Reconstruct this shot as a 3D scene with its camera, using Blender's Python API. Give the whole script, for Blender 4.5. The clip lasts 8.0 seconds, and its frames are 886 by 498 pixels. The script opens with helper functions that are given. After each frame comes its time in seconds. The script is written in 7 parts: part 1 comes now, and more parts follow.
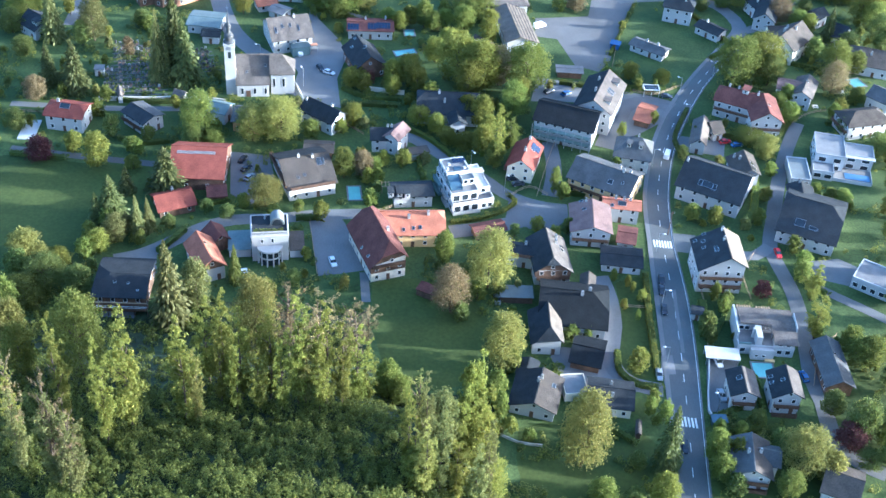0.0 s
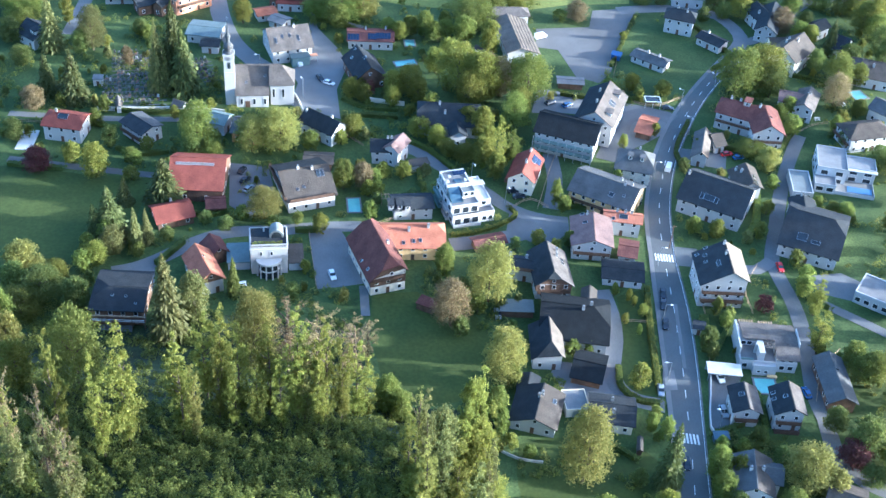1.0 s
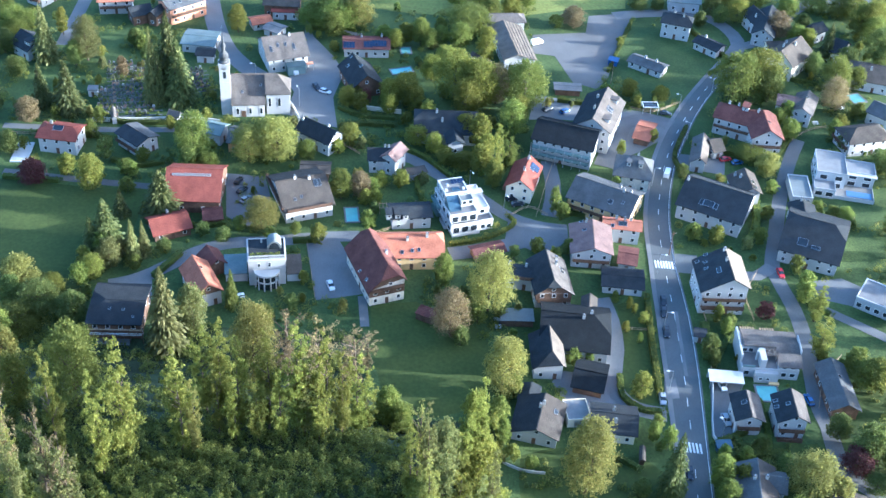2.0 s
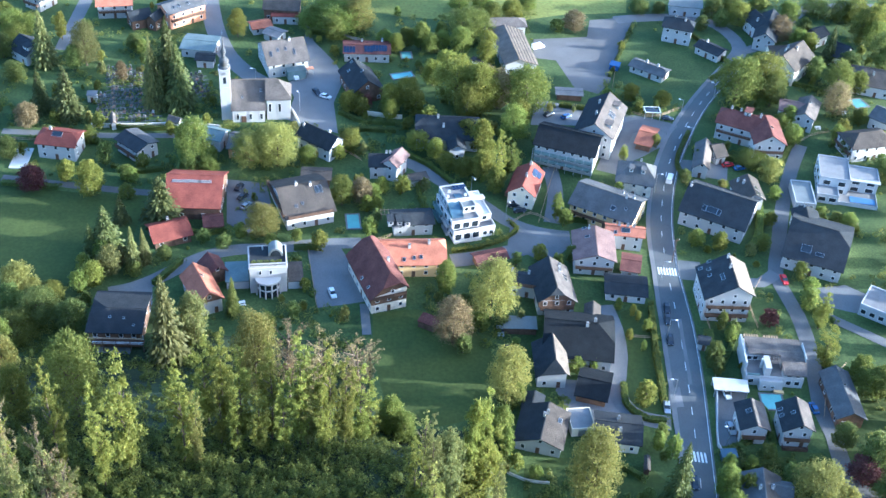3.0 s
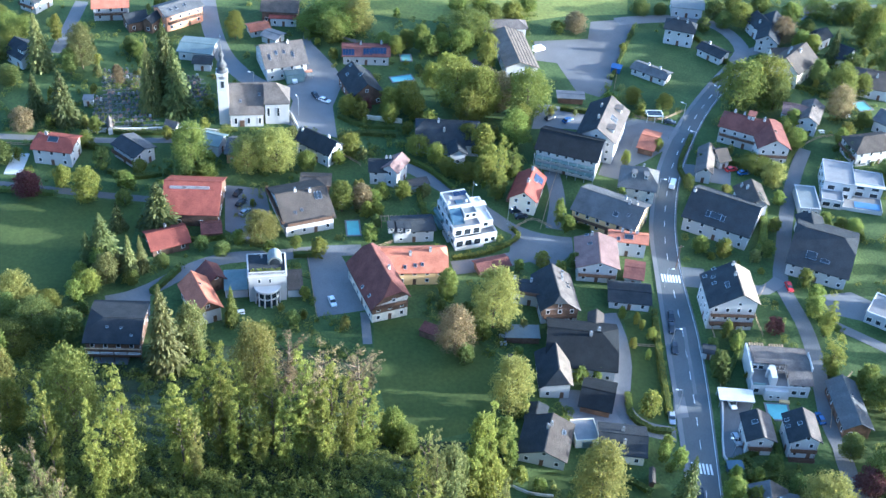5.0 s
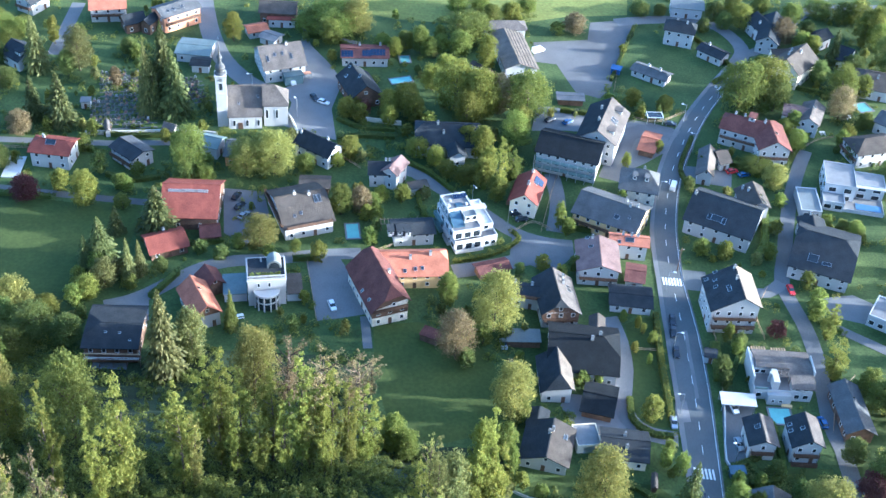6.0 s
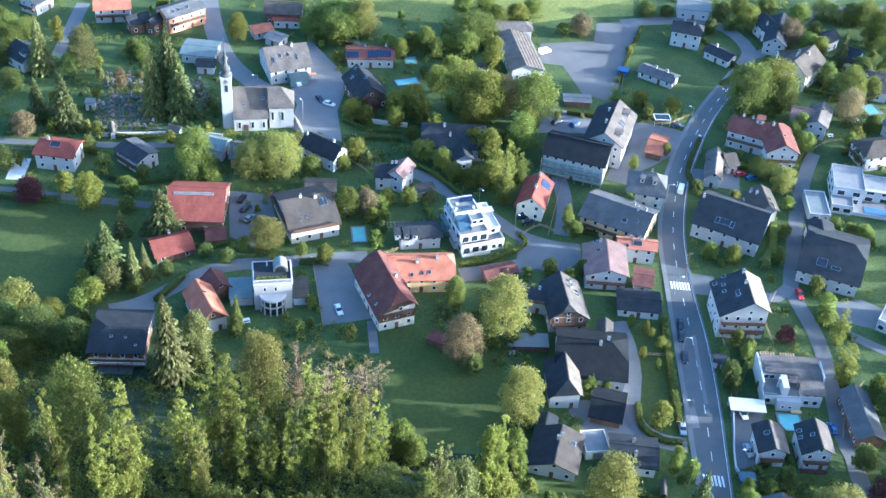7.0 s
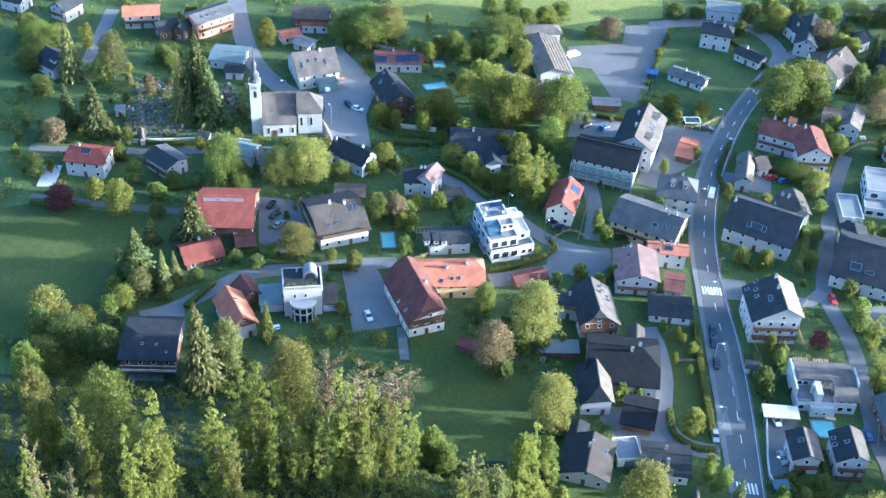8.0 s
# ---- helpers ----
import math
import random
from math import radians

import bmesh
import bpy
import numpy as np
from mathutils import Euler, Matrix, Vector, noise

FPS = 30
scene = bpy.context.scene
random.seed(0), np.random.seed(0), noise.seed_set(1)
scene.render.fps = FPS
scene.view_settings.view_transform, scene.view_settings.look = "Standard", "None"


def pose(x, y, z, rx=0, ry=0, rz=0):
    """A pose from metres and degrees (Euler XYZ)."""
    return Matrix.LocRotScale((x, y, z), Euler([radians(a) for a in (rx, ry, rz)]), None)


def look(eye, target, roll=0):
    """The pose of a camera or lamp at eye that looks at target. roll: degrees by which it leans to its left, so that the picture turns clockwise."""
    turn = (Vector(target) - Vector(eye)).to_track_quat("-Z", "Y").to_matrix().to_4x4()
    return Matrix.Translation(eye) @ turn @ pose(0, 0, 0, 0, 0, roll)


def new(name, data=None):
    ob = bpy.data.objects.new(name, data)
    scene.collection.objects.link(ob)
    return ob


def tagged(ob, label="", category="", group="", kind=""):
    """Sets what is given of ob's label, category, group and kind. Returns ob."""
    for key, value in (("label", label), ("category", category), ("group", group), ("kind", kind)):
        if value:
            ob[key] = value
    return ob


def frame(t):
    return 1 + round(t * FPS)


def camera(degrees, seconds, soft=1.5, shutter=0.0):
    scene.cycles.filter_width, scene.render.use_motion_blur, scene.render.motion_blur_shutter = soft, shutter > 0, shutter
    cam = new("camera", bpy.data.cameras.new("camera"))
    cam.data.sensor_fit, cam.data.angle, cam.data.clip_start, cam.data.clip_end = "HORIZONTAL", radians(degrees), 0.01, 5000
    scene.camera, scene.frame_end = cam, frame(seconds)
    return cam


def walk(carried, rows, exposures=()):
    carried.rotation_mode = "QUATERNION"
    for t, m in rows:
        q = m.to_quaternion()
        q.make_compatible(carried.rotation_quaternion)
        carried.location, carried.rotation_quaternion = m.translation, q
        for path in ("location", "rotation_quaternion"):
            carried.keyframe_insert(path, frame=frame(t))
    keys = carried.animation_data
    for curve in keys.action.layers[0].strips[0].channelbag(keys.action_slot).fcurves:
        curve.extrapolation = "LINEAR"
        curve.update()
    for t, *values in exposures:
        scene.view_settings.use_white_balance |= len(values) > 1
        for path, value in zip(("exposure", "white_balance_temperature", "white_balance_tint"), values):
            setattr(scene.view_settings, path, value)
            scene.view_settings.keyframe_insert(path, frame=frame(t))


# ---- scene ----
cam = camera(40.0, 8.0, soft=1.5)
PATH = [
    (0, (5.180, -5.379, 224.271), (11.690, 227.985, 35.860), 4.21),
    (0.5, (4.893, -3.620, 224.435), (11.526, 230.052, 36.410), 4.33),
    (1, (4.495, -2.144, 224.600), (11.403, 232.020, 37.198), 4.46),
    (1.5, (4.338, -0.832, 224.673), (11.374, 233.703, 37.740), 4.15),
    (3, (1.972, 3.355, 224.914), (10.678, 238.020, 38.215), 4.13),
    (3.5, (1.632, 4.721, 224.948), (10.537, 239.161, 37.975), 4.19),
    (4, (1.071, 5.953, 225.000), (10.401, 240.223, 37.835), 4.30),
    (4.5, (0.721, 7.533, 225.089), (10.298, 241.540, 37.608), 4.29),
    (6, (-0.680, 11.336, 224.988), (9.984, 244.878, 36.987), 4.31),
    (6.5, (-1.338, 12.606, 225.082), (9.906, 245.888, 36.792), 4.43),
    (7, (-2.298, 14.124, 225.311), (8.073, 247.115, 36.610), 4.35),
    (7.5, (-2.826, 15.195, 225.919), (4.313, 247.995, 36.834), 3.75),
    (8, (-3.346, 15.941, 225.901), (0.608, 248.839, 36.843), 3.17),
]
EXPOSURE, KELVIN = 2.60, 4170
walk(cam, [(t, look(eye, target, roll)) for t, eye, target, roll in PATH], [(0.0, EXPOSURE, KELVIN, 10), (8.0, EXPOSURE, KELVIN, 10)])
GX, GY, GZ = -0.01, 0.0, 0.3      # the valley floor, almost level

# ---------- world, sun, exposure ----------
SUN_AZ, SUN_EL = 91.0, 9.6          # degrees: azimuth clockwise from +y, elevation
world = bpy.data.worlds.new("sky")
scene.world = world
world.use_nodes = True
wn = world.node_tree.nodes
sky = wn.new("ShaderNodeTexSky")
sky.sky_type, sky.sun_disc = "NISHITA", False
sky.sun_elevation, sky.sun_rotation = radians(SUN_EL), radians(SUN_AZ)
sky.air_density, sky.dust_density, sky.ozone_density = 1.0, 3.0, 0.5
wn["Background"].inputs["Strength"].default_value = 0.125
world.node_tree.links.new(sky.outputs[0], wn["Background"].inputs["Color"])
sun = new("sun", bpy.data.lights.new("sun", "SUN"))
sun.data.energy, sun.data.angle, sun.data.color = 4.4, radians(0.8), (1.0, 0.80, 0.53)
sun_way = Vector((math.sin(radians(SUN_AZ)) * math.cos(radians(SUN_EL)),
                  math.cos(radians(SUN_AZ)) * math.cos(radians(SUN_EL)), math.sin(radians(SUN_EL))))
sun.matrix_world = look(sun_way * 500, (0, 0, 0))


# ---------- materials ----------
def mat(name, col, rough=0.8, vary=0.25, scale=1.5, fine=12.0, bump=0.25, metal=0.0, tint=0.12, alt=None, rows=0.0, spec=0.3):
    """A surface with coarse stains, fine grain, relief and a slight tint of its own for each object."""
    m = bpy.data.materials.new(name)
    m.use_nodes = True
    nt = m.node_tree
    n, link = nt.nodes, nt.links.new
    b = n["Principled BSDF"]
    b.inputs["Roughness"].default_value, b.inputs["Metallic"].default_value = rough, metal
    b.inputs["Specular IOR Level"].default_value = spec
    tc = n.new("ShaderNodeTexCoord")
    big, small = n.new("ShaderNodeTexNoise"), n.new("ShaderNodeTexNoise")
    for node, s, d in ((big, scale, 4), (small, fine, 3)):
        node.inputs["Scale"].default_value, node.inputs["Detail"].default_value = s, d
        link(tc.outputs["Object"], node.inputs["Vector"])
    info = n.new("ShaderNodeObjectInfo")
    dark = [c * (1 - vary) for c in col]
    other = alt or [min(1, c * (1 + vary)) for c in col]
    ramp = n.new("ShaderNodeMix")
    ramp.data_type = "RGBA"
    ramp.inputs[6].default_value, ramp.inputs[7].default_value = (*dark, 1), (*other, 1)
    stretch = n.new("ShaderNodeMapRange")
    stretch.inputs[1].default_value, stretch.inputs[2].default_value = 0.3, 0.7
    link(big.outputs["Fac"], stretch.inputs[0])
    link(stretch.outputs[0], ramp.inputs[0])
    grain = n.new("ShaderNodeMapRange")
    grain.inputs[1].default_value, grain.inputs[2].default_value = 0.25, 0.75
    grain.inputs[3].default_value, grain.inputs[4].default_value = 1 - vary, 1 + vary
    link(small.outputs["Fac"], grain.inputs[0])
    own = n.new("ShaderNodeMapRange")
    own.inputs[3].default_value, own.inputs[4].default_value = 1 - tint, 1 + tint
    link(info.outputs["Random"], own.inputs[0])
    times = n.new("ShaderNodeMath")
    times.operation = "MULTIPLY"
    link(grain.outputs[0], times.inputs[0])
    link(own.outputs[0], times.inputs[1])
    hsv = n.new("ShaderNodeHueSaturation")
    link(times.outputs[0], hsv.inputs["Value"])
    link(ramp.outputs[2], hsv.inputs["Color"])
    link(hsv.outputs[0], b.inputs["Base Color"])
    if bump:
        bm_ = n.new("ShaderNodeBump")
        bm_.inputs["Strength"].default_value, bm_.inputs["Distance"].default_value = bump, 0.08
        if rows:
            wave = n.new("ShaderNodeTexBrick")
            wave.inputs["Scale"].default_value = rows
            wave.inputs["Color1"].default_value = wave.inputs["Color2"].default_value = (1, 1, 1, 1)
            wave.inputs["Mortar"].default_value = (0, 0, 0, 1)
            wave.inputs["Mortar Size"].default_value = 0.03
            link(tc.outputs["Object"], wave.inputs["Vector"])
            link(wave.outputs["Fac"], bm_.inputs["Height"])
            bm_.invert = True
        else:
            link(small.outputs["Fac"], bm_.inputs["Height"])
        link(bm_.outputs[0], b.inputs["Normal"])
    return m


def leaf(name, col, alt, trans=0.35):
    m = bpy.data.materials.new(name)
    m.use_nodes = True
    nt = m.node_tree
    n, link = nt.nodes, nt.links.new
    b = n["Principled BSDF"]
    b.inputs["Roughness"].default_value, b.inputs["Specular IOR Level"].default_value = 0.6, 0.2
    geo, info = n.new("ShaderNodeNewGeometry"), n.new("ShaderNodeObjectInfo")
    mix = n.new("ShaderNodeMix")
    mix.data_type = "RGBA"
    mix.inputs[6].default_value, mix.inputs[7].default_value = (*col, 1), (*alt, 1)
    link(geo.outputs["Random Per Island"], mix.inputs[0])
    own = n.new("ShaderNodeMapRange")
    own.inputs[3].default_value, own.inputs[4].default_value = 0.75, 1.25
    link(info.outputs["Random"], own.inputs[0])
    hue = n.new("ShaderNodeMapRange")
    hue.inputs[3].default_value, hue.inputs[4].default_value = 0.484, 0.504
    link(info.outputs["Random"], hue.inputs[0])
    hsv = n.new("ShaderNodeHueSaturation")
    link(hue.outputs[0], hsv.inputs["Hue"])
    link(own.outputs[0], hsv.inputs["Value"])
    link(mix.outputs[2], hsv.inputs["Color"])
    link(hsv.outputs[0], b.inputs["Base Color"])
    tr, ms = n.new("ShaderNodeBsdfTranslucent"), n.new("ShaderNodeMixShader")
    link(hsv.outputs[0], tr.inputs["Color"])
    ms.inputs[0].default_value = trans
    link(b.outputs[0], ms.inputs[1])
    link(tr.outputs[0], ms.inputs[2])
    link(ms.outputs[0], n["Material Output"].inputs["Surface"])
    return m


ROOF = dict(
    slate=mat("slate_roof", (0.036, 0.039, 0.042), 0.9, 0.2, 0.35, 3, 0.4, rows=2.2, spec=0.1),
    grey=mat("grey_tile_roof", (0.095, 0.095, 0.094), 0.75, 0.2, 0.35, 3, 0.4, rows=2.2, spec=0.12),
    brown=mat("brown_tile_roof", (0.078, 0.066, 0.054), 0.8, 0.22, 0.35, 3, 0.4, rows=2.2, spec=0.12),
    red=mat("red_tile_roof", (0.175, 0.055, 0.038), 0.75, 0.2, 0.35, 3, 0.4, rows=2.2, spec=0.12),
    darkred=mat("aged_red_tile_roof", (0.122, 0.053, 0.042), 0.8, 0.25, 0.35, 3, 0.4, rows=2.2, spec=0.12),
    orange=mat("orange_tile_roof", (0.34, 0.135, 0.078), 0.75, 0.2, 0.35, 3, 0.4, rows=2.2, spec=0.12),
    rose=mat("faded_rose_roof", (0.165, 0.112, 0.098), 0.75, 0.2, 0.35, 3, 0.4, rows=2.2, spec=0.12),
    shingle=mat("weathered_and_sunlit_shingle_roof", (0.122, 0.106, 0.092), 0.85, 0.25, 0.35, 3, 0.4, rows=2.2, spec=0.12),
    metal=mat("pale_sheet_roof", (0.17, 0.18, 0.17), 0.6, 0.12, 0.3, 2, 0.1, spec=0.2),
    # also laid on sun-facing slopes, so sunlight sits in their colour
    pale=mat("pale_and_sunlit_shingle_roof", (0.165, 0.138, 0.108), 0.85, 0.2, 0.35, 3, 0.4, rows=2.2, spec=0.12),
    white=mat("white_flat_roof", (0.55, 0.54, 0.51), 0.7, 0.08, 0.5, 4, 0.1),
    gravel=mat("gravel_flat_roof", (0.18, 0.172, 0.162), 0.9, 0.15, 0.4, 10, 0.3),
    charcoal=mat("charcoal_tile_roof", (0.017, 0.019, 0.021), 0.9, 0.2, 0.35, 3, 0.4, rows=2.2, spec=0.08),
    concrete=mat("pale_concrete_roof", (0.22, 0.212, 0.2), 0.8, 0.1, 0.5, 4, 0.1),
    teal=mat("green_copper_roof", (0.14, 0.175, 0.17), 0.6, 0.15, 0.3, 3, 0.2),
)
WALL = dict(
    white=mat("white_render", (0.45, 0.437, 0.415), 0.9, 0.06, 0.3, 6, 0.1, tint=0.04),
    cream=mat("cream_render", (0.72, 0.64, 0.48), 0.9, 0.08, 0.3, 6, 0.1, tint=0.05),
    yellow=mat("ochre_render", (0.68, 0.48, 0.22), 0.9, 0.1, 0.3, 6, 0.1, tint=0.05),
    stone=mat("pale_rubble_render", (0.62, 0.57, 0.47), 0.9, 0.18, 0.6, 3, 0.3),
    wood=mat("weathered_timber", (0.13, 0.08, 0.05), 0.8, 0.3, 0.6, 6, 0.3),
    pink=mat("pale_pink_render", (0.70, 0.56, 0.48), 0.9, 0.08, 0.3, 6, 0.1),
    orange=mat("orange_render", (0.62, 0.30, 0.16), 0.9, 0.1, 0.3, 6, 0.1),
    grey=mat("grey_render", (0.42, 0.42, 0.42), 0.9, 0.1, 0.3, 6, 0.1),
)
WOOD = mat("brown_timber", (0.11, 0.066, 0.04), 0.75, 0.3, 1.0, 8, 0.3)
PALEWOOD = mat("pale_timber", (0.36, 0.26, 0.16), 0.75, 0.25, 1.0, 8, 0.3)
FRAME = mat("white_painted_frame", (0.75, 0.74, 0.71), 0.5, 0.04, 2, 10, 0.0)
GLASS = mat("dark_window_glass", (0.025, 0.03, 0.035), 0.08, 0.2, 0.4, 3, 0.0, spec=0.6)
BLUEGLASS = mat("blue_glazing", (0.05, 0.085, 0.12), 0.28, 0.2, 0.4, 3, 0.0, spec=0.6)
SOLAR = mat("blue_solar_cell", (0.012, 0.02, 0.05), 0.15, 0.15, 0.8, 4, 0.0, spec=0.6)
METAL = mat("grey_metal", (0.45, 0.46, 0.47), 0.35, 0.1, 2, 10, 0.0, metal=0.8)
ASPHALT = mat("asphalt", (0.122, 0.127, 0.124), 0.85, 0.16, 0.06, 3, 0.15)
LANE = mat("grey_lane_asphalt", (0.155, 0.153, 0.147), 0.9, 0.15, 0.1, 3, 0.15)
GRAVEL = mat("pale_gravel", (0.13, 0.124, 0.116), 0.95, 0.18, 0.08, 6, 0.3)
PAVING = mat("concrete_paving", (0.165, 0.16, 0.155), 0.9, 0.14, 0.15, 5, 0.2)
MARK = mat("white_road_paint", (0.72, 0.72, 0.70), 0.7, 0.12, 0.8, 6, 0.0)
STONE = mat("grey_stone", (0.15, 0.145, 0.13), 0.85, 0.25, 1.0, 6, 0.3, tint=0.3)
GRASS = mat("meadow_grass", (0.05, 0.086, 0.018), 0.9, 0.35, 0.07, 1.6, 0.6, tint=0.0, alt=(0.09, 0.12, 0.03))
# mown grass, its colour also lowered for the shade over field and gardens
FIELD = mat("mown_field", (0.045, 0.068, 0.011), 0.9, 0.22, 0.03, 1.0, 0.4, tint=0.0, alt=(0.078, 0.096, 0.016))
# grass colour raised so the far meadow looks lit by the low sun
MEADOW = mat("sunlit_meadow", (0.17, 0.19, 0.034), 0.9, 0.25, 0.02, 0.8, 0.5, tint=0.0, alt=(0.24, 0.245, 0.052))
GARDEN = mat("garden_soil_and_grass", (0.05, 0.085, 0.025), 0.95, 0.4, 0.12, 2.0, 0.6, alt=(0.10, 0.09, 0.05))
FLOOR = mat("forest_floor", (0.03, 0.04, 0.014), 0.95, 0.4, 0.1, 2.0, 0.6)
TEAL_GLASS = mat("pale_balcony_glass", (0.2, 0.26, 0.25), 0.2, 0.1, 0.4, 3, 0.0, spec=0.5)
POOL = mat("pool_water", (0.20, 0.40, 0.37), 0.15, 0.08, 0.4, 2, 0.05, spec=0.5)
POOL_COVER = mat("blue_pool_cover", (0.12, 0.22, 0.38), 0.4, 0.08, 0.4, 2, 0.05, spec=0.4)
BARK = mat("bark", (0.10, 0.075, 0.05), 0.9, 0.3, 2.0, 9, 0.5)
RUBBER = mat("black_rubber", (0.02, 0.02, 0.02), 0.8, 0.1)
LEAF = dict(
    fresh=leaf("fresh_green_leaf", (0.156, 0.178, 0.028), (0.245, 0.25, 0.045), 0.56),
    yellow=leaf("yellow_green_leaf", (0.198, 0.204, 0.044), (0.275, 0.268, 0.066), 0.55),
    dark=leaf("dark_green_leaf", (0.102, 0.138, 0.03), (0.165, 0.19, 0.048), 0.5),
    mid=leaf("green_leaf", (0.138, 0.176, 0.03), (0.212, 0.24, 0.05), 0.55),
    brown=leaf("budding_brown_leaf", (0.18, 0.145, 0.065), (0.26, 0.21, 0.095), 0.4),
    copper=leaf("copper_leaf", (0.08, 0.035, 0.03), (0.13, 0.055, 0.045)),
    spruce=leaf("spruce_needle", (0.058, 0.076, 0.02), (0.112, 0.124, 0.032), 0.35),
    larch=leaf("larch_needle", (0.135, 0.15, 0.042), (0.195, 0.196, 0.06), 0.45),
    bramble=leaf("bramble_leaf", (0.066, 0.088, 0.015), (0.175, 0.186, 0.032), 0.45),
)


# ---------- ground ----------
def soft(v, low, high, ease):
    """v itself between low and high, levelling off beyond."""
    if v > high:
        return high + ease * math.tanh((v - high) / ease)
    if v < low:
        return low + ease * math.tanh((v - low) / ease)
    return v


def ease(t):
    t = min(1.0, max(0.0, t))
    return t * t * (3 - 2 * t)


def hill(x, y):
    """The wooded hillside that rises from the village edge: a steep bank, a shelf, then a gentle slope."""
    k = ease((x + 18) / 20)
    d = 232 - 20 * k - y
    rise = 20.5 * ease(d / (48 - 14 * k)) + 0.16 * min(200.0, max(0.0, d - 50))
    return rise * ease((31 - x) / 27) * ease((x + 420) / 200) * ease((y + 500) / 200)


def ground_at(x, y):
    return GX * soft(x, -280, 330, 150) + GY * (soft(y, 60, 900, 200) - 370) + GZ + hill(x, y)


def part(name, bm, material, parent=None, label="", m=None):
    """Links a bmesh as one mesh object under a thing or part."""
    me = bpy.data.meshes.new(name)
    bm.to_mesh(me)
    bm.free()
    me.materials.append(material)
    return piece(name, me, parent, label, m)


def piece(name, me, parent=None, label="", m=None):
    ob = new(name, me)
    if parent:
        ob.parent = parent
    if m is not None:
        ob.matrix_basis = m
    if label:
        ob["label"] = label
    return ob


def box(bm, x0, y0, z0, x1, y1, z1):
    v = [bm.verts.new((x, y, z)) for z in (z0, z1) for y in (y0, y1) for x in (x0, x1)]
    for f in ((0, 2, 3, 1), (4, 5, 7, 6), (0, 1, 5, 4), (2, 6, 7, 3), (0, 4, 6, 2), (1, 3, 7, 5)):
        bm.faces.new([v[i] for i in f])
    return v


def boxes(*rows):
    bm = bmesh.new()
    for r in rows:
        box(bm, *r)
    return bm


def prism(points, z0, z1):
    """An upright prism over a flat outline."""
    bm = bmesh.new()
    a = [bm.verts.new((x, y, z0)) for x, y in points]
    b = [bm.verts.new((x, y, z1)) for x, y in points]
    bm.faces.new(b)
    bm.faces.new(a[::-1])
    for i in range(len(a)):
        j = (i + 1) % len(a)
        bm.faces.new((a[i], a[j], b[j], b[i]))
    bmesh.ops.recalc_face_normals(bm, faces=bm.faces)
    return bm


def slab(polys, thick):
    """Sloping plates of the given thickness from polygons that share corners."""
    bm, seen = bmesh.new(), {}

    def vert(p, dz):
        k = (round(p[0], 3), round(p[1], 3), round(p[2], 3), dz)
        if k not in seen:
            seen[k] = bm.verts.new((p[0], p[1], p[2] - dz))
        return seen[k]
    edges = {}
    for poly in polys:
        bm.faces.new([vert(p, 0) for p in poly])
        bm.faces.new([vert(p, thick) for p in reversed(poly)])
        for i, p in enumerate(poly):
            q = poly[(i + 1) % len(poly)]
            kp, kq = tuple(round(c, 3) for c in p), tuple(round(c, 3) for c in q)
            if (kq, kp) in edges:
                edges.pop((kq, kp))
            else:
                edges[(kp, kq)] = (p, q)
    for p, q in edges.values():
        bm.faces.new((vert(p, 0), vert(p, thick), vert(q, thick), vert(q, 0)))
    bmesh.ops.recalc_face_normals(bm, faces=bm.faces)
    return bm


ROADS = []


def spline(pts, step=4.0):
    """A smooth line through rows of numbers, the first two of which are x and y."""
    p = [np.array(r, float) for r in pts]
    p = [2 * p[0] - p[1]] + p + [2 * p[-1] - p[-2]]
    out = []
    for i in range(1, len(p) - 2):
        n = max(2, int(np.hypot(*(p[i + 1] - p[i])[:2]) / step))
        for k in range(n):
            t = k / n
            out.append(0.5 * (2 * p[i] + (p[i + 1] - p[i - 1]) * t + (2 * p[i - 1] - 5 * p[i] + 4 * p[i + 1] - p[i + 2]) * t * t
                              + (3 * p[i] - p[i - 1] - 3 * p[i + 1] + p[i + 2]) * t ** 3))
    return out + [p[-2]]


def strip(name, pts, material, up=0.06, label="", shift=0.0, width=None, deep=0.0, category="", kind="structure", step=4.0):
    """A ribbon that lies on the ground along rows of x, y, width."""
    line = spline(pts, step)
    if kind == "structure" and not deep:
        ROADS.extend((p[0], p[1], (width or p[2]) / 2 + 1.5) for p in line)
    bm, rows = bmesh.new(), []
    for i, p in enumerate(line):
        d = line[min(i + 1, len(line) - 1)][:2] - line[max(i - 1, 0)][:2]
        d = d / max(1e-6, np.hypot(*d))
        nrm = np.array([-d[1], d[0]])
        w = (width if width else p[2]) / 2
        mid = p[:2] + nrm * (shift(p[2]) if callable(shift) else shift)
        row = []
        for s in (-w, w):
            x, y = mid + nrm * s
            row.append(bm.verts.new((x, y, ground_at(x, y) + up)))
        if deep:
            for s in (w, -w):
                x, y = mid + nrm * s
                row.append(bm.verts.new((x, y, ground_at(x, y) + up - deep)))
        rows.append(row)
    for a, b in zip(rows, rows[1:]):
        n = len(a)
        for k in range(n if deep else 1):
            bm.faces.new((a[k], b[k], b[(k + 1) % n], a[(k + 1) % n]))
    if deep:
        bm.faces.new(rows[0])
        bm.faces.new(rows[-1][::-1])
    bmesh.ops.recalc_face_normals(bm, faces=bm.faces)
    ob = part(name, bm, material)
    return tagged(ob, label, category, kind=kind)


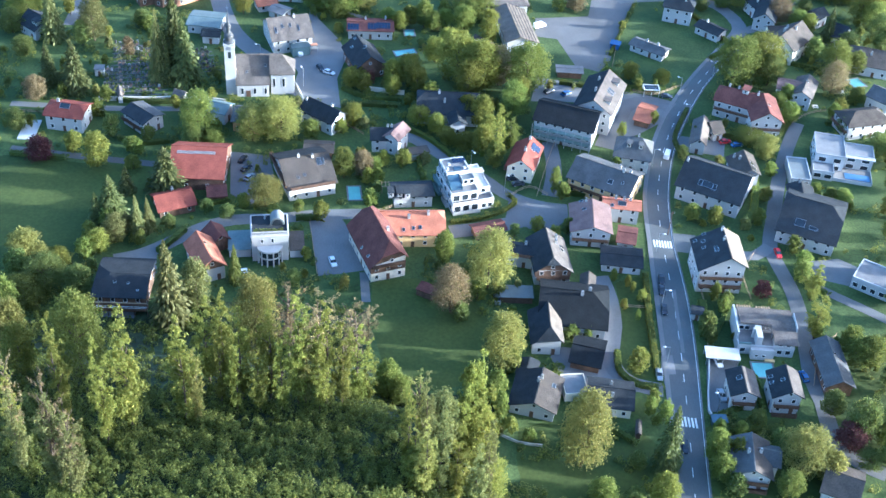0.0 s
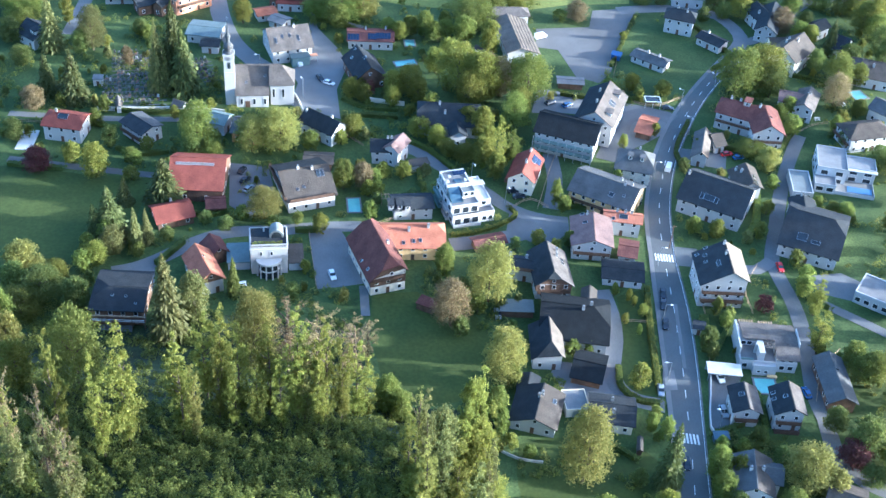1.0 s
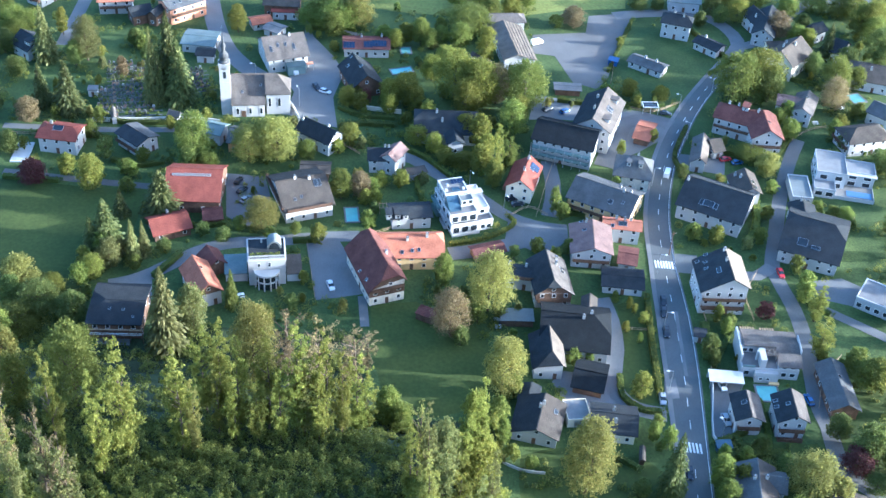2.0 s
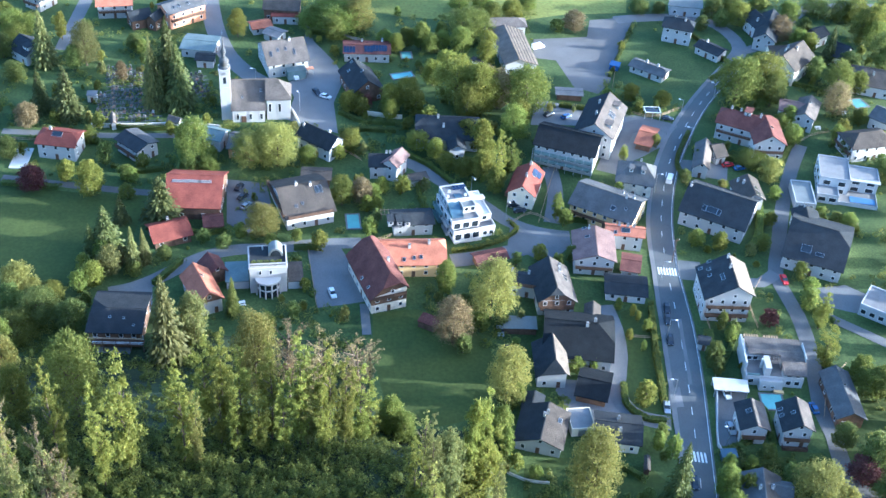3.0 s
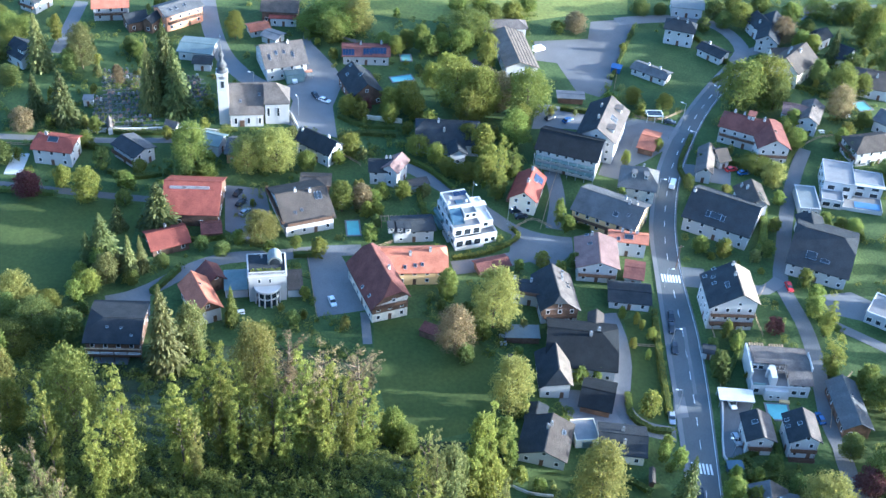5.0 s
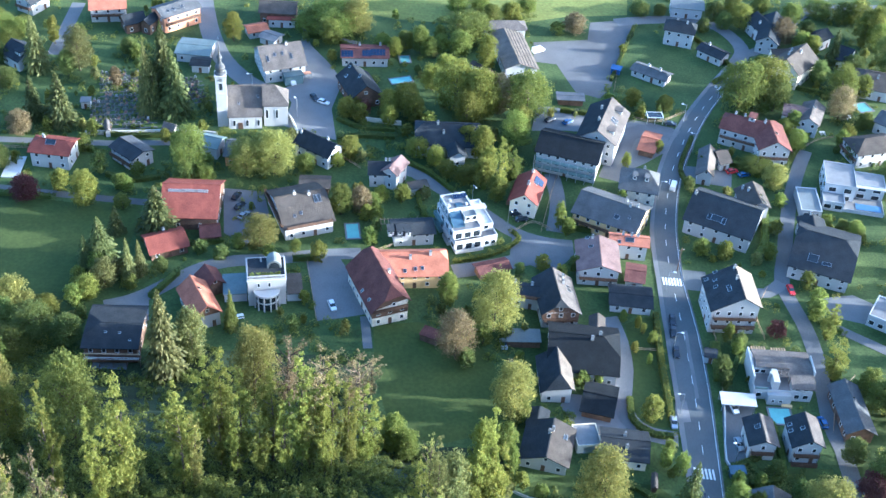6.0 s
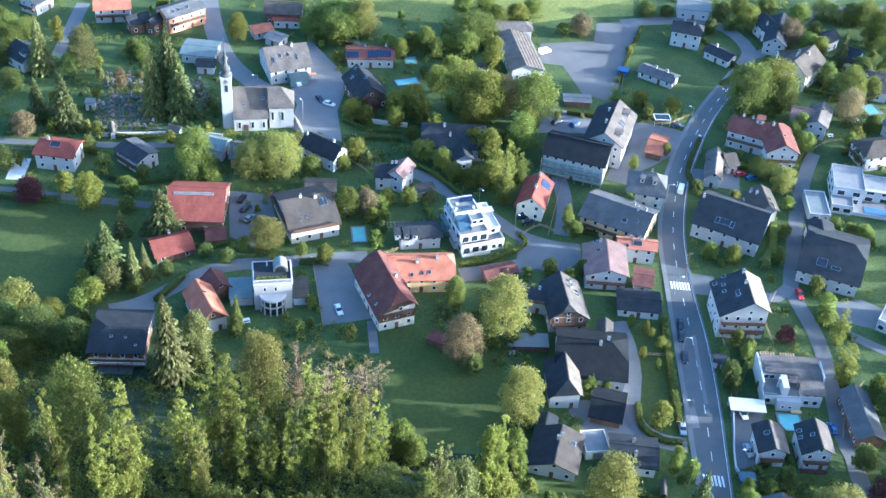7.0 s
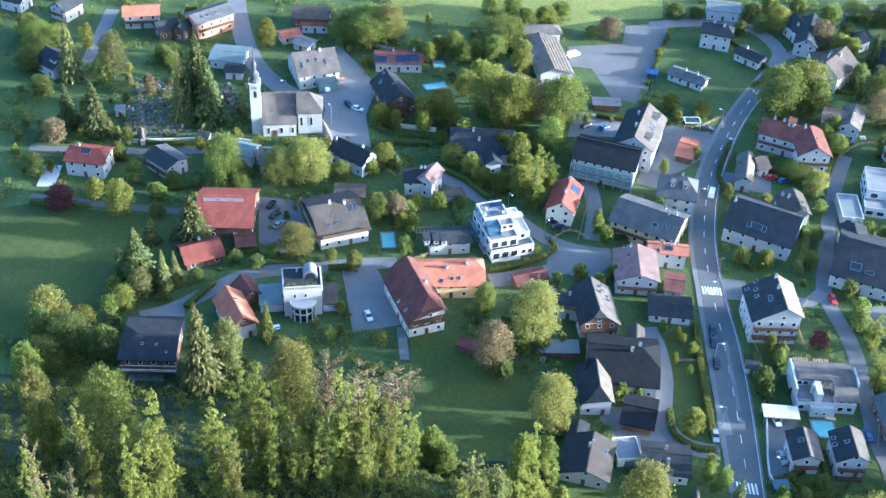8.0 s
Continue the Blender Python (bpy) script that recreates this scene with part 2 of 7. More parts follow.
def patch(name, material, label, pts, up=0.04, thick=0.0):
    """A flat yard or lawn with the given outline, lying on the ground."""
    bm = bmesh.new()
    top = [bm.verts.new((x, y, ground_at(x, y) + up)) for x, y in pts]
    f = bm.faces.new(top)
    f.normal_update()
    if f.normal.z < 0:
        f.normal_flip()
    return tagged(part(name, bm, material), label, kind="structure")


# ---------- houses ----------
MESHES = {}
TAKEN = []              # circles of ground under buildings: x, y, radius


def shared(key, build, material):
    """A mesh built once for each key."""
    if key not in MESHES:
        bm = build()
        me = bpy.data.meshes.new(key[0])
        bm.to_mesh(me)
        bm.free()
        me.materials.append(material)
        MESHES[key] = me
    return MESHES[key]


def frame_ring(w, h, t=0.1, d=0.09):
    """A window frame in the xz plane, facing -y, in one piece."""
    bm = bmesh.new()
    loops = []
    for y in (-d, 0.0):
        for k in (0.0, t):
            loops.append([bm.verts.new(q) for q in ((-w / 2 + k, y, k), (w / 2 - k, y, k), (w / 2 - k, y, h - k), (-w / 2 + k, y, h - k))])
    fo, fi, bo, bi = loops
    for k in range(4):
        n = (k + 1) % 4
        bm.faces.new((fo[k], fo[n], fi[n], fi[k]))
        bm.faces.new((bo[n], bo[k], bi[k], bi[n]))
        bm.faces.new((fo[n], fo[k], bo[k], bo[n]))
        bm.faces.new((fi[k], fi[n], bi[n], bi[k]))
    return bm


def put_window(parent, m, w=1.1, h=1.35, glass=None, name="window"):
    w, h = round(w, 1), round(h, 1)
    win = piece(name, shared(("frame", w, h), lambda: frame_ring(w, h), FRAME), parent, m=m)
    piece("pane", shared(("pane", w, h, (glass or GLASS).name), lambda: boxes((-w / 2 + 0.08, -0.05, 0.08, w / 2 - 0.08, 0.02, h - 0.08)), glass or GLASS), win)
    return win


def side_pose(side, a, off, z):
    """The pose of something fixed to a wall: side names the wall, a runs along it."""
    return {"-y": pose(a, -off, z), "+y": pose(a, off, z, 0, 0, 180), "-x": pose(-off, a, z, 0, 0, -90), "+x": pose(off, a, z, 0, 0, 90)}[side]


def balcony(parent, base, side, a0, a1, off, z, depth=1.2, material=None, roofed=False, solid=False):
    """A balcony: deck, balustrade and brackets."""
    m = base @ side_pose(side, 0, off, z)
    mt = material or WOOD
    deck = part("balcony", boxes((a0, -depth, -0.15, a1, 0.05, 0)), mt, parent, m=m)
    rows = [(a0, -depth, 0.9, a1, -depth + 0.09, 1.0), (a0, -depth, 0.9, a0 + 0.09, 0, 1.0), (a1 - 0.09, -depth, 0.9, a1, 0, 1.0)]
    part("handrail", boxes(*rows), mt, deck)
    step = 0.42
    rows = [(a0 + 0.04 + i * step, -depth + 0.01, 0.0, a0 + 0.04 + i * step + (0.44 if solid else 0.30), -depth + 0.05, 0.9) for i in range(int((a1 - a0 - 0.1) / step))]
    rows += [(x, -depth + 0.05 + i * step, 0.0, x + 0.04, -depth + 0.05 + i * step + 0.30, 0.9) for x in (a0 + 0.02, a1 - 0.06) for i in range(int((depth - 0.1) / step))]
    if rows:
        part("balustrade", boxes(*rows), mt, deck)["kind"] = "stuff"
    return deck


def house(kind, x, y, rot, L, W, he, pitch, roof="grey", wall="white", label="", k0=0.0, k1=0.0, floors=None, ch=(), sky=(), sol=(), bal=(),
          top=None, into=None, over=0.7, dorm=(), category="house", group="", every=3.0, win=True, W2=None, dz=0.0, glass=None, back_roof=None):
    """A pitched-roof building with its ridge along local x. W: half width to the eave on the -y side (W2 on the +y side); k0, k1: how far
    each end is hipped; ch, sky, sol, dorm: chimneys, skylights, solar panels and dormers at local (x, y); bal: balconies (side, floor)."""
    z = ground_at(x, y) + dz
    TAKEN.append((x, y, math.hypot(L / 2 + (k0 + k1) * W / 2, W) * 0.85 + 0.8))
    world_pose = pose(x, y, z, 0, 0, rot)
    if into is None:
        thing = new(kind)
        thing.matrix_basis = world_pose
        tagged(thing, label, category, group)
        base = Matrix.Identity(4)
    else:
        thing = into
        base = into.matrix_basis.inverted() @ world_pose
    W2 = W2 or W
    tp = math.tan(radians(pitch))
    hr, X = he + W * tp, L / 2
    e2 = hr - W2 * tp
    x0, x1 = -X - k0 * W, X + k1 * W
    z0, z1 = hr - k0 * W * tp, hr - k1 * W * tp
    front, back = [(x0, -W, he), (x1, -W, he)], [(x1, W2, e2), (x0, W2, e2)]
    polys = []
    f = list(front)
    if k1 < 0.98:
        f.append((x1, -W * k1, z1) if k1 else (x1, 0, hr))
    if k1:
        f.append((X, 0, hr))
    f.append((-X, 0, hr)) if k0 or not f[-1] == (-X, 0, hr) else None
    if k0 and k0 < 0.98:
        f.append((x0, -W * k0, z0))
    polys.append(f)
    b = list(back)
    if k0 < 0.98:
        b.append((x0, W2 * k0, hr - k0 * W2 * tp) if k0 else (x0, 0, hr))
    if k0:
        b.append((-X, 0, hr))
    b.append((X, 0, hr))
    if k1 and k1 < 0.98:
        b.append((x1, W2 * k1, hr - k1 * W2 * tp))
    polys.append(b)
    if k1:
        polys.append([(x1, -W * k1, z1), (x1, W2 * k1, hr - k1 * W2 * tp), (X, 0, hr)])
    if k0:
        polys.append([(x0, W2 * k0, hr - k0 * W2 * tp), (x0, -W * k0, z0), (-X, 0, hr)])
    rf = part("roof", slab(polys, 0.22), ROOF[roof], thing, m=base)
    if back_roof:            # the far slope takes another tone, mostly standing in for sun or shade
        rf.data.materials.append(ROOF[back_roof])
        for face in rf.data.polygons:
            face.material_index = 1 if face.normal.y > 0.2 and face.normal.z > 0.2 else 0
    ridge = boxes((-X, -0.16, hr - 0.05, X, 0.16, hr + 0.09))
    part("ridge_cap", ridge, ROOF[roof], rf)
    # walls
    o = min(over, W * 0.25)
    w, w2 = W - o, W2 - o
    a0, a1 = x0 + over, x1 - over
    zw, zw2 = he + o * tp - 0.2, e2 + o * tp - 0.2
    bm = bmesh.new()

    def ring(xx, k, zk):
        pts = [(xx, -w, -2.5), (xx, w2, -2.5), (xx, w2, zw2)]
        if k < 0.9:
            zt = (zk if k else hr - over * 0) - 0.2
            if k:
                pts += [(xx, w2 * k, hr - k * W2 * tp - 0.25), (xx, -w * k, zk - 0.25)]
            else:
                pts += [(xx, 0, zt)]
        else:
            pts += [(xx, 0, min(zw, zw2))]
        pts.append((xx, -w, zw))
        return [bm.verts.new(p) for p in pts]
    ra, rb = ring(a0, k0, z0), ring(a1, k1, z1)
    bm.faces.new(ra[::-1])
    bm.faces.new(rb)
    bm.faces.new((ra[0], ra[-1], rb[-1], rb[0]))
    bm.faces.new((ra[1], rb[1], rb[2], ra[2]))
    bm.faces.new((ra[0], rb[0], rb[1], ra[1]))
    bmesh.ops.recalc_face_normals(bm, faces=bm.faces)
    wl = part("wall", bm, WALL[wall], thing, m=base)
    n = floors if floors is not None else max(1, int((zw + 0.3) / 2.75))
    sh = zw / max(1, n)
    if top:                                        # timber-clad upper part, 6 cm proud of the wall
        lo = zw - sh * 0.95 if n > 1 else zw - 0.6
        part("cladding", boxes((a0 - 0.06, -w - 0.06, lo, a1 + 0.06, w2 + 0.06, min(zw, zw2) + 0.02)), WALL[top], wl)
        for xx, s, k in ((a0, -1, k0), (a1, 1, k1)):
            if k < 0.5:
                bg = bmesh.new()
                pts = [(-w, zw), (w2, zw2), (w2 * k + 0.01, hr - max(k, 0.04) * W2 * tp - 0.3), (-w * k - 0.01, hr - max(k, 0.04) * W * tp - 0.3)]
                va = [bg.verts.new((xx + s * 0.06, p, q)) for p, q in pts]
                vb = [bg.verts.new((xx, p, q)) for p, q in pts]
                bg.faces.new(va)
                bg.faces.new(vb[::-1])
                for i in range(4):
                    bg.faces.new((va[i], va[(i + 1) % 4], vb[(i + 1) % 4], vb[i]))
                bmesh.ops.recalc_face_normals(bg, faces=bg.faces)
                part("gable_cladding", bg, WALL[top], wl)
    if win:
        proud = 0.07 if top else 0.0
        for side, lo, hi, off in (("-y", a0, a1, w), ("+y", a0, a1, w2), ("-x", -w, w2, -a0), ("+x", -w, w2, a1)):
            count = max(1, int((hi - lo - 0.6) / every))
            for fl in range(n):
                for i in range(count):
                    a = lo + (hi - lo) * (i + 0.5) / count
                    if fl == 0 and i == count // 2 and side in ("-y", "+x"):
                        m = base @ side_pose(side, a, off, 0.02)
                        part("door", boxes((-0.5, -0.08, -1.2, 0.5, 0.02, 2.05)), WOOD, thing, m=m)
                        continue
                    hgt = min(1.4, sh - 1.2)
                    put_window(thing, base @ side_pose(side, a, off + proud, fl * sh + 0.9), 1.1, hgt, glass)
            if side in ("-x", "+x") and hr - he > 2.4 and (k0 if side == "-x" else k1) < 0.6:
                put_window(thing, base @ side_pose(side, 0, off + proud, zw + 0.5), 1.0, 1.1)

    def roof_z(u, v):
        return hr - abs(v) * tp
    for u, v in ch:
        zc = roof_z(u, v)
        c = part("chimney", boxes((u - 0.36, v - 0.32, zc - 1.0, u + 0.36, v + 0.32, zc + 1.1)), WALL["white"], thing, m=base)
        part("chimney_cap", boxes((u - 0.46, v - 0.42, zc + 1.1, u + 0.46, v + 0.42, zc + 1.2)), STONE, c)
        part("chimney_flue", boxes((u - 0.14, v - 0.14, zc + 1.2, u + 0.14, v + 0.14, zc + 1.45)), METAL, c)
    for u, v, *size in [s for s in sky]:
        sw, sl = size if size else (1.0, 1.3)
        m = base @ pose(u, v, roof_z(u, v), (-pitch if v > 0 else pitch), 0, 0)
        s = part("skylight", boxes((-sw / 2, -sl / 2, -0.1, sw / 2, sl / 2, 0.10)), METAL, thing, m=m)
        part("pane", boxes((-sw / 2 + 0.08, -sl / 2 + 0.08, 0.1, sw / 2 - 0.08, sl / 2 - 0.08, 0.13)), GLASS if sw < 3.5 else ROOF["concrete"], s)
    for u, v, nx, ny in sol:
        m = base @ pose(u, v, roof_z(u, v), (-pitch if v > 0 else pitch), 0, 0)
        for i in range(nx):
            for j in range(ny):
                px, py = (i - (nx - 1) / 2) * 1.06, (j - (ny - 1) / 2) * 1.7
                pm = shared(("solar_panel", 0), lambda: boxes((-0.5, -0.82, 0.08, 0.5, 0.82, 0.14)), SOLAR)
                piece("solar_panel", pm, thing, m=m @ pose(px, py, 0))
    for u, v, dw in dorm:
        s = -1 if v < 0 else 1
        zb = roof_z(u, v)
        up = 1.5
        d = part("dormer", boxes((u - dw / 2, min(v, v - s * 2.4), zb - 0.6, u + dw / 2, max(v, v - s * 2.4), zb + up)), WALL[wall], thing, m=base)
        part("dormer_roof", boxes((u - dw / 2 - 0.25, min(v + s * 0.4, v - s * min(3.4, (up + 1) / tp)), zb + up, u + dw / 2 + 0.25, max(v + s * 0.4, v - s * min(3.4, (up + 1) / tp)), zb + up + 0.16)), ROOF[roof], d)
        for i in range(max(1, int(dw / 1.4))):
            put_window(d, side_pose("-y" if s < 0 else "+y", (u if s < 0 else -u) + (i - (max(1, int(dw / 1.4)) - 1) / 2) * 1.3, abs(v), zb + 0.25), 0.9, 1.0) if s < 0 else None
    for side, fl, *rest in bal:
        lo, hi, off = {"-y": (a0, a1, w), "+y": (-a1, -a0, w2), "-x": (-w2, w, -a0), "+x": (-w, w2, a1)}[side]
        balcony(thing, base, side, lo + 0.3, hi - 0.3, off, fl * sh + 0.1, rest[0] if rest else 1.2, rest[1] if len(rest) > 1 else None)
    return thing


def block(thing, x0, y0, x1, y1, z0, z1, wall="white", roof="gravel", rim=0.25, windows=(), every=2.6, wide=1.6, high=1.6, glass=None):
    """A flat-roofed storey: wall, roof deck inside a parapet, and windows on the named sides."""
    wl = part("wall", boxes((x0, y0, z0, x1, y1, z1)), WALL[wall], thing)
    spot = thing.matrix_basis @ Vector(((x0 + x1) / 2, (y0 + y1) / 2, 0))
    TAKEN.append((spot.x, spot.y, math.hypot(x1 - x0, y1 - y0) * 0.42 + 0.5))
    part("roof_deck", boxes((x0 + rim, y0 + rim, z1, x1 - rim, y1 - rim, z1 + 0.05)), ROOF[roof], wl)
    part("parapet", boxes((x0 - 0.05, y0 - 0.05, z1, x1 + 0.05, y0 + rim, z1 + 0.35), (x0 - 0.05, y1 - rim, z1, x1 + 0.05, y1 + 0.05, z1 + 0.35),
                          (x0 - 0.05, y0 + rim, z1, x0 + rim, y1 - rim, z1 + 0.35), (x1 - rim, y0 + rim, z1, x1 + 0.05, y1 - rim, z1 + 0.35)), WALL[wall], wl)
    for side in windows:
        lo, hi, off, mid = {"-y": (x0, x1, -y0, 0), "+y": (-x1, -x0, y1, 0), "-x": (y0, y1, -x0, 0), "+x": (y0, y1, x1, 0)}[side]
        n = max(1, int((hi - lo) / every))
        for fl in range(max(1, int((z1 - max(z0, 0)) / 2.8))):
            for i in range(n):
                a = lo + (hi - lo) * (i + 0.5) / n
                if side == "+y":
                    a = -a
                m = {"-y": pose(a, y0, 0), "+y": pose(a, y1, 0, 0, 0, 180), "-x": pose(x0, a, 0, 0, 0, -90), "+x": pose(x1, a, 0, 0, 0, 90)}[side]
                put_window(thing, m @ pose(0, 0, max(z0, 0) + fl * 2.8 + 0.8), wide, high, glass)
    return wl


def stand(kind, x, y, rot, label, category, dz=0.0, group="", keep=""):
    thing = new(kind)
    thing.matrix_basis = pose(x, y, ground_at(x, y) + dz, 0, 0, rot)
    return tagged(thing, label, category, group, keep)


# ---------- trees ----------
def leaves_at(rng, c, d, size, wild):
    """Small bent leaf faces at the points c that look roughly along d."""
    n = d + rng.normal(size=c.shape) * wild
    n /= np.linalg.norm(n, axis=1)[:, None]
    a = np.cross(n, rng.normal(size=c.shape))
    a /= np.linalg.norm(a, axis=1)[:, None]
    b = np.cross(n, a)
    s = (size * (0.6 + 0.8 * rng.random(len(c))))[:, None]
    v = np.stack([c - a * s, c + b * s * 0.62 - n * s * 0.15, c + a * s, c - b * s * 0.62 - n * s * 0.15], 1).reshape(-1, 3)
    return v.tolist(), np.arange(len(v)).reshape(-1, 4).tolist()


def cloud(rng, blobs, count, size):
    """Leaf clumps strewn over the outside of many lobes."""
    lobes = np.array(blobs)
    area = lobes[:, 3] ** 2
    k = lobes[rng.choice(len(lobes), count, p=area / area.sum())]
    d = rng.normal(size=(count, 3))
    d /= np.linalg.norm(d, axis=1)[:, None]
    d[:, 2] = np.where(d[:, 2] < -0.3, -0.6 * d[:, 2], d[:, 2])
    c = k[:, :3] + d * (k[:, 3] * (0.35 + 0.95 * rng.random(count) ** 0.7))[:, None]
    return leaves_at(rng, c, d + (0, 0, 0.3), size, 1.3)


def crown_round(rng, r, h, n=26):
    out = []
    for i in range(n):
        a, t = rng.random() * 6.283, rng.random()
        zz = 0.06 + 0.84 * t
        rr = r * math.sqrt(max(0.05, 1 - (2 * zz - 0.85) ** 2)) * (0.4 + 0.5 * rng.random())
        out.append((rr * math.cos(a), rr * math.sin(a), h * zz, r * (0.09 + 0.15 * rng.random())))
    out += [(0, 0, h * 0.5, r * 0.62), (0, 0, h * 0.3, r * 0.55), (0, 0, h * 0.7, r * 0.5)]
    return out


def crown_tall(rng, r, h, n=30):
    """Clumps along a few leaders that lean apart, with gaps between them."""
    out = []
    leaders = [(0.0, 0.0, 1.0)] + [(rng.random() * 6.283, r * (0.35 + 0.4 * rng.random()), 0.5 + 0.4 * rng.random()) for _ in range(4)]
    for a0, lean, top in leaders:
        m = int(n * (0.32 if top == 1.0 else 0.17))
        skip = rng.random() * 0.8
        for i in range(m):
            t = (i + rng.random()) / m
            if abs(t - skip) < 0.08 and t < 0.9:
                continue
            a, z = rng.random() * 6.283, h * (0.03 + 0.94 * top * t)
            off = lean * min(1.0, 0.3 + 1.2 * t)
            rr = r * (0.16 + 0.30 * math.sin(math.pi * min(1, 0.2 + 0.75 * t))) * rng.random() ** 0.5
            out.append((off * math.cos(a0) + rr * math.cos(a), off * math.sin(a0) + rr * math.sin(a), z, r * (0.10 + 0.16 * rng.random()) * (1.2 - 0.6 * t)))
    for i in range(5):      # single boughs that stick out
        a, t = rng.random() * 6.283, 0.3 + 0.5 * rng.random()
        for k in range(3):
            q = r * (0.6 + 0.2 * k)
            out.append((q * math.cos(a), q * math.sin(a), h * t + 0.35 * k, r * (0.15 - 0.03 * k)))
    return out


def conifer_faces(rng, r, h, tiers=46):
    """Whorls of drooping boughs, each of several narrow needle fans."""
    vs, fs = [], []
    for t in range(tiers):
        f = (t + 0.3 * rng.random()) / (tiers - 0.7)
        z, rad = h * (0.04 + 0.95 * f), (r * (1 - f) ** 0.75 + 0.12) * (0.8 + 0.35 * rng.random())
        n = max(6, int(26 * (1 - f) + 5))
        for k in range(n):
            a = 6.283 * (k + rng.random()) / n
            ln = rad * (0.6 + 0.5 * rng.random())
            d, s = np.array([math.cos(a), math.sin(a), 0]), np.array([-math.sin(a), math.cos(a), 0])
            for q in range(4):
                c0, c1 = 0.10 + 0.25 * q, min(1.08, 0.42 + 0.26 * q)
                wd = ln * 0.05 * (1.2 - 0.2 * q) + 0.07
                tw = rng.normal() * 0.16
                p0 = d * ln * c0 + (0, 0, z - ln * 0.32 * c0 ** 1.4 + rng.normal() * 0.1)
                p1 = d * ln * c1 + s * tw * ln * 0.6 + (0, 0, z - ln * 0.42 * c1 ** 1.4 + rng.normal() * 0.12)
                m = (p0 + p1) / 2
                i = len(vs)
                vs += [p0, m + s * wd + (0, 0, -0.35 * wd + tw), p1, m - s * wd + (0, 0, -0.35 * wd - tw)]
                fs.append((i, i + 1, i + 2, i + 3))
    return vs, fs


def leaf_mesh(name, vs, fs):
    me = bpy.data.meshes.new(name)
    me.from_pydata([tuple(v) for v in vs], [], fs)
    me.materials.append(LEAF["mid"])
    return me


def trunk_mesh(h, r, rng, limbs=5, spread=2.0):
    """A tapered, slightly bent trunk with limbs."""
    bm = bmesh.new()

    def tube(p, q, r0, r1, n=6, seg=3):
        p, q = Vector(p), Vector(q)
        d = (q - p).normalized()
        u = d.orthogonal().normalized()
        v = d.cross(u)
        rings = []
        for i in range(seg + 1):
            t = i / seg
            c = p.lerp(q, t) + u * math.sin(t * 3.1) * (q - p).length * 0.03
            rr = r0 + (r1 - r0) * t
            rings.append([bm.verts.new(c + (u * math.cos(6.283 * k / n) + v * math.sin(6.283 * k / n)) * rr) for k in range(n)])
        for a, b in zip(rings, rings[1:]):
            for k in range(n):
                bm.faces.new((a[k], a[(k + 1) % n], b[(k + 1) % n], b[k]))
    tube((0, 0, -0.5), (0.03 * h, 0, h), r, r * 0.3, 7, 4)
    for i in range(limbs):
        a, z = rng.random() * 6.283, h * (0.4 + 0.5 * i / max(1, limbs))
        tube((0.02 * h, 0, z), (math.cos(a) * spread, math.sin(a) * spread, z + spread * 0.9), r * 0.45, r * 0.12, 5, 2)
    me = bpy.data.meshes.new("trunk")
    bm.to_mesh(me)
    bm.free()
    me.materials.append(BARK)
    return me


FORMS = {}
rng = np.random.default_rng(7)
for i in range(4):       # broad crowns: about 10 m high, 4 m radius
    FORMS["round", i] = (leaf_mesh("crown", *cloud(rng, crown_round(rng, 4.0, 9.0, 220), 6000, 0.2)), trunk_mesh(6.0, 0.24, rng, 6, 2.2), 0.6)
for i in range(4):       # the largest broad crowns, drawn to the same measures with finer leaves
    FORMS["grand", i] = (leaf_mesh("crown", *cloud(rng, crown_round(rng, 4.0, 9.0, 320), 10500, 0.128)), trunk_mesh(6.0, 0.24, rng, 7, 2.2), 0.6)
for i in range(3):       # small garden crowns, drawn to the same measures as the broad ones
    FORMS["small", i] = (leaf_mesh("crown", *cloud(rng, crown_round(rng, 4.0, 9.0, 110), 1900, 0.35)), trunk_mesh(6.0, 0.24, rng, 5, 2.2), 0.5)
for i in range(5):       # tall crowns: about 18 m high, 3.2 m radius
    FORMS["tall", i] = (leaf_mesh("crown", *cloud(rng, crown_tall(rng, 3.3, 16.5, 170), 6600, 0.175)), trunk_mesh(12.5, 0.25, rng, 8, 1.6), 1.5)
for i in range(3):       # spruces: 15 m high
    FORMS["spruce", i] = (leaf_mesh("crown", *conifer_faces(rng, 3.0, 14.2)), trunk_mesh(13.0, 0.22, rng, 0), 0.9)
for i in range(3):       # shrubs: 2.4 m high
    FORMS["shrub", i] = (leaf_mesh("crown", *cloud(rng, crown_round(rng, 1.5, 2.3, 12), 420, 0.22)), trunk_mesh(1.3, 0.06, rng, 4, 0.6), 0.1)
for i in range(3):       # half-bare crowns: limbs show between sparse leaves
    FORMS["bare", i] = (leaf_mesh("crown", *cloud(rng, crown_tall(rng, 3.0, 11.0, 90), 2800, 0.12)), trunk_mesh(12.0, 0.24, rng, 12, 2.4), 3.0)
TREE_COUNT = [0]
TREE_LABEL = dict(round="tree with a broad crown", tall="tall tree with uneven crown", spruce="tall spruce with drooping boughs", shrub="dense leafy garden shrub", bare="half-bare tree with sparse leaves")
LEAF_WORD = dict(fresh="fresh green", yellow="yellow-green", dark="dark green", mid="green", brown="brownish budding", copper="copper-red", spruce="dark green", larch="pale green")
FORM_SIZE = dict(round=(9.6, 4.3), tall=(18.0, 3.4), spruce=(15.1, 3.1), shrub=(2.4, 1.6), bare=(14.0, 3.2))


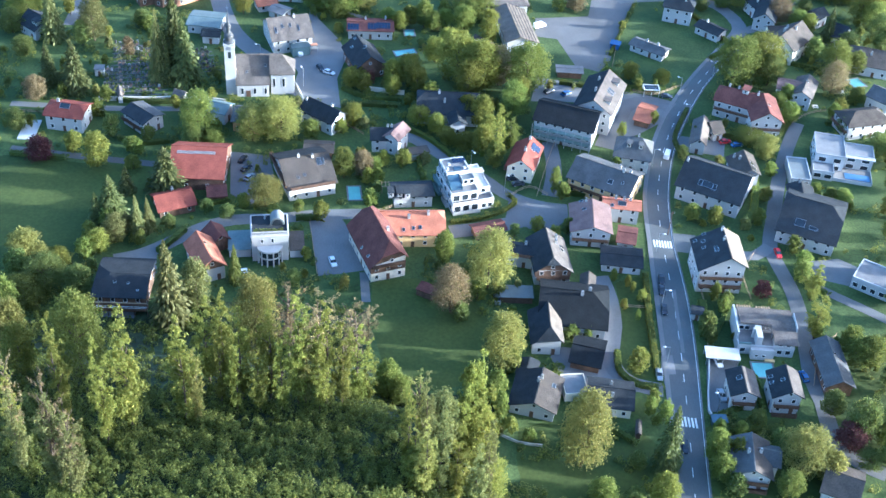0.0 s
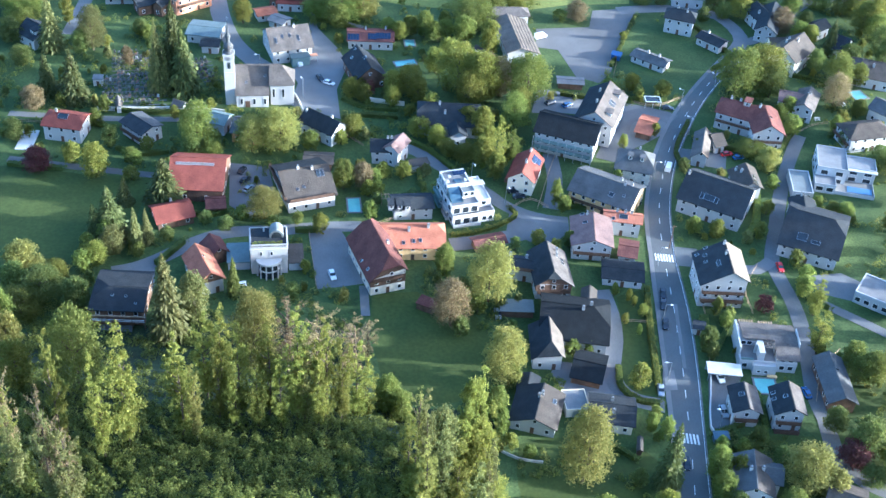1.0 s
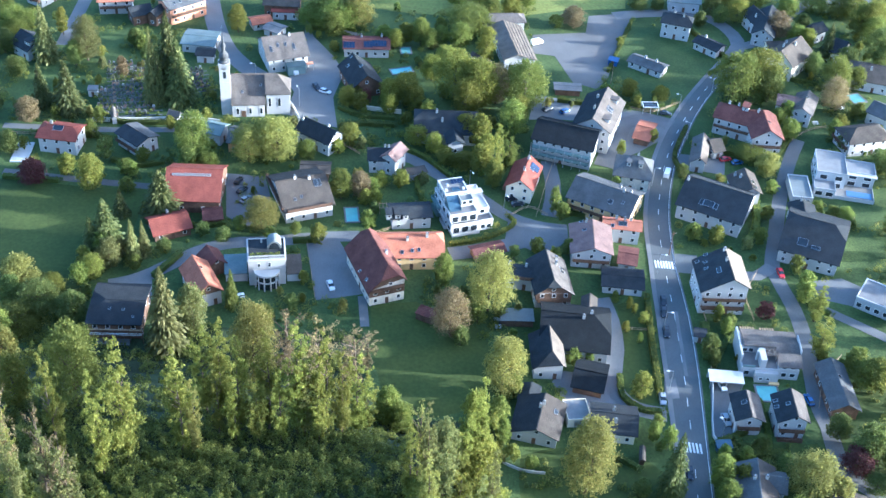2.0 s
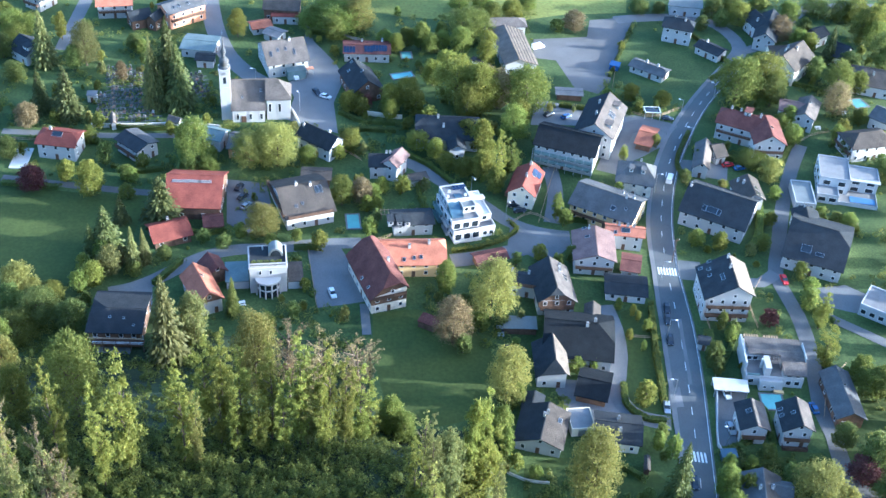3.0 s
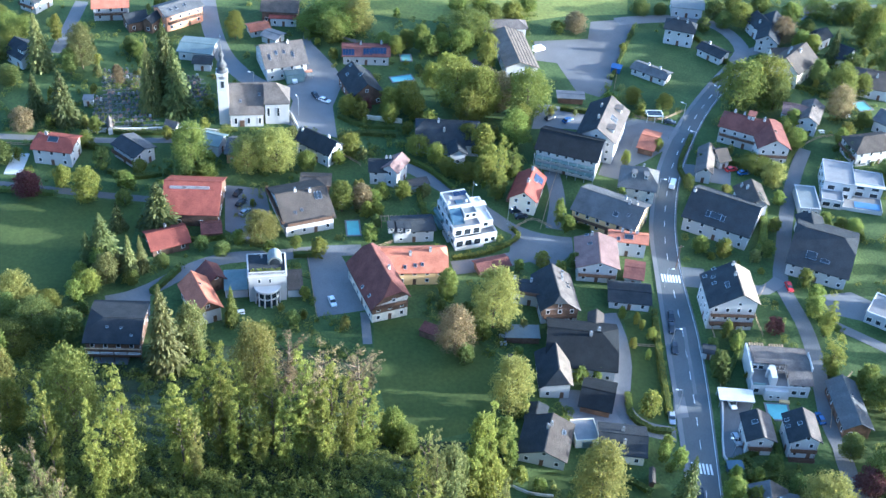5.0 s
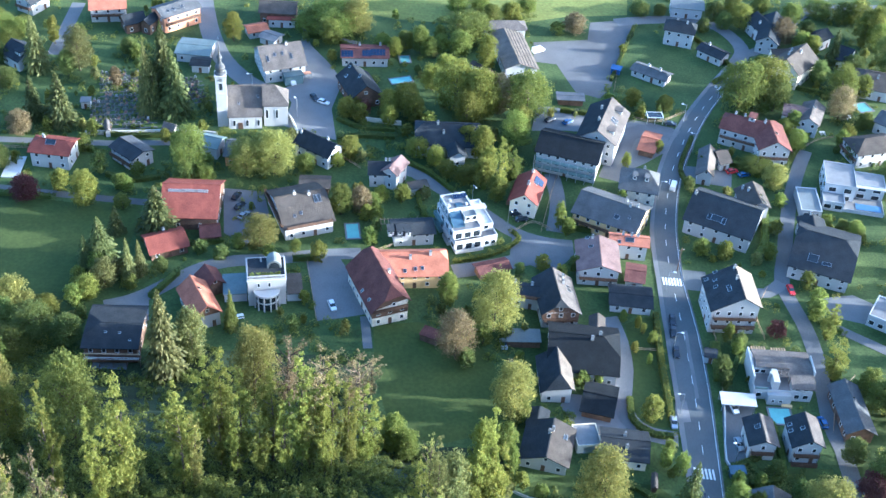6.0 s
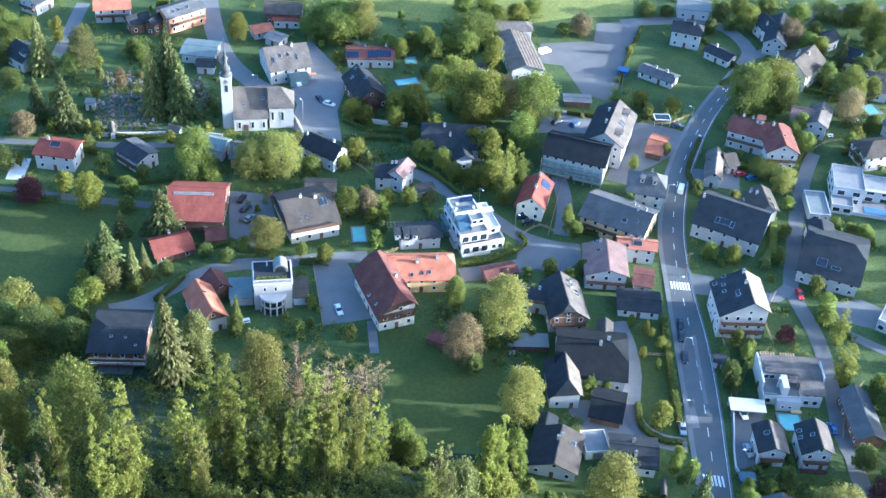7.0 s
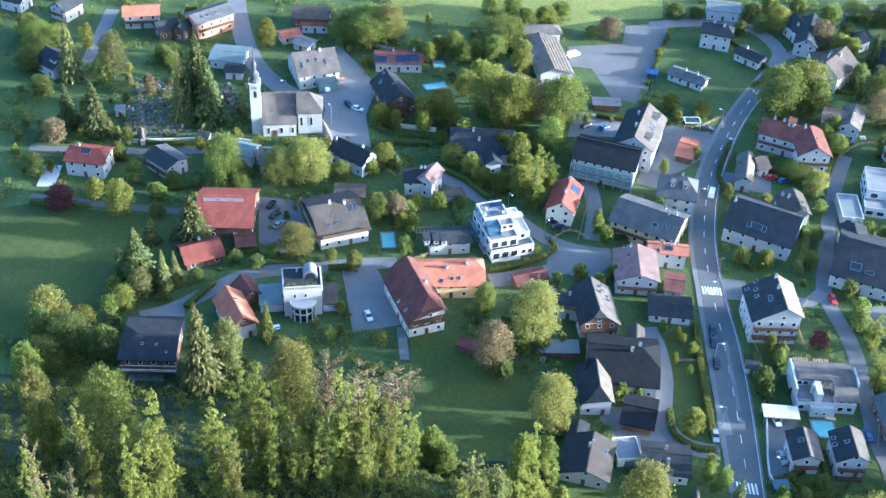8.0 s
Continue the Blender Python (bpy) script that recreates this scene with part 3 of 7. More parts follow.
def tree(form, x, y, h, r, tone="mid", place="in the gardens", group=""):
    """One tree: its height and crown radius in metres."""
    TREE_COUNT[0] += 1
    n = TREE_COUNT[0]
    look_up = form if form != "round" else "small" if r < 3.5 else "grand" if r > 5.7 else "round"
    variants = len([k for k in FORMS if k[0] == look_up])
    crown, trunk, lift = FORMS[look_up, n % variants]
    t = new("shrub" if form == "shrub" else "spruce" if form == "spruce" else "tree")
    hh, rr = FORM_SIZE[form]
    t.matrix_basis = pose(x, y, ground_at(x, y), 0, 0, (n * 77) % 360) @ Matrix.Diagonal((r / rr, r / rr, h / hh, 1))
    tagged(t, LEAF_WORD[tone] + " " + TREE_LABEL[form] + " " + place, "shrub" if form == "shrub" else "tree", group)
    piece("trunk", trunk, t)
    c = piece("crown", crown, t, m=pose(0, 0, lift))
    c.material_slots[0].link = "OBJECT"
    c.material_slots[0].material = LEAF[tone]
    return t


def hedge(pts, width, height, tone="mid", label="clipped green hedge along the garden"):
    """A clipped hedge: a dense leafy band over a dark twiggy core."""
    line = spline(pts, 1.5)
    rg = np.random.default_rng(len(line))
    spots = []
    for i, p in enumerate(line):
        d = line[min(i + 1, len(line) - 1)][:2] - line[max(i - 1, 0)][:2]
        d = d / max(1e-6, np.hypot(*d))
        nr = np.array([-d[1], d[0]])
        for u, s, t, q in rg.random((70, 4)):
            on_top = q < 0.5
            off = (s - 0.5) * width if on_top else (0.5 if s < 0.5 else -0.5) * width * (0.95 + 0.1 * t)
            xy = p[:2] + d * u * 1.5 + nr * off
            spots.append((*xy, ground_at(*xy) + height * (0.97 + 0.1 * t if on_top else 2 * (q - 0.5))))
    spots = np.array(spots)
    vs, fs = leaves_at(rg, spots, np.tile((0.0, 0.0, 0.6), (len(spots), 1)), 0.2, 0.6)
    h = tagged(new("hedge"), label, "hedge")
    me = leaf_mesh("foliage", vs, fs)
    me.materials[0] = LEAF[tone]
    piece("foliage", me, h)
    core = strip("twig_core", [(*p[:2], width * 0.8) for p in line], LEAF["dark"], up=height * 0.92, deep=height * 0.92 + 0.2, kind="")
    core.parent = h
    return h


# ---------- the ground, roads and yards ----------
def terrain():
    """One sheet: fine over the village, then in growing steps to the horizon."""
    def axis(lo, hi, step, far):
        inner = list(np.arange(lo, hi + 0.1, step))
        outer = [step * 1.5 ** k for k in range(2, 40)]
        low, high = [], []
        a, b = lo, hi
        for o in outer:
            if b - hi < far:
                a, b = a - o, b + o
                low.append(a)
                high.append(b)
        return low[::-1] + inner + high
    xs, ys = axis(-280, 340, 5, 4000), axis(100, 900, 5, 4000)
    vs = [(x, y, ground_at(x, y)) for y in ys for x in xs]
    n = len(xs)
    fs = [(j * n + i, j * n + i + 1, j * n + n + i + 1, j * n + n + i) for j in range(len(ys) - 1) for i in range(n - 1)]
    me = bpy.data.meshes.new("ground")
    me.from_pydata(vs, [], fs)
    me.polygons.foreach_set("use_smooth", [True] * len(me.polygons))
    me.materials.append(GRASS)
    return tagged(new("ground", me), "green grassy valley floor under the village", kind="structure")


terrain()


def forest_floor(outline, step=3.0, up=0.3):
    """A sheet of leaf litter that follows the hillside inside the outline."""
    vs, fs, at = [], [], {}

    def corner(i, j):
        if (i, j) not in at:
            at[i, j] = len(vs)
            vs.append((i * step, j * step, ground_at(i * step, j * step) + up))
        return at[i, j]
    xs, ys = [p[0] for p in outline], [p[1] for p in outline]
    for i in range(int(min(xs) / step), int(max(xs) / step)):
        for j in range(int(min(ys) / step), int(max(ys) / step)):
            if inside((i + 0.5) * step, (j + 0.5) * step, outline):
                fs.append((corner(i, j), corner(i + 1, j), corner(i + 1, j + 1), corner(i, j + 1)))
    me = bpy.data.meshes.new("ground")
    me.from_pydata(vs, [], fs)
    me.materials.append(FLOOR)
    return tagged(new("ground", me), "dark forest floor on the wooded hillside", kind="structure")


def inside(x, y, poly):
    hit = False
    for (a, b), (c, d) in zip(poly, poly[1:] + poly[:1]):
        if (b > y) != (d > y) and x < (c - a) * (y - b) / (d - b) + a:
            hit = not hit
    return hit


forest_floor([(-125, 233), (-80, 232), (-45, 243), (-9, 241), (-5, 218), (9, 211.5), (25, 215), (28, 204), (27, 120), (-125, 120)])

MAIN = [(73.6, 166.0, 7.6), (74.5, 180.0, 7.6), (75.5, 194.3, 7.6), (76.5, 206.7, 7.4), (77.3, 219.9, 7.8), (78.0, 231.9, 8.2), (78.5, 244.8, 8.5), (78.9, 258.4, 8.3), (78.9, 270.4, 7.7), (79.0, 282.3, 6.8), (79.4, 293.9, 7.0), (80.3, 305.2, 7.0), (82.9, 320.2, 6.7), (86.8, 336.3, 6.9), (93.0, 353.8, 6.8), (100.2, 370.2, 6.0), (107.8, 384.5, 5.7), (115.6, 397.3, 6.0), (123.4, 409.9, 5.5)]
strip("road", MAIN, ASPHALT, 0.05, "grey asphalt main road through the village")
strip("pavement", MAIN, LANE, 0.17, "raised concrete pavement along the main road", shift=lambda w: w / 2 + 0.6, width=1.3, deep=0.4)
strip("kerb", MAIN, STONE, 0.16, "raised concrete kerb of the main road", shift=lambda w: -w / 2 - 0.15, width=0.3, deep=0.4)

strip("road", [(121.5, 410.0, 6), (126.2, 419.2, 6), (125.3, 428.9, 6), (120.3, 438.2, 6), (112.9, 441.9, 6), (102.8, 442.9, 6), (86.6, 439.7, 6), (79.6, 437.4, 6)], LANE, 0.07, "grey lane past the villas")
strip("road", [(126.0, 417.9, 4.5), (134.3, 423.3, 4.5), (145.2, 438.3, 4.5), (153.2, 448.8, 4.5), (161.2, 458.2, 4.5), (168.7, 468.2, 4.5), (177.1, 479.7, 4.5)], LANE, 0.09, "narrow grey lane up the valley")
strip("road", [(164.1, 460.5, 5), (178.8, 462.6, 5), (203.2, 465.0, 5)], LANE, 0.1, "grey lane along the meadow")
strip("road", [(82.2, 282.4, 9), (89.3, 282.0, 9)], ASPHALT, 0.065, "side street joining the main road")
strip("road", [(135.3, 354.3, 4.6), (129.4, 340.8, 4.6), (123.3, 324.3, 4.6), (118.7, 308.9, 4.6), (114.8, 294.4, 4.6), (111.8, 283.4, 4.6), (112.8, 273.3, 4.6), (114.2, 264.9, 4.6), (114.6, 254.3, 4.6), (113.6, 241.0, 4.6), (112.3, 226.3, 4.6), (113.3, 217.9, 4.6), (113.1, 207.2, 4.6), (115.2, 201.4, 4.6), (119.5, 197.0, 4.6), (123.8, 194.8, 4.6)], LANE, 0.08, "narrow grey residential lane")
strip("road", [(111.8, 283.4, 4.2), (106.3, 278.3, 4.2), (99.7, 278.5, 4.2)], LANE, 0.095, "short grey lane between gardens")
strip("road", [(121.1, 266.2, 3.5), (127.3, 261.7, 3.5), (136.5, 255.2, 3.5), (145.8, 247.8, 3.5)], LANE, 0.085, "paved path beside the lawn")
strip("road", [(-5.3, 331.4, 5), (3.1, 328.2, 5), (11.3, 320.6, 5), (20.2, 313.3, 5), (27.2, 306.3, 5), (31.4, 301.9, 5), (37.3, 298.2, 5), (44.1, 296.1, 5), (50.9, 295.6, 5)], LANE, 0.075, "pale grey lane past the white apartment house")
strip("road", [(46.6, 294.9, 6), (40.3, 290.2, 6), (32.6, 286.3, 6), (23.3, 282.8, 6), (15.0, 280.5, 6)], LANE, 0.07, "grey lane by the square")
strip("road", [(-11.8, 286.5, 5), (-20.0, 285.4, 5), (-28.1, 283.9, 5), (-37.7, 281.4, 5), (-45.8, 280.4, 5), (-52.8, 278.2, 5), (-58.6, 274.3, 5), (-63.4, 269.8, 5), (-68.7, 264.4, 5), (-74.2, 260.3, 5), (-79.8, 258.0, 5)], LANE, 0.08, "grey lane curving to the house drive")
strip("road", [(58.6, 264.3, 5), (60.4, 254.6, 5), (60.5, 243.4, 5), (58.7, 232.6, 5), (59.6, 225.5, 5), (64.2, 220.9, 5), (71.5, 219.5, 5)], LANE, 0.075, "pale drive to the farm yard")
strip("road", [(-82.2, 444.7, 7), (-77.6, 424.1, 7), (-72.9, 407.1, 7), (-66.4, 391.2, 7), (-57.0, 378.5, 7), (-50.5, 373.5, 7)], LANE, 0.07, "grey lane past the church")
strip("road", [(-125.6, 426.6, 5), (-125.6, 417.5, 5), (-125.5, 400.1, 5), (-125.4, 387.7, 5)], LANE, 0.06, "grey lane behind the cemetery")
strip("road", [(-130.9, 334.0, 3), (-120.1, 334.2, 3), (-96.9, 335.1, 3), (-71.9, 337.9, 3)], LANE, 0.05, "path below the cemetery wall")
strip("road", [(-123.6, 308.7, 3), (-113.1, 307.8, 3), (-102.6, 306.8, 3), (-80.0, 305.3, 3), (-66.3, 305.2, 3)], GRAVEL, 0.05, "gravel farm track by the field")
strip("road", [(89.7, 336.6, 9), (96.2, 336.4, 9), (106.3, 334.5, 9)], LANE, 0.055, "paved forecourt of the long house")
strip("road", [(92.0, 358.9, 7), (85.4, 361.8, 7), (75.2, 358.1, 7), (70.2, 344.5, 7), (65.6, 330.9, 7)], PAVING, 0.06, "paved yard beside the apartment house")
strip("road", [(47.2, 332.2, 5), (48.0, 316.7, 5), (45.8, 301.8, 5)], LANE, 0.05, "grey garden drive")
strip("road", [(-9.4, 259.3, 2.5), (-7.9, 246.7, 2.5)], LANE, 0.05, "garden path")
patch("pavement", LANE, "grey village square beside the church", [(-43.7, 374.3), (-39.8, 365.4), (-41.1, 350.9), (-23.1, 344.4), (-26.0, 363.4), (-23.4, 380.7), (-28.2, 392.0), (-36.6, 405.4), (-38.6, 411.6), (-18.9, 406.5), (-19.1, 409.9), (-40.9, 417.9), (-39.3, 390.6), (-39.2, 378.7)], 0.05)
patch("pavement", GRAVEL, "broad pale gravel car park", [(46.1, 417.6), (67.0, 422.1), (69.3, 436.0), (87.9, 441.3), (78.6, 411.8), (72.4, 388.4), (67.5, 380.1), (59.2, 383.7), (53.7, 402.3), (45.3, 403.3)], 0.05)
patch("pavement", LANE, "paved square at the lane junction", [(33.0, 299.2), (51.1, 297.3), (51.0, 291.2), (45.9, 284.1), (39.2, 284.3), (31.8, 289.4)], 0.055)
patch("pavement", LANE, "parking court beside the red-roofed house", [(-27.7, 283.1), (-18.3, 284.8), (-10.8, 270.0), (-8.3, 260.5), (-16.3, 258.0), (-22.1, 256.5)], 0.05)
patch("pavement", PAVING, "pale concrete drive", [(-77.3, 260.6), (-68.7, 262.5), (-66.9, 253.2), (-78.6, 252.2)], 0.05)
patch("pavement", PAVING, "pale paved farm yard", [(44.8, 233.6), (58.9, 232.6), (60.1, 223.6), (52.2, 217.1), (45.4, 221.5), (42.3, 229.3)], 0.045)
patch("pavement", LANE, "parking yard of the twin houses", [(85.1, 234.6), (94.2, 233.2), (87.4, 220.6), (88.2, 213.0), (82.0, 212.6)], 0.045)
patch("pavement", LANE, "asphalt yard of the flat-roofed workshop", [(121.1, 277.1), (131.9, 279.5), (137.5, 275.5), (133.4, 266.5), (123.4, 269.3)], 0.045)
patch("pavement", PAVING, "tiled yard below the red barn", [(-55.7, 314.6), (-43.3, 314.0), (-40.1, 302.0), (-45.1, 287.6), (-52.4, 292.4)], 0.04)
patch("pavement", PAVING, "paved terrace", [(44.8, 373.6), (63.5, 370.2), (65.4, 357.7), (53.7, 358.2), (42.0, 356.9)], 0.045)
patch("lawn", FIELD, "wide mown meadow darkened for shade", [(-152.2, 293.7), (-122.6, 305.3), (-100.0, 303.2), (-78.1, 304.0), (-78.3, 284.5), (-86.1, 258.6), (-97.2, 248.4), (-134.8, 245.2)], 0.03)
patch("lawn", FIELD, "mown lawn of the farmhouse", [(-6.8, 255.9), (5.6, 258.2), (22.7, 249.2), (30.6, 232.5), (25.1, 219.1), (9.4, 213.2), (-0.6, 217.2), (-5.9, 238.2)], 0.03)
patch("lawn", MEADOW, "meadow behind the village, brightened for sunlight", [(-20.4, 432.1), (-7.1, 429.3), (30.1, 427.5), (59.5, 439.3), (84.8, 444.2), (89.8, 488.2), (-22.7, 471.3)], 0.03)
patch("lawn", FIELD, "mown lawn strip beside the main road", [(62.8, 261.8), (71.4, 266.1), (70.9, 244.2), (70.3, 223.3), (61.6, 223.7), (60.8, 232.7), (63.2, 248.0)], 0.03)
# darker grass on these three lawns paints in the shade lying over them
patch("lawn", FIELD, "garden lawn darkened for shade beside the residential lane", [(114.6, 221), (132, 236), (150, 230), (150, 196), (124, 190), (116, 206)], 0.03)
patch("lawn", FIELD, "garden lawn darkened for shade by the lower houses", [(79.5, 206), (86, 211), (109, 212), (107, 186), (104, 172), (79, 172)], 0.03)
patch("lawn", FIELD, "lawn darkened for shade below the low houses", [(33, 203), (41, 206), (50, 206), (64, 204), (69, 199), (69, 178), (36, 172), (32, 190)], 0.03)
# pale paving at the bus stop also stands in for sunlight on it
patch("pavement", PAVING, "paved bus stop beside the main road, pale for its sun patch", [(72.5, 232.4), (75.6, 233.0), (75.7, 225.7), (71.7, 225.0)], 0.085)
strip("road_repair", [(79.6, 260.3, 1), (79.2, 251.5, 1), (79.0, 242.6, 1), (78.7, 234.1, 1)], LANE, 0.075, "paler repair strip in the main road surface")
strip("road_repair", [(72.7, 223.5, 1.2), (72.7, 216.7, 1.2), (73.0, 210.1, 1.2)], LANE, 0.075, "paler repair strip in the main road surface")
patch("pavement", LANE, "grey paved forecourt beside the apartment house", [(74.7, 367.8), (84.0, 366.3), (90.8, 363.5), (86.9, 349.0), (79.0, 341.4), (70.3, 334.6), (69.1, 344.4)], 0.04)


# ---------- houses ----------
barn = house("barn", -62.8, 302.6, 1.2, 17.1, 9.8, 4.5, 28, "red", "wood", over=0.5, category="barn", floors=1, label="large timber barn with a red tiled roof and skylight band", sky=[(-4.1, -2.0, 5, 0.9), (-0.5, -1.9, 5, 0.9), (3.0, -1.9, 4, 0.9)])
shed = house("shed", -68.5, 283.8, 25.8, 10.4, 5.0, 2.8, 28, "red", "wood", category="shed", floors=1, k1=0.3, label="timber outbuilding with a weathered red roof", ch=[(1.3, 3.5)])
shed = house("shed", -56.0, 290.1, 12.4, 6.2, 3.3, 2.6, 25, "darkred", "wood", category="shed", floors=1, win=False, label="small timber shed with a dark red roof")
farm = house("farmhouse", -31.0, 302.1, 21.9, 15.9, 10.3, 4.5, 24, "brown", "white", label="broad white farmhouse with a weathered grey roof", ch=[(-1.7, -0.1), (2.5, -1.0)], sky=[(4.0, -2.6, 1, 2.6), (5.2, -2.6, 1, 2.6), (-1.4, -6.1, 0.8, 1), (-3.5, -6.6, 0.8, 1)], bal=[("-x", 1), ("-y", 1)])
low = house("outbuilding", -27.7, 316.5, 1.6, 9.8, 3.5, 3, 15, "brown", "wood", category="outbuilding", floors=1, label="low timber outbuilding with a brown roof")
whitehouse = house("house", -3.3, 322.4, 64.4, 8.7, 3.0, 6.2, 35, "rose", "white", floors=2, label="white rendered house with a rose roof wing")
house("house", -7.8, 323.0, 3.1, 8.2, 3.9, 5, 32, "slate", "white", floors=2, ch=[(1.6, 0.4), (2.8, 0.4)], into=whitehouse)
greyhouse = house("house", 1.4, 294.7, 9.5, 10.2, 4.1, 4.4, 20, "slate", "white", k1=0.7, floors=2, label="grey-roofed house with a row of dormers", dorm=[(-5.4, -3.7, 1.6), (-2.8, -3.9, 1.6), (-0.5, -4.2, 1.6)])
redhouse = house("farmhouse", -5.6, 267.4, -67.6, 16.6, 6.8, 5.2, 44, "darkred", "stone", k0=0.25, k1=0.45, floors=2, top="wood", label="old stone farmhouse with a steep dark red half-hipped roof", ch=[(1.5, 1.9)], sky=[(2.1, -6.0, 0.8, 1), (6.6, -5.6, 0.8, 1)], W2=4.8, bal=[("+x", 1.9)])
house("farmhouse", 2.2, 277.6, 5.5, 16.8, 6.2, 4.8, 34, "orange", "yellow", k1=0.4, floors=2, ch=[(0.1, -1.7), (5.8, -0.8)], sky=[(-1.5, -4.7, 0.9, 1.2), (1.4, -4.3, 0.9, 1.2), (3.4, -4.1, 0.9, 1.2)], into=redhouse)
lowred = house("garage", 26.1, 280.8, 22.0, 10.4, 2.8, 2.6, 18, "darkred", "wood", category="garage", floors=1, win=False, label="long low garage with a dark red roof")
redgable = house("house", 38.2, 315.2, 74.5, 14.5, 4.4, 5.4, 36, "red", "cream", floors=2, label="cream house with a bright red gabled roof", ch=[(5.2, 0.1), (-1.5, 0.0)], sky=[(2.0, -1.8, 1.8, 1.5)], sol=[(3.4, -2.4, 3, 2)], W2=5.0, bal=[("+y", 1)])
darkhouse = house("house", 13.1, 345.1, 0.6, 15.4, 7.5, 4.5, 30, "slate", "grey", k0=0.4, k1=0.4, label="dark-roofed house between tall garden trees", ch=[(-3.2, -0.5), (-1.3, -3.3)])
house("house", 16.1, 335.5, 98.6, 7.2, 3.1, 4.5, 30, "slate", "grey", into=darkhouse)
plum = house("house", 57.1, 284.2, -92.0, 14.4, 6.9, 5.4, 20, "rose", "white", label="white house with a faded rose roof and timber balcony", ch=[(-6.2, -1.8)], sky=[(-6.9, -3.2, 1, 1.2), (-2.6, -2.5, 1, 1.4)], W2=5.9, bal=[("+x", 1)])
orangehouse = house("house", 66.8, 292.7, -5.7, 12.1, 2.9, 5.6, 24, "orange", "white", floors=2, label="white house with an orange tiled roof by the main road", ch=[(-1.9, 0.9), (0.6, 0.5), (2.4, 0.4)], sky=[(-2.9, -1.9, 1, 1.2), (0.1, -1.0, 2.6, 1.6)])
annex = house("annex", 67.6, 280.5, -10.2, 6.1, 4.4, 3.2, 12, "darkred", "white", category="annex", floors=1, label="low annex with a terracotta roof")
darkshop = house("annex", 65.0, 270.4, -4.7, 12.6, 4.8, 3, 8, "slate", "grey", category="annex", floors=1, label="low dark flat-pitched annex")
longgrey = house("apartment_building", 63.3, 307.3, -26.7, 21.1, 7.9, 5.6, 24, "grey", "yellow", category="apartment building", floors=2, label="long ochre row building with a grey roof", ch=[(3.2, 3.1), (5.5, -0.2), (7.5, 0.5)], sky=[(3.0, -4.7, 1.6, 1.6), (6.7, -3.7, 0.8, 1)], bal=[("-y", 1)])
hipgrey = house("house", 74.2, 323.2, -11.1, 3.4, 6.0, 5.4, 38, "grey", "stone", k0=0.85, k1=0.65, floors=2, label="old rendered house with a grey hipped roof", ch=[(0.4, 0.5)], dorm=[(-2.2, -3.0, 1.2), (1.6, -3.0, 1.2)])
apartment = house("apartment_building", 53.0, 337.6, -17.5, 21.0, 7.5, 7.6, 25, "charcoal", "white", category="apartment building", floors=3, every=2.6, label="white apartment house with balconies and a dark roof", bal=[("-y", 1, 1.9, TEAL_GLASS), ("-y", 2, 1.9, TEAL_GLASS)])
# wing: paler sunward slope and slate far slope put the lighting into the tiles
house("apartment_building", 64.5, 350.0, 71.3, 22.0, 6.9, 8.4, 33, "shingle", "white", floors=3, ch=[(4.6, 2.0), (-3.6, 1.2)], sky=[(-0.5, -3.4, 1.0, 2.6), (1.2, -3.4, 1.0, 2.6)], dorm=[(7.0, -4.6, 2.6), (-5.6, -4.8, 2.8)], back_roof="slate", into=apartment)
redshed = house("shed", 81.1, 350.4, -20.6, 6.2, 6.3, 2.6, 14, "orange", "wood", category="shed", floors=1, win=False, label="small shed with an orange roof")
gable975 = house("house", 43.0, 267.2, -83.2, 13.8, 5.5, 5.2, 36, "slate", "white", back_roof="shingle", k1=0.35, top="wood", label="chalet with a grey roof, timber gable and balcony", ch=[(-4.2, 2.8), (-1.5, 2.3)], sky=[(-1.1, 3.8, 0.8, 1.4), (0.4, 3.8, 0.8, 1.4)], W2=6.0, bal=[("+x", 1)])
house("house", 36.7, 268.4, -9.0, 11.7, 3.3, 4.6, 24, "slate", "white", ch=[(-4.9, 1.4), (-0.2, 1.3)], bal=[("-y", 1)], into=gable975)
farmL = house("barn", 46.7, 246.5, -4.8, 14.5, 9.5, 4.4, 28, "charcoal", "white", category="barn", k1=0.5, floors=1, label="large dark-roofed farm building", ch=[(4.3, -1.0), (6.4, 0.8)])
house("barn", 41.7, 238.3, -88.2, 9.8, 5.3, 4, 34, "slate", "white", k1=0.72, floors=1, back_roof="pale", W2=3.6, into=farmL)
browncot = house("cottage", 54.0, 256.8, 83.5, 6.9, 2.3, 3.6, 34, "brown", "wood", category="cottage", floors=1, label="small timber cottage with a brown roof")
darkshed = house("shed", 52.2, 229.8, -13.7, 8.9, 5.7, 2.6, 16, "charcoal", "wood", category="shed", floors=1, win=False, label="dark roofed timber shed in the farm yard")
house27 = house("house", 38.0, 212.8, -103.0, 13.3, 6.7, 3.2, 22, "slate", "white", floors=1, back_roof="brown", label="low wide house with a dark and brown roof", ch=[(-1.5, -0.4), (-2.6, 0.3)], sky=[(-2.2, 3.6, 1.6, 1)], W2=5.9)
house("house", 35.8, 221.9, -102.4, 6.1, 2.8, 3, 20, "slate", "white", floors=1, into=house27)
house29 = house("house", 56.6, 213.6, -5.4, 12.2, 5.3, 3.6, 22, "slate", "cream", floors=1, label="low cream house with a grey roof and two chimneys", ch=[(-0.1, 1.5), (0.3, -2.2)])
outhouse = house("shed", 63.0, 203.7, 82.8, 4.9, 0.8, 2.2, 35, "brown", "wood", category="shed", floors=1, win=False, label="small dark timber garden hut")
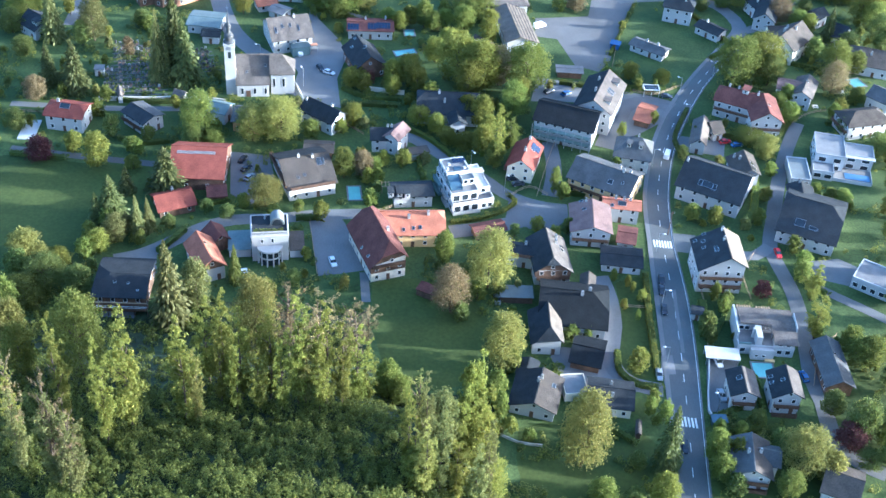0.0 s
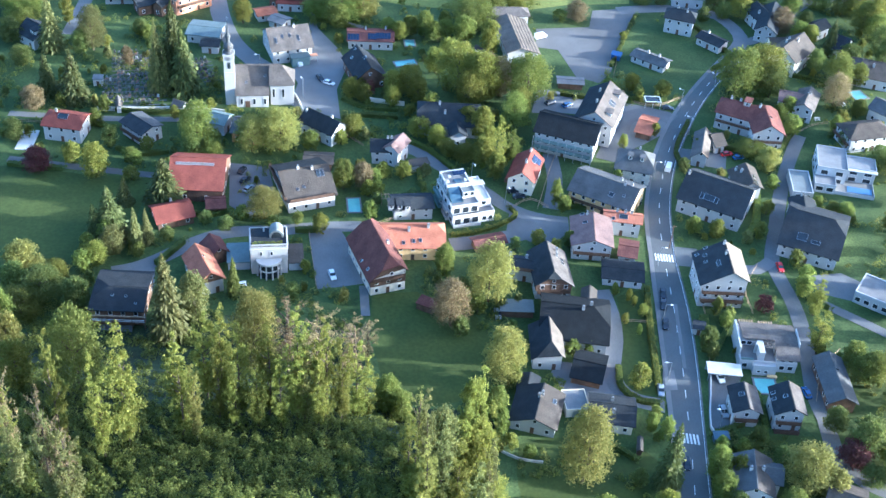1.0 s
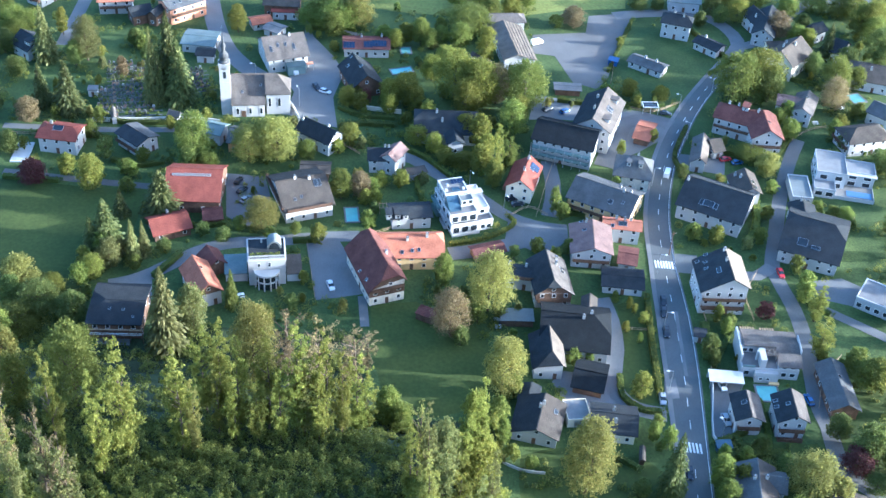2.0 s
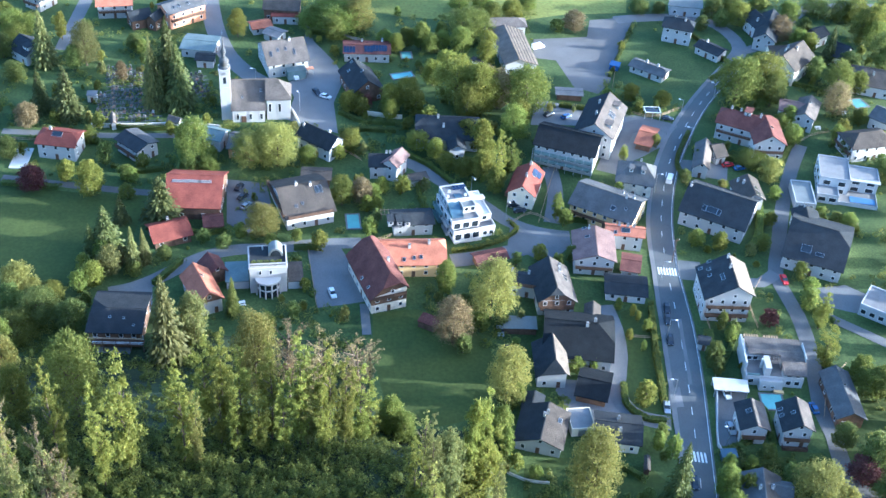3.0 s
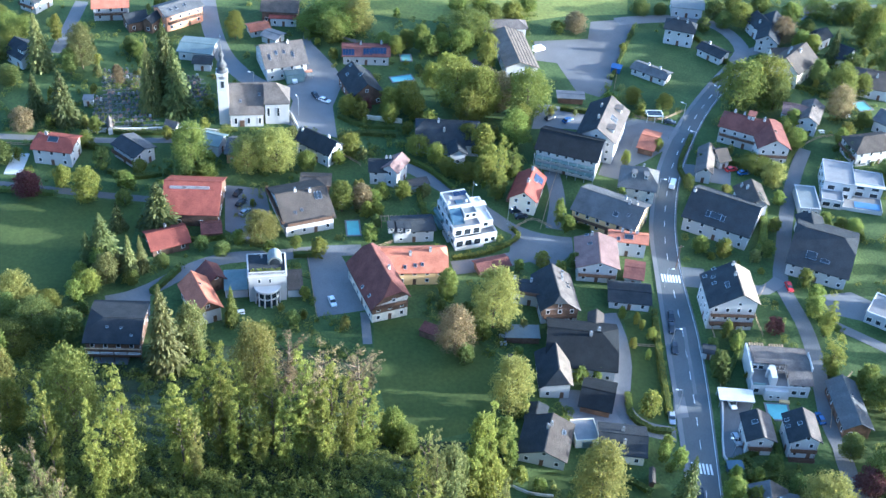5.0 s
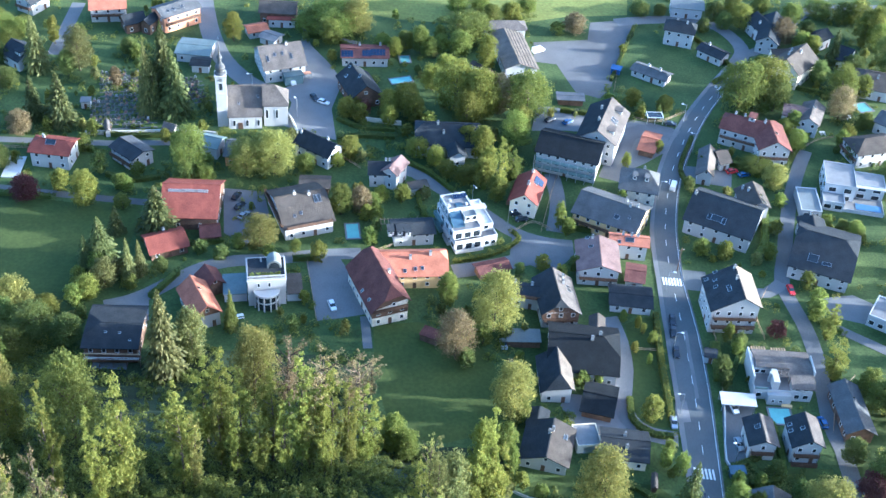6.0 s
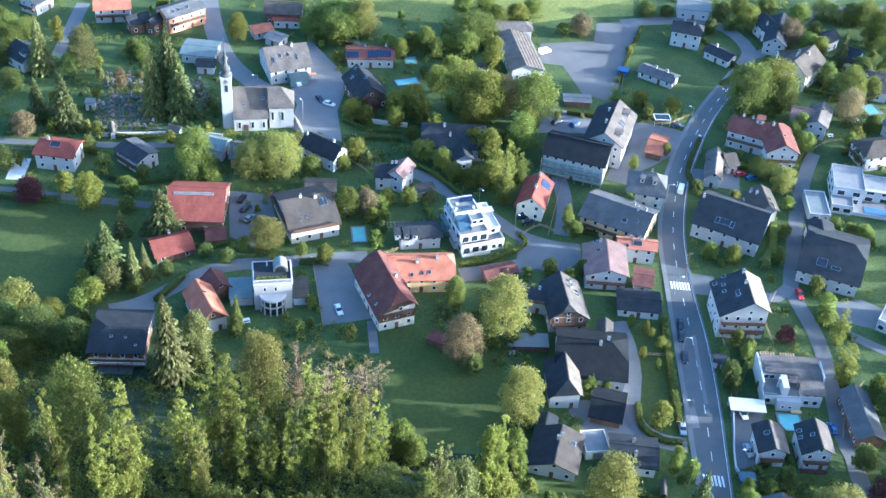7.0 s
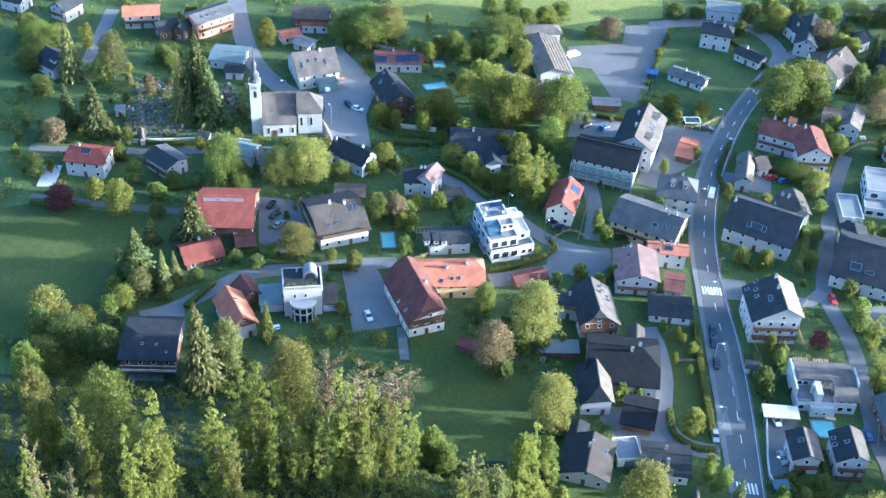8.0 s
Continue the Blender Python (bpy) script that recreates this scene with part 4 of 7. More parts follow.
lodge = house("lodge", -71.3, 244.4, 1.8, 10.5, 8.4, 5.6, 10, "slate", "wood", category="house", floors=2, k0=0.5, label="dark timber lodge with a shallow slate roof", sky=[(-3.9, -3.1, 0.7, 0.7), (-0.3, -3.3, 0.7, 0.7), (2.6, -5.6, 0.6, 0.6)])
part("patio", boxes((-7.0, -13.6, -0.8, 5.4, -7.7, 0.08)), ASPHALT, lodge, "dark paved patio")
part("veranda_floor", boxes((-8.6, -9.6, 2.6, 5.6, -7.7, 2.75)), WOOD, lodge)
part("veranda_beam", boxes((-8.6, -9.6, 4.7, 5.6, -9.4, 4.95)), PALEWOOD, lodge, "sunlit orange-brown timber beam")
part("veranda_rail", boxes((-8.6, -9.58, 3.5, 5.6, -9.48, 3.62), (-8.6, -9.58, 3.05, 5.6, -9.5, 3.12)), FRAME, lodge)
for a in (-8.5, -5.0, -1.5, 2.0, 5.4):
    part("veranda_post", boxes((a, -9.58, 0.0, a + 0.16, -9.42, 4.7)), WOOD, lodge)
redcot = house("house", -53.8, 257.3, -62.2, 14.2, 4.2, 4.6, 40, "orange", "white", floors=1, top="wood", label="house with a steep red tiled roof", sky=[(-1.4, 0.5, 1, 1.2)], W2=4.2)
house("house", -52.4, 267.7, -57.9, 7.8, 3.3, 3.4, 38, "darkred", "wood", floors=1, into=redcot)
villa_red = house("villa", -109.0, 324.5, -6.1, 8.0, 5.2, 5.6, 22, "red", "white", category="villa", floors=2, k0=0.5, k1=0.5, label="white villa with an orange hipped roof", ch=[(-3.2, 0.8)], sky=[(-0.4, -1.0, 3.2, 2)])
villa_blue = house("house", -85.6, 326.4, -40.0, 11.6, 4.6, 4.8, 17, "slate", "white", floors=2, label="white house with a low slate roof", bal=[("-y", 1)], back_roof="grey")
pavil = house("hall", -61.7, 333.3, -16.2, 7.1, 3.8, 4.4, 25, "teal", "grey", category="hall", floors=1, label="low hall with a grey-green roof beside the church")
behind = house("house", -50.9, 330.3, -7.1, 11.9, 5.2, 4, 28, "grey", "orange", label="house with orange walls behind the yellow trees")
church_house = house("house", -28.0, 334.0, -34.2, 14.4, 4.3, 4.8, 38, "slate", "white", floors=2, label="white house with a steep slate roof below the church", ch=[(-6.2, -0.9), (3.4, 0.4)])
barnhouse = house("house", -46.0, 386.9, 21.0, 15.6, 8.6, 5.4, 30, "shingle", "white", floors=2, label="large house with a broad brown roof on the square", ch=[(2.3, -0.6)], sky=[(-5.3, -4.6, 0.8, 2.4), (-2.6, -3.4, 0.8, 1.6), (0.2, -3.4, 0.8, 1.6), (3.0, -4.6, 0.8, 2.4)])
part("conservatory", boxes((-1.0, -11.2, -0.5, 5.4, -7.9, 3.4)), TEAL_GLASS, barnhouse, "pale green glazed conservatory")
part("conservatory_roof", boxes((-1.3, -11.5, 3.4, 5.7, -7.9, 3.6)), ROOF["teal"], barnhouse)
part("garden_awning", boxes((5.9, -9.6, 2.4, 8.8, -7.9, 2.55)), WALL["orange"], barnhouse, "faded orange awning")
part("awning_post", boxes((5.95, -9.55, -0.5, 6.05, -9.45, 2.4), (8.65, -9.55, -0.5, 8.75, -9.45, 2.4)), METAL, barnhouse)
darkbarn = house("house", -17.4, 372.1, -67.5, 16.6, 5.6, 4.6, 38, "slate", "wood", floors=1, label="steep brown-roofed timber house", sky=[(-3.9, -3.1, 1.2, 1.2), (1.3, 0.0, 1.2, 1.2), (-6.7, -1.0, 1, 1)], W2=6.7)
solarhouse = house("house", -16.5, 396.8, 3.7, 17.6, 5.0, 3.8, 12, "darkred", "white", floors=1, label="low white house with solar panels on its red roof", ch=[(-1.8, 3.2), (5.6, 3.8)], sol=[(-6.3, -2.9, 4, 2), (0.6, -2.4, 3, 2), (4.7, -1.9, 5, 2)])
red_top = house("house", -48.5, 418.3, 2.1, 11.0, 1.6, 3.4, 20, "red", "white", floors=1, label="white outbuilding with a red roof")
dark_top = house("house", -50.2, 423.7, -0.4, 14.3, 5.2, 5, 25, "brown", "wood", label="brown-roofed house at the village edge")
smallwhite = house("garage", -57.2, 411.0, 25.0, 8.3, 3.5, 2.8, 18, "orange", "white", category="garage", floors=1, label="white garage with an orange roof")
smalldark = house("garage", -51.1, 405.7, -28.0, 7.5, 3.4, 2.8, 12, "gravel", "white", category="garage", floors=1, label="white garage with a pale flat roof")
topwhite = house("house", -112.3, 417.2, 10.8, 13.7, 4.5, 5.4, 24, "orange", "white", label="white house with balconies and an orange roof", bal=[("-y", 1)])
topdark = house("house", -101.9, 409.7, 30.9, 8.6, 3.9, 4, 30, "slate", "wood", label="dark timber house behind the cemetery")
topdark2 = house("house", -95.3, 409.6, 69.1, 8.9, 2.4, 4.4, 36, "slate", "wood", label="steep dark timber house behind the cemetery")
orangeblock = house("apartment_building", -87.1, 415.7, 40.1, 16.4, 5.2, 6.5, 20, "grey", "orange", category="apartment building", label="orange rendered apartment house with a grey roof", sky=[(-4.5, -2.5, 1, 1.5), (-2.2, -2.4, 1, 1.5), (1.5, -2.3, 1, 1.5)], bal=[("-y", 1)])
canopy = house("hall", -76.4, 393.1, -4.7, 12.7, 5.8, 3.6, 8, "teal", "white", category="hall", floors=1, label="flat-roofed hall with a pale green roof")
canopy2 = house("hall", -73.1, 383.8, -0.1, 7.2, 3.0, 3.2, 14, "slate", "grey", category="hall", floors=1, label="low hall under a dark roof")
leftdark = house("house", -134.3, 381.4, -38.5, 10.2, 5.4, 4.2, 32, "slate", "white", label="white house with a dark roof and dormer", dorm=[(2.9, -3.4, 3)])
lefttop = house("house", -140.8, 420.1, 62.0, 10.2, 4.4, 4.6, 32, "slate", "white", floors=2, label="white gabled house under a dark roof at the village edge", bal=[("-x", 1)])
farleft = house("house", -160.7, 424.4, -20.0, 10.0, 4.2, 4.2, 28, "slate", "white", floors=2, label="half-hidden white house with a dark roof beside trees")
chapel = house("chapel", -96.5, 341.1, 105.5, 6.5, 0.9, 2.6, 50, "shingle", "white", category="chapel", floors=1, win=False, label="small cemetery chapel with a steep roof")
chapel = house("chapel", -76.7, 342.9, -20.5, 4.6, 1.7, 2.4, 40, "shingle", "white", category="chapel", floors=1, win=False, label="small shingled gatehouse at the cemetery wall")
hall = house("hall", 36.6, 402.8, -79.4, 26.5, 5.5, 4.6, 20, "pale", "white", category="hall", floors=1, label="long hall with a pale grey seamed roof", W2=7.4)
for v in (0.9, 2.2, 3.5, 4.8, 6.1):            # lengthwise battens on the sheet roof
    part("roof_batten", boxes((-13.1, -0.09, 0, 13.1, 0.09, 0.1)), ROOF["slate"], hall, m=pose(0, v, 4.6 + (5.5 - v) * math.tan(radians(20)), -20))
house("hall", 34.5, 419.8, 6.7, 10.4, 3.6, 5.2, 30, "shingle", "white", k1=0.9, k0=0.9, floors=1, into=hall)
hut = house("shed", 56.5, 376.4, -0.6, 10.0, 2.7, 2.6, 8, "gravel", "wood", category="shed", floors=1, win=False, label="open shelter with a flat gravel roof")
nook = house("house", 24.2, 392.2, -45.2, 5.2, 1.4, 3.6, 30, "brown", "cream", label="brown-roofed house half hidden by trees")
longhouse = house("apartment_building", 98.4, 308.9, -26.1, 21.5, 9.7, 5.4, 28, "slate", "white", category="apartment building", floors=2, every=3.4, label="long white apartment house with a dark slate roof", ch=[(-9.8, -1.2)], sky=[(-3.4, -6.5, 1.2, 2), (-1.1, -6.4, 3.4, 2), (1.2, -6.6, 1.2, 2)])
house("apartment_building", 109.3, 317.0, 93.2, 11.5, 3.6, 6.4, 30, "brown", "white", floors=2, ch=[(3.9, 3.2), (1.9, 2.0)], sky=[(-4.3, -1.0, 2.4, 2.2), (-1.3, -1.1, 1.6, 1.2)], W2=5.4, into=longhouse)
# paler back_roof below paints sunlight onto the right-hand slopes
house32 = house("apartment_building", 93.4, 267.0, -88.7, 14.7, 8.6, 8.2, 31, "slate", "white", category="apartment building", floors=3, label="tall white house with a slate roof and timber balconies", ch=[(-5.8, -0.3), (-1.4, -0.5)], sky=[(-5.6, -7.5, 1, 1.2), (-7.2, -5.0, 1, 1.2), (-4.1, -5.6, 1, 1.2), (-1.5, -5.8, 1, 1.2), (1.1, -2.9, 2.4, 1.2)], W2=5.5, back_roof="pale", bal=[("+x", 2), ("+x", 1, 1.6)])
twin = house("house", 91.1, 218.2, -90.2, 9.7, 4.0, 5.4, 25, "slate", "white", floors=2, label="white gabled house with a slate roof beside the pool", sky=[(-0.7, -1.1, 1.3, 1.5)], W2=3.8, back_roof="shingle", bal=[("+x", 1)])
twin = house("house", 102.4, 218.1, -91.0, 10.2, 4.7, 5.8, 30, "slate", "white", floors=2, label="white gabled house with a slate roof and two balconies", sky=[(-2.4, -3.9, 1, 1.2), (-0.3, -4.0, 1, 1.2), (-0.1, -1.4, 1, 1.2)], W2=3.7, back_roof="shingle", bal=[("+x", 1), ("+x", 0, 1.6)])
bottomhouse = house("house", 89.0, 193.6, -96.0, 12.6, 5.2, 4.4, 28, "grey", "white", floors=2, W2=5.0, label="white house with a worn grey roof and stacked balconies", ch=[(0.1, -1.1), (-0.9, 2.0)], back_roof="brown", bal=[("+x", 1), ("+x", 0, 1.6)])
house("house", 92.6, 195.0, -8.0, 7.6, 3.6, 4.4, 30, "grey", "white", floors=2, into=bottomhouse)
barn39 = house("barn", 117.5, 229.5, -88.4, 17.7, 4.1, 3.6, 30, "grey", "wood", category="barn", floors=1, label="old dark timber barn with a brown roof", sky=[(-1.9, 0.5, 0.8, 1)])
brownbig = house("villa", 125.4, 294.2, -21.8, 11.1, 12.4, 4.8, 24, "slate", "white", category="villa", k0=0.25, k1=0.35, floors=2, label="large white villa with a brown hipped roof", sky=[(-2.1, -8.1, 3, 2.6), (2.0, -8.8, 2.6, 1.2)])
house("villa", 124.6, 303.2, -95.3, 12.7, 4.3, 5, 26, "slate", "white", floors=2, ch=[(-5.4, -0.4)], into=brownbig)
redvilla = house("apartment_building", 114.9, 356.8, -23.9, 12.9, 5.4, 6.6, 32, "darkred", "white", category="apartment building", k0=0.5, floors=2, label="white apartment house with a dark red hipped roof", ch=[(-5.2, 0.2), (-2.0, 0.4), (4.9, -0.0)], sky=[(0.5, -0.2, 1.6, 1.6)], dorm=[(0.5, -0.8, 2.2)], bal=[("-y", 1)])
house("apartment_building", 121.2, 349.6, 89.9, 13.1, 5.7, 6.6, 32, "darkred", "white", floors=2, k1=0.5, sky=[(-0.2, -0.9, 1, 1.2)], bal=[("-x", 1)], into=redvilla)
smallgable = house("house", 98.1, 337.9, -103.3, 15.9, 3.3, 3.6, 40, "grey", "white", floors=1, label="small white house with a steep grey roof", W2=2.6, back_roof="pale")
house("house", 103.4, 342.9, 21.6, 4.8, 4.1, 3.2, 32, "brown", "white", floors=1, into=smallgable)
p8house = house("house", 135.7, 371.2, -13.6, 11.1, 4.3, 5.2, 22, "rose", "white", floors=2, label="white house with a faded rose roof and balcony", bal=[("-y", 1)])
house("house", 139.7, 369.5, 67.3, 13.8, 4.0, 5.4, 28, "shingle", "white", floors=2, sky=[(1.8, -0.3, 1, 1)], into=p8house)
ochrevilla = house("villa", 141.0, 403.5, 51.0, 16.6, 6.3, 6.4, 36, "brown", "cream", category="villa", label="tall cream villa with a steep shingled roof", ch=[(2.1, 2.7), (-2.2, 1.8), (1.3, -1.1)])
house("villa", 137.8, 411.2, 6.4, 8.0, 2.9, 5.6, 30, "brown", "cream", into=ochrevilla)
litgable = house("house", 163.1, 415.1, -34.9, 7.2, 5.5, 4.4, 32, "slate", "white", label="white house with a dark roof at the wood's edge")
litgable2 = house("house", 157.4, 428.7, 40.5, 8.1, 3.6, 4.4, 32, "slate", "white", label="half-hidden white house under a slate roof")
darkhip = house("house", 172.7, 396.3, -15.1, 11.1, 7.6, 4.4, 26, "brown", "grey", k0=0.6, label="grey house with a brown hipped roof", ch=[(-2.3, -2.5)])
brownhip = house("villa", 156.5, 352.4, 15.9, 7.6, 5.6, 5.6, 26, "brown", "white", category="villa", k0=0.9, k1=0.6, floors=2, label="white villa with a rounded brown hipped roof", bal=[("-x", 1)])
rightpale = house("house", 168.4, 369.2, -43.0, 9.7, 5.2, 4.6, 26, "grey", "white", label="white house at the village edge")
topright1 = house("house", 136.1, 432.9, -70.4, 12.7, 4.6, 5, 34, "slate", "white", label="white house with a steep slate roof", ch=[(0.4, -2.3)])
house("house", 138.1, 429.4, 70.5, 22.2, 4.6, 5, 34, "slate", "white", into=topright1)
whitevilla = house("villa", 102.1, 424.8, -16.1, 7.0, 4.3, 6.4, 32, "slate", "white", category="villa", k0=0.6, k1=0.6, floors=2, label="white villa with a slate hipped roof", ch=[(-1.6, 0.3), (2.2, -0.5)])
garage47 = house("garage", 113.5, 413.8, -42.5, 11.4, 3.8, 3.2, 20, "slate", "white", category="garage", floors=1, label="white garage with a slate roof", ch=[(-2.4, 0.6)])
bungalow = house("bungalow", 87.8, 396.6, -33.2, 11.5, 3.7, 2.8, 20, "grey", "white", category="house", floors=1, k0=0.4, k1=0.4, label="white bungalow with a grey hipped roof on the lawn", ch=[(-1.4, 0.2), (3.1, 0.2)])
topmid = house("house", 108.5, 448.4, -5.4, 13.5, 4.7, 4.5, 18, "metal", "grey", label="grey house with a pale metal roof")
cornerhouse = house("house", 110.5, 188.5, -22.0, 9.4, 5.6, 3.6, 26, "brown", "white", label="white house with a dark brown roof at the lane")
church = house("church", -54.1, 355.5, 7.8, 11.5, 7.9, 4.8, 43, "shingle", "white", category="church", floors=1, win=False, over=0.4, label="white village church with a shingled nave and bulbous spire", sky=[(-1.9, -4.5, 0.7, 0.9), (4.3, -2.9, 0.7, 0.9)])
house("church", -46.1, 355.0, 6.0, 4.1, 5.0, 8, 46, "shingle", "white", k1=0.9, floors=1, win=False, over=0.4, into=church)


def church_details(x, y):
    """The tower with its belfry openings, clock, bulbous cap and spire, the sacristy and the tall windows."""
    inv = church.matrix_basis.inverted()
    m = inv @ pose(x, y, ground_at(x, y), 0, 0, church.matrix_basis.to_euler().z * 57.2958)
    tower = part("tower", boxes((-1.7, -1.7, -2, 1.7, 1.7, 19.2)), WALL["white"], church, m=m)
    part("cornice", boxes((-1.95, -1.95, 18.9, 1.95, 1.95, 19.3), (-1.8, -1.8, 12.4, 1.8, 1.8, 12.6)), WALL["white"], tower)
    for a in range(4):
        f = pose(0, 0, 0, 0, 0, 90 * a)
        part("belfry_opening", boxes((-0.5, -1.74, 14.0, 0.5, -1.6, 16.4)), GLASS, tower, m=f)
        bm = bmesh.new()
        bmesh.ops.create_cone(bm, cap_ends=True, segments=20, radius1=0.7, radius2=0.7, depth=0.1, matrix=pose(0, -1.75, 17.7, 90))
        part("clock_face", bm, METAL, tower, m=f)
    rows = [(1.9, 16.3), (1.8, 16.6), (1.3, 17.0), (1.25, 17.3), (1.55, 17.9), (1.6, 18.4), (1.35, 19.0), (0.8, 19.5), (0.62, 19.9), (0.62, 20.9), (0.85, 21.05), (0.9, 21.5), (0.6, 22.1), (0.3, 22.6), (0.24, 23.2), (0.34, 23.5), (0.2, 23.9), (0.1, 25.2), (0.05, 26.6)]
    bm = bmesh.new()
    n = 16
    rings = [[bm.verts.new((r * math.cos(6.2832 * k / n), r * math.sin(6.2832 * k / n), 19.3 + (z - 16.3) * 1.15)) for k in range(n)] for r, z in rows]
    for a, b in zip(rings, rings[1:]):
        for k in range(n):
            bm.faces.new((a[k], a[(k + 1) % n], b[(k + 1) % n], b[k]))
    part("spire", bm, ROOF["grey"], tower, "bulbous grey-green spire")
    part("cross", boxes((-0.05, -0.05, 30.9, 0.05, 0.05, 32.6), (-0.4, -0.05, 31.8, 0.4, 0.05, 31.9)), METAL, tower)


church_details(-60.7, 350.2)

for k in range(8):
    a = -9.9 + k * 2.83
    part("balcony_post", boxes((a - 0.08, -8.71, -0.8, a + 0.08, -8.55, 7.0)), WALL["white"], apartment)

for a in (-3.6, 0.6, 4.2):
    put_window(church, side_pose("-y", a, 7.5, 1.0), 1.0, 2.4)
part("porch_door", boxes((-0.8, -0.1, -0.6, 0.8, 0.02, 2.4)), WOOD, church, m=side_pose("-y", -1.6, 7.5, 0))
for a in (-0.6, 2.6):
    put_window(church, church.matrix_basis.inverted() @ pose(-46.1, 355.0, 0.76, 0, 0, 6.0) @ side_pose("-y", a, 4.6, 3.0), 1.0, 3.4)


# ---------- flat-roofed houses ----------
modern = stand("apartment_building", 15.3, 289.6, 19, "white stepped modern apartment house with roof terraces", "apartment building")
block(modern, 0, 0, 13.4, 16.4, -1.5, 3.0, windows=("-x", "+x"), every=3.0, wide=2.2, high=1.7)
block(modern, 0, 1.5, 8.8, 16.2, 3.0, 6.0, windows=("-x", "+x"), every=3.0, wide=2.2, high=1.8)
block(modern, 8.8, 3.4, 13.2, 15.6, 3.0, 5.4, windows=("-y", "+x"), every=2.2, wide=1.6, high=1.5, roof="white")
block(modern, 0.5, 8.2, 8.2, 15.8, 6.0, 8.9, windows=("-y", "-x"), every=2.4, wide=1.9, high=1.9, glass=BLUEGLASS, rim=0.4)
block(modern, 4.6, 5.0, 8.6, 8.2, 6.0, 8.0, windows=("-y", "+x"), every=2.0, wide=1.4, high=1.4, roof="metal", rim=0.12)
for lift, y0, y1 in ((0.0, -1.3, 0.0), (3.0, -0.4, 1.5)):          # long front loggias: slab, parapet, dark recess behind
    part("loggia_slab", boxes((0, y0, lift - 0.2, 8.8, y1, lift + 0.05)), WALL["white"], modern)
    part("loggia_parapet", boxes((0, y0, lift + 0.05, 8.8, y0 + 0.18, lift + 1.05), (0, y0 + 0.18, lift + 0.05, 0.18, y1, lift + 1.05)), WALL["white"], modern)
    for k in range(3):
        put_window(modern, pose(1.7 + 2.8 * k, y1, lift + 0.3), 2.2, 2.2)
for k in range(2):
    put_window(modern, pose(10.2 + 2.0 * k, 0, 0.6), 1.5, 1.6)
part("terrace_parapet", boxes((8.85, 0.0, 3.0, 13.4, 0.18, 3.9), (13.22, 0.18, 3.0, 13.4, 3.4, 3.9)), WALL["white"], modern)
part("terrace_glazing", slab([[(0.6, 3.2, 6.2), (4.2, 3.2, 6.2), (4.2, 8.0, 8.4), (0.6, 8.0, 8.4)]], 0.12), BLUEGLASS, modern, "sloping blue glazing over the terrace")
part("glazing_side", boxes((0.55, 3.3, 6.05, 0.65, 8.0, 6.9), (4.15, 3.3, 6.05, 4.25, 8.0, 6.9)), TEAL_GLASS, modern)
part("canopy", boxes((8.3, 8.8, 7.4, 13.0, 11.0, 7.6)), WALL["white"], modern)
for a in (8.9, 12.7):
    part("canopy_post", boxes((a, 8.9, 5.4, a + 0.14, 9.04, 7.4)), METAL, modern)
for k in range(4):
    piece("solar_panel", shared(("solar_panel", 0), lambda: boxes((-0.5, -0.82, 0.08, 0.5, 0.82, 0.14)), SOLAR), modern, m=pose(4.6 + k * 1.06, 13.9, 9.2, 18))
part("solar_frame", boxes((3.9, 13.0, 8.95, 8.0, 13.1, 9.0), (3.9, 14.6, 8.95, 8.0, 14.7, 9.5)), METAL, modern)
for a, b in ((1.4, 10.2), (6.8, 9.8), (2.6, 12.6)):
    part("roof_unit", boxes((a - 0.35, b - 0.35, 8.95, a + 0.35, b + 0.35, 9.7)), WALL["grey"], modern)
part("skylight", boxes((3.4, 9.4, 8.95, 5.6, 11.0, 9.25)), BLUEGLASS, modern)
for z in (0.3, 3.2):
    balcony(modern, Matrix.Identity(4), "-x", -15.4, -9.4, 0.0, z, 1.4, TEAL_GLASS)
    balcony(modern, Matrix.Identity(4), "-x", -7.6, -3.0, 0.0, z, 1.1, WALL["white"])
for k in range(5):
    part("planter", boxes((9.3 + k * 0.8, 0.4, 3.05, 9.9 + k * 0.8, 0.8, 3.6)), STONE, modern)
part("outdoor_stair", boxes(*[(13.4, 5.0 + 0.3 * k, -1.0, 14.6, 5.3 + 0.3 * k, 0.2 + 0.18 * k) for k in range(14)]), PAVING, modern)

villa = stand("villa", -41.2, 261.2, 9, "white villa with a columned bay and roof terrace", "villa")
block(villa, 0, 0, 10.2, 9.4, -1.5, 9.0, roof="slate", rim=0.14, windows=("-x", "+x"), every=3.0, wide=1.0, high=1.5)
for a in (2.9, 5.8):
    put_window(villa, pose(a, 0, 6.4), 0.8, 1.5)
part("cornice", boxes((-0.3, -0.3, 8.7, 10.5, 0, 8.95), (-0.3, 0, 8.7, 0, 9.7, 8.95), (10.2, 0, 8.7, 10.5, 9.7, 8.95)), WALL["white"], villa)
arc = [(5.0 + 3.4 * math.cos(math.pi + math.pi * k / 12), 3.0 * math.sin(math.pi + math.pi * k / 12)) for k in range(13)]
part("bay", prism([(5.0 + (px - 5.0) * 0.86, py * 0.86) for px, py in arc], -1.0, 4.8), GLASS, villa, "dark glazed half-round bay")
part("bay_roof", prism([(5.0 + (px - 5.0) * 1.06, py * 1.06) for px, py in arc], 4.8, 5.4), WALL["white"], villa)
part("bay_band", prism([(5.0 + (px - 5.0) * 0.93, py * 0.93) for px, py in arc], 2.2, 2.6), WALL["white"], villa)
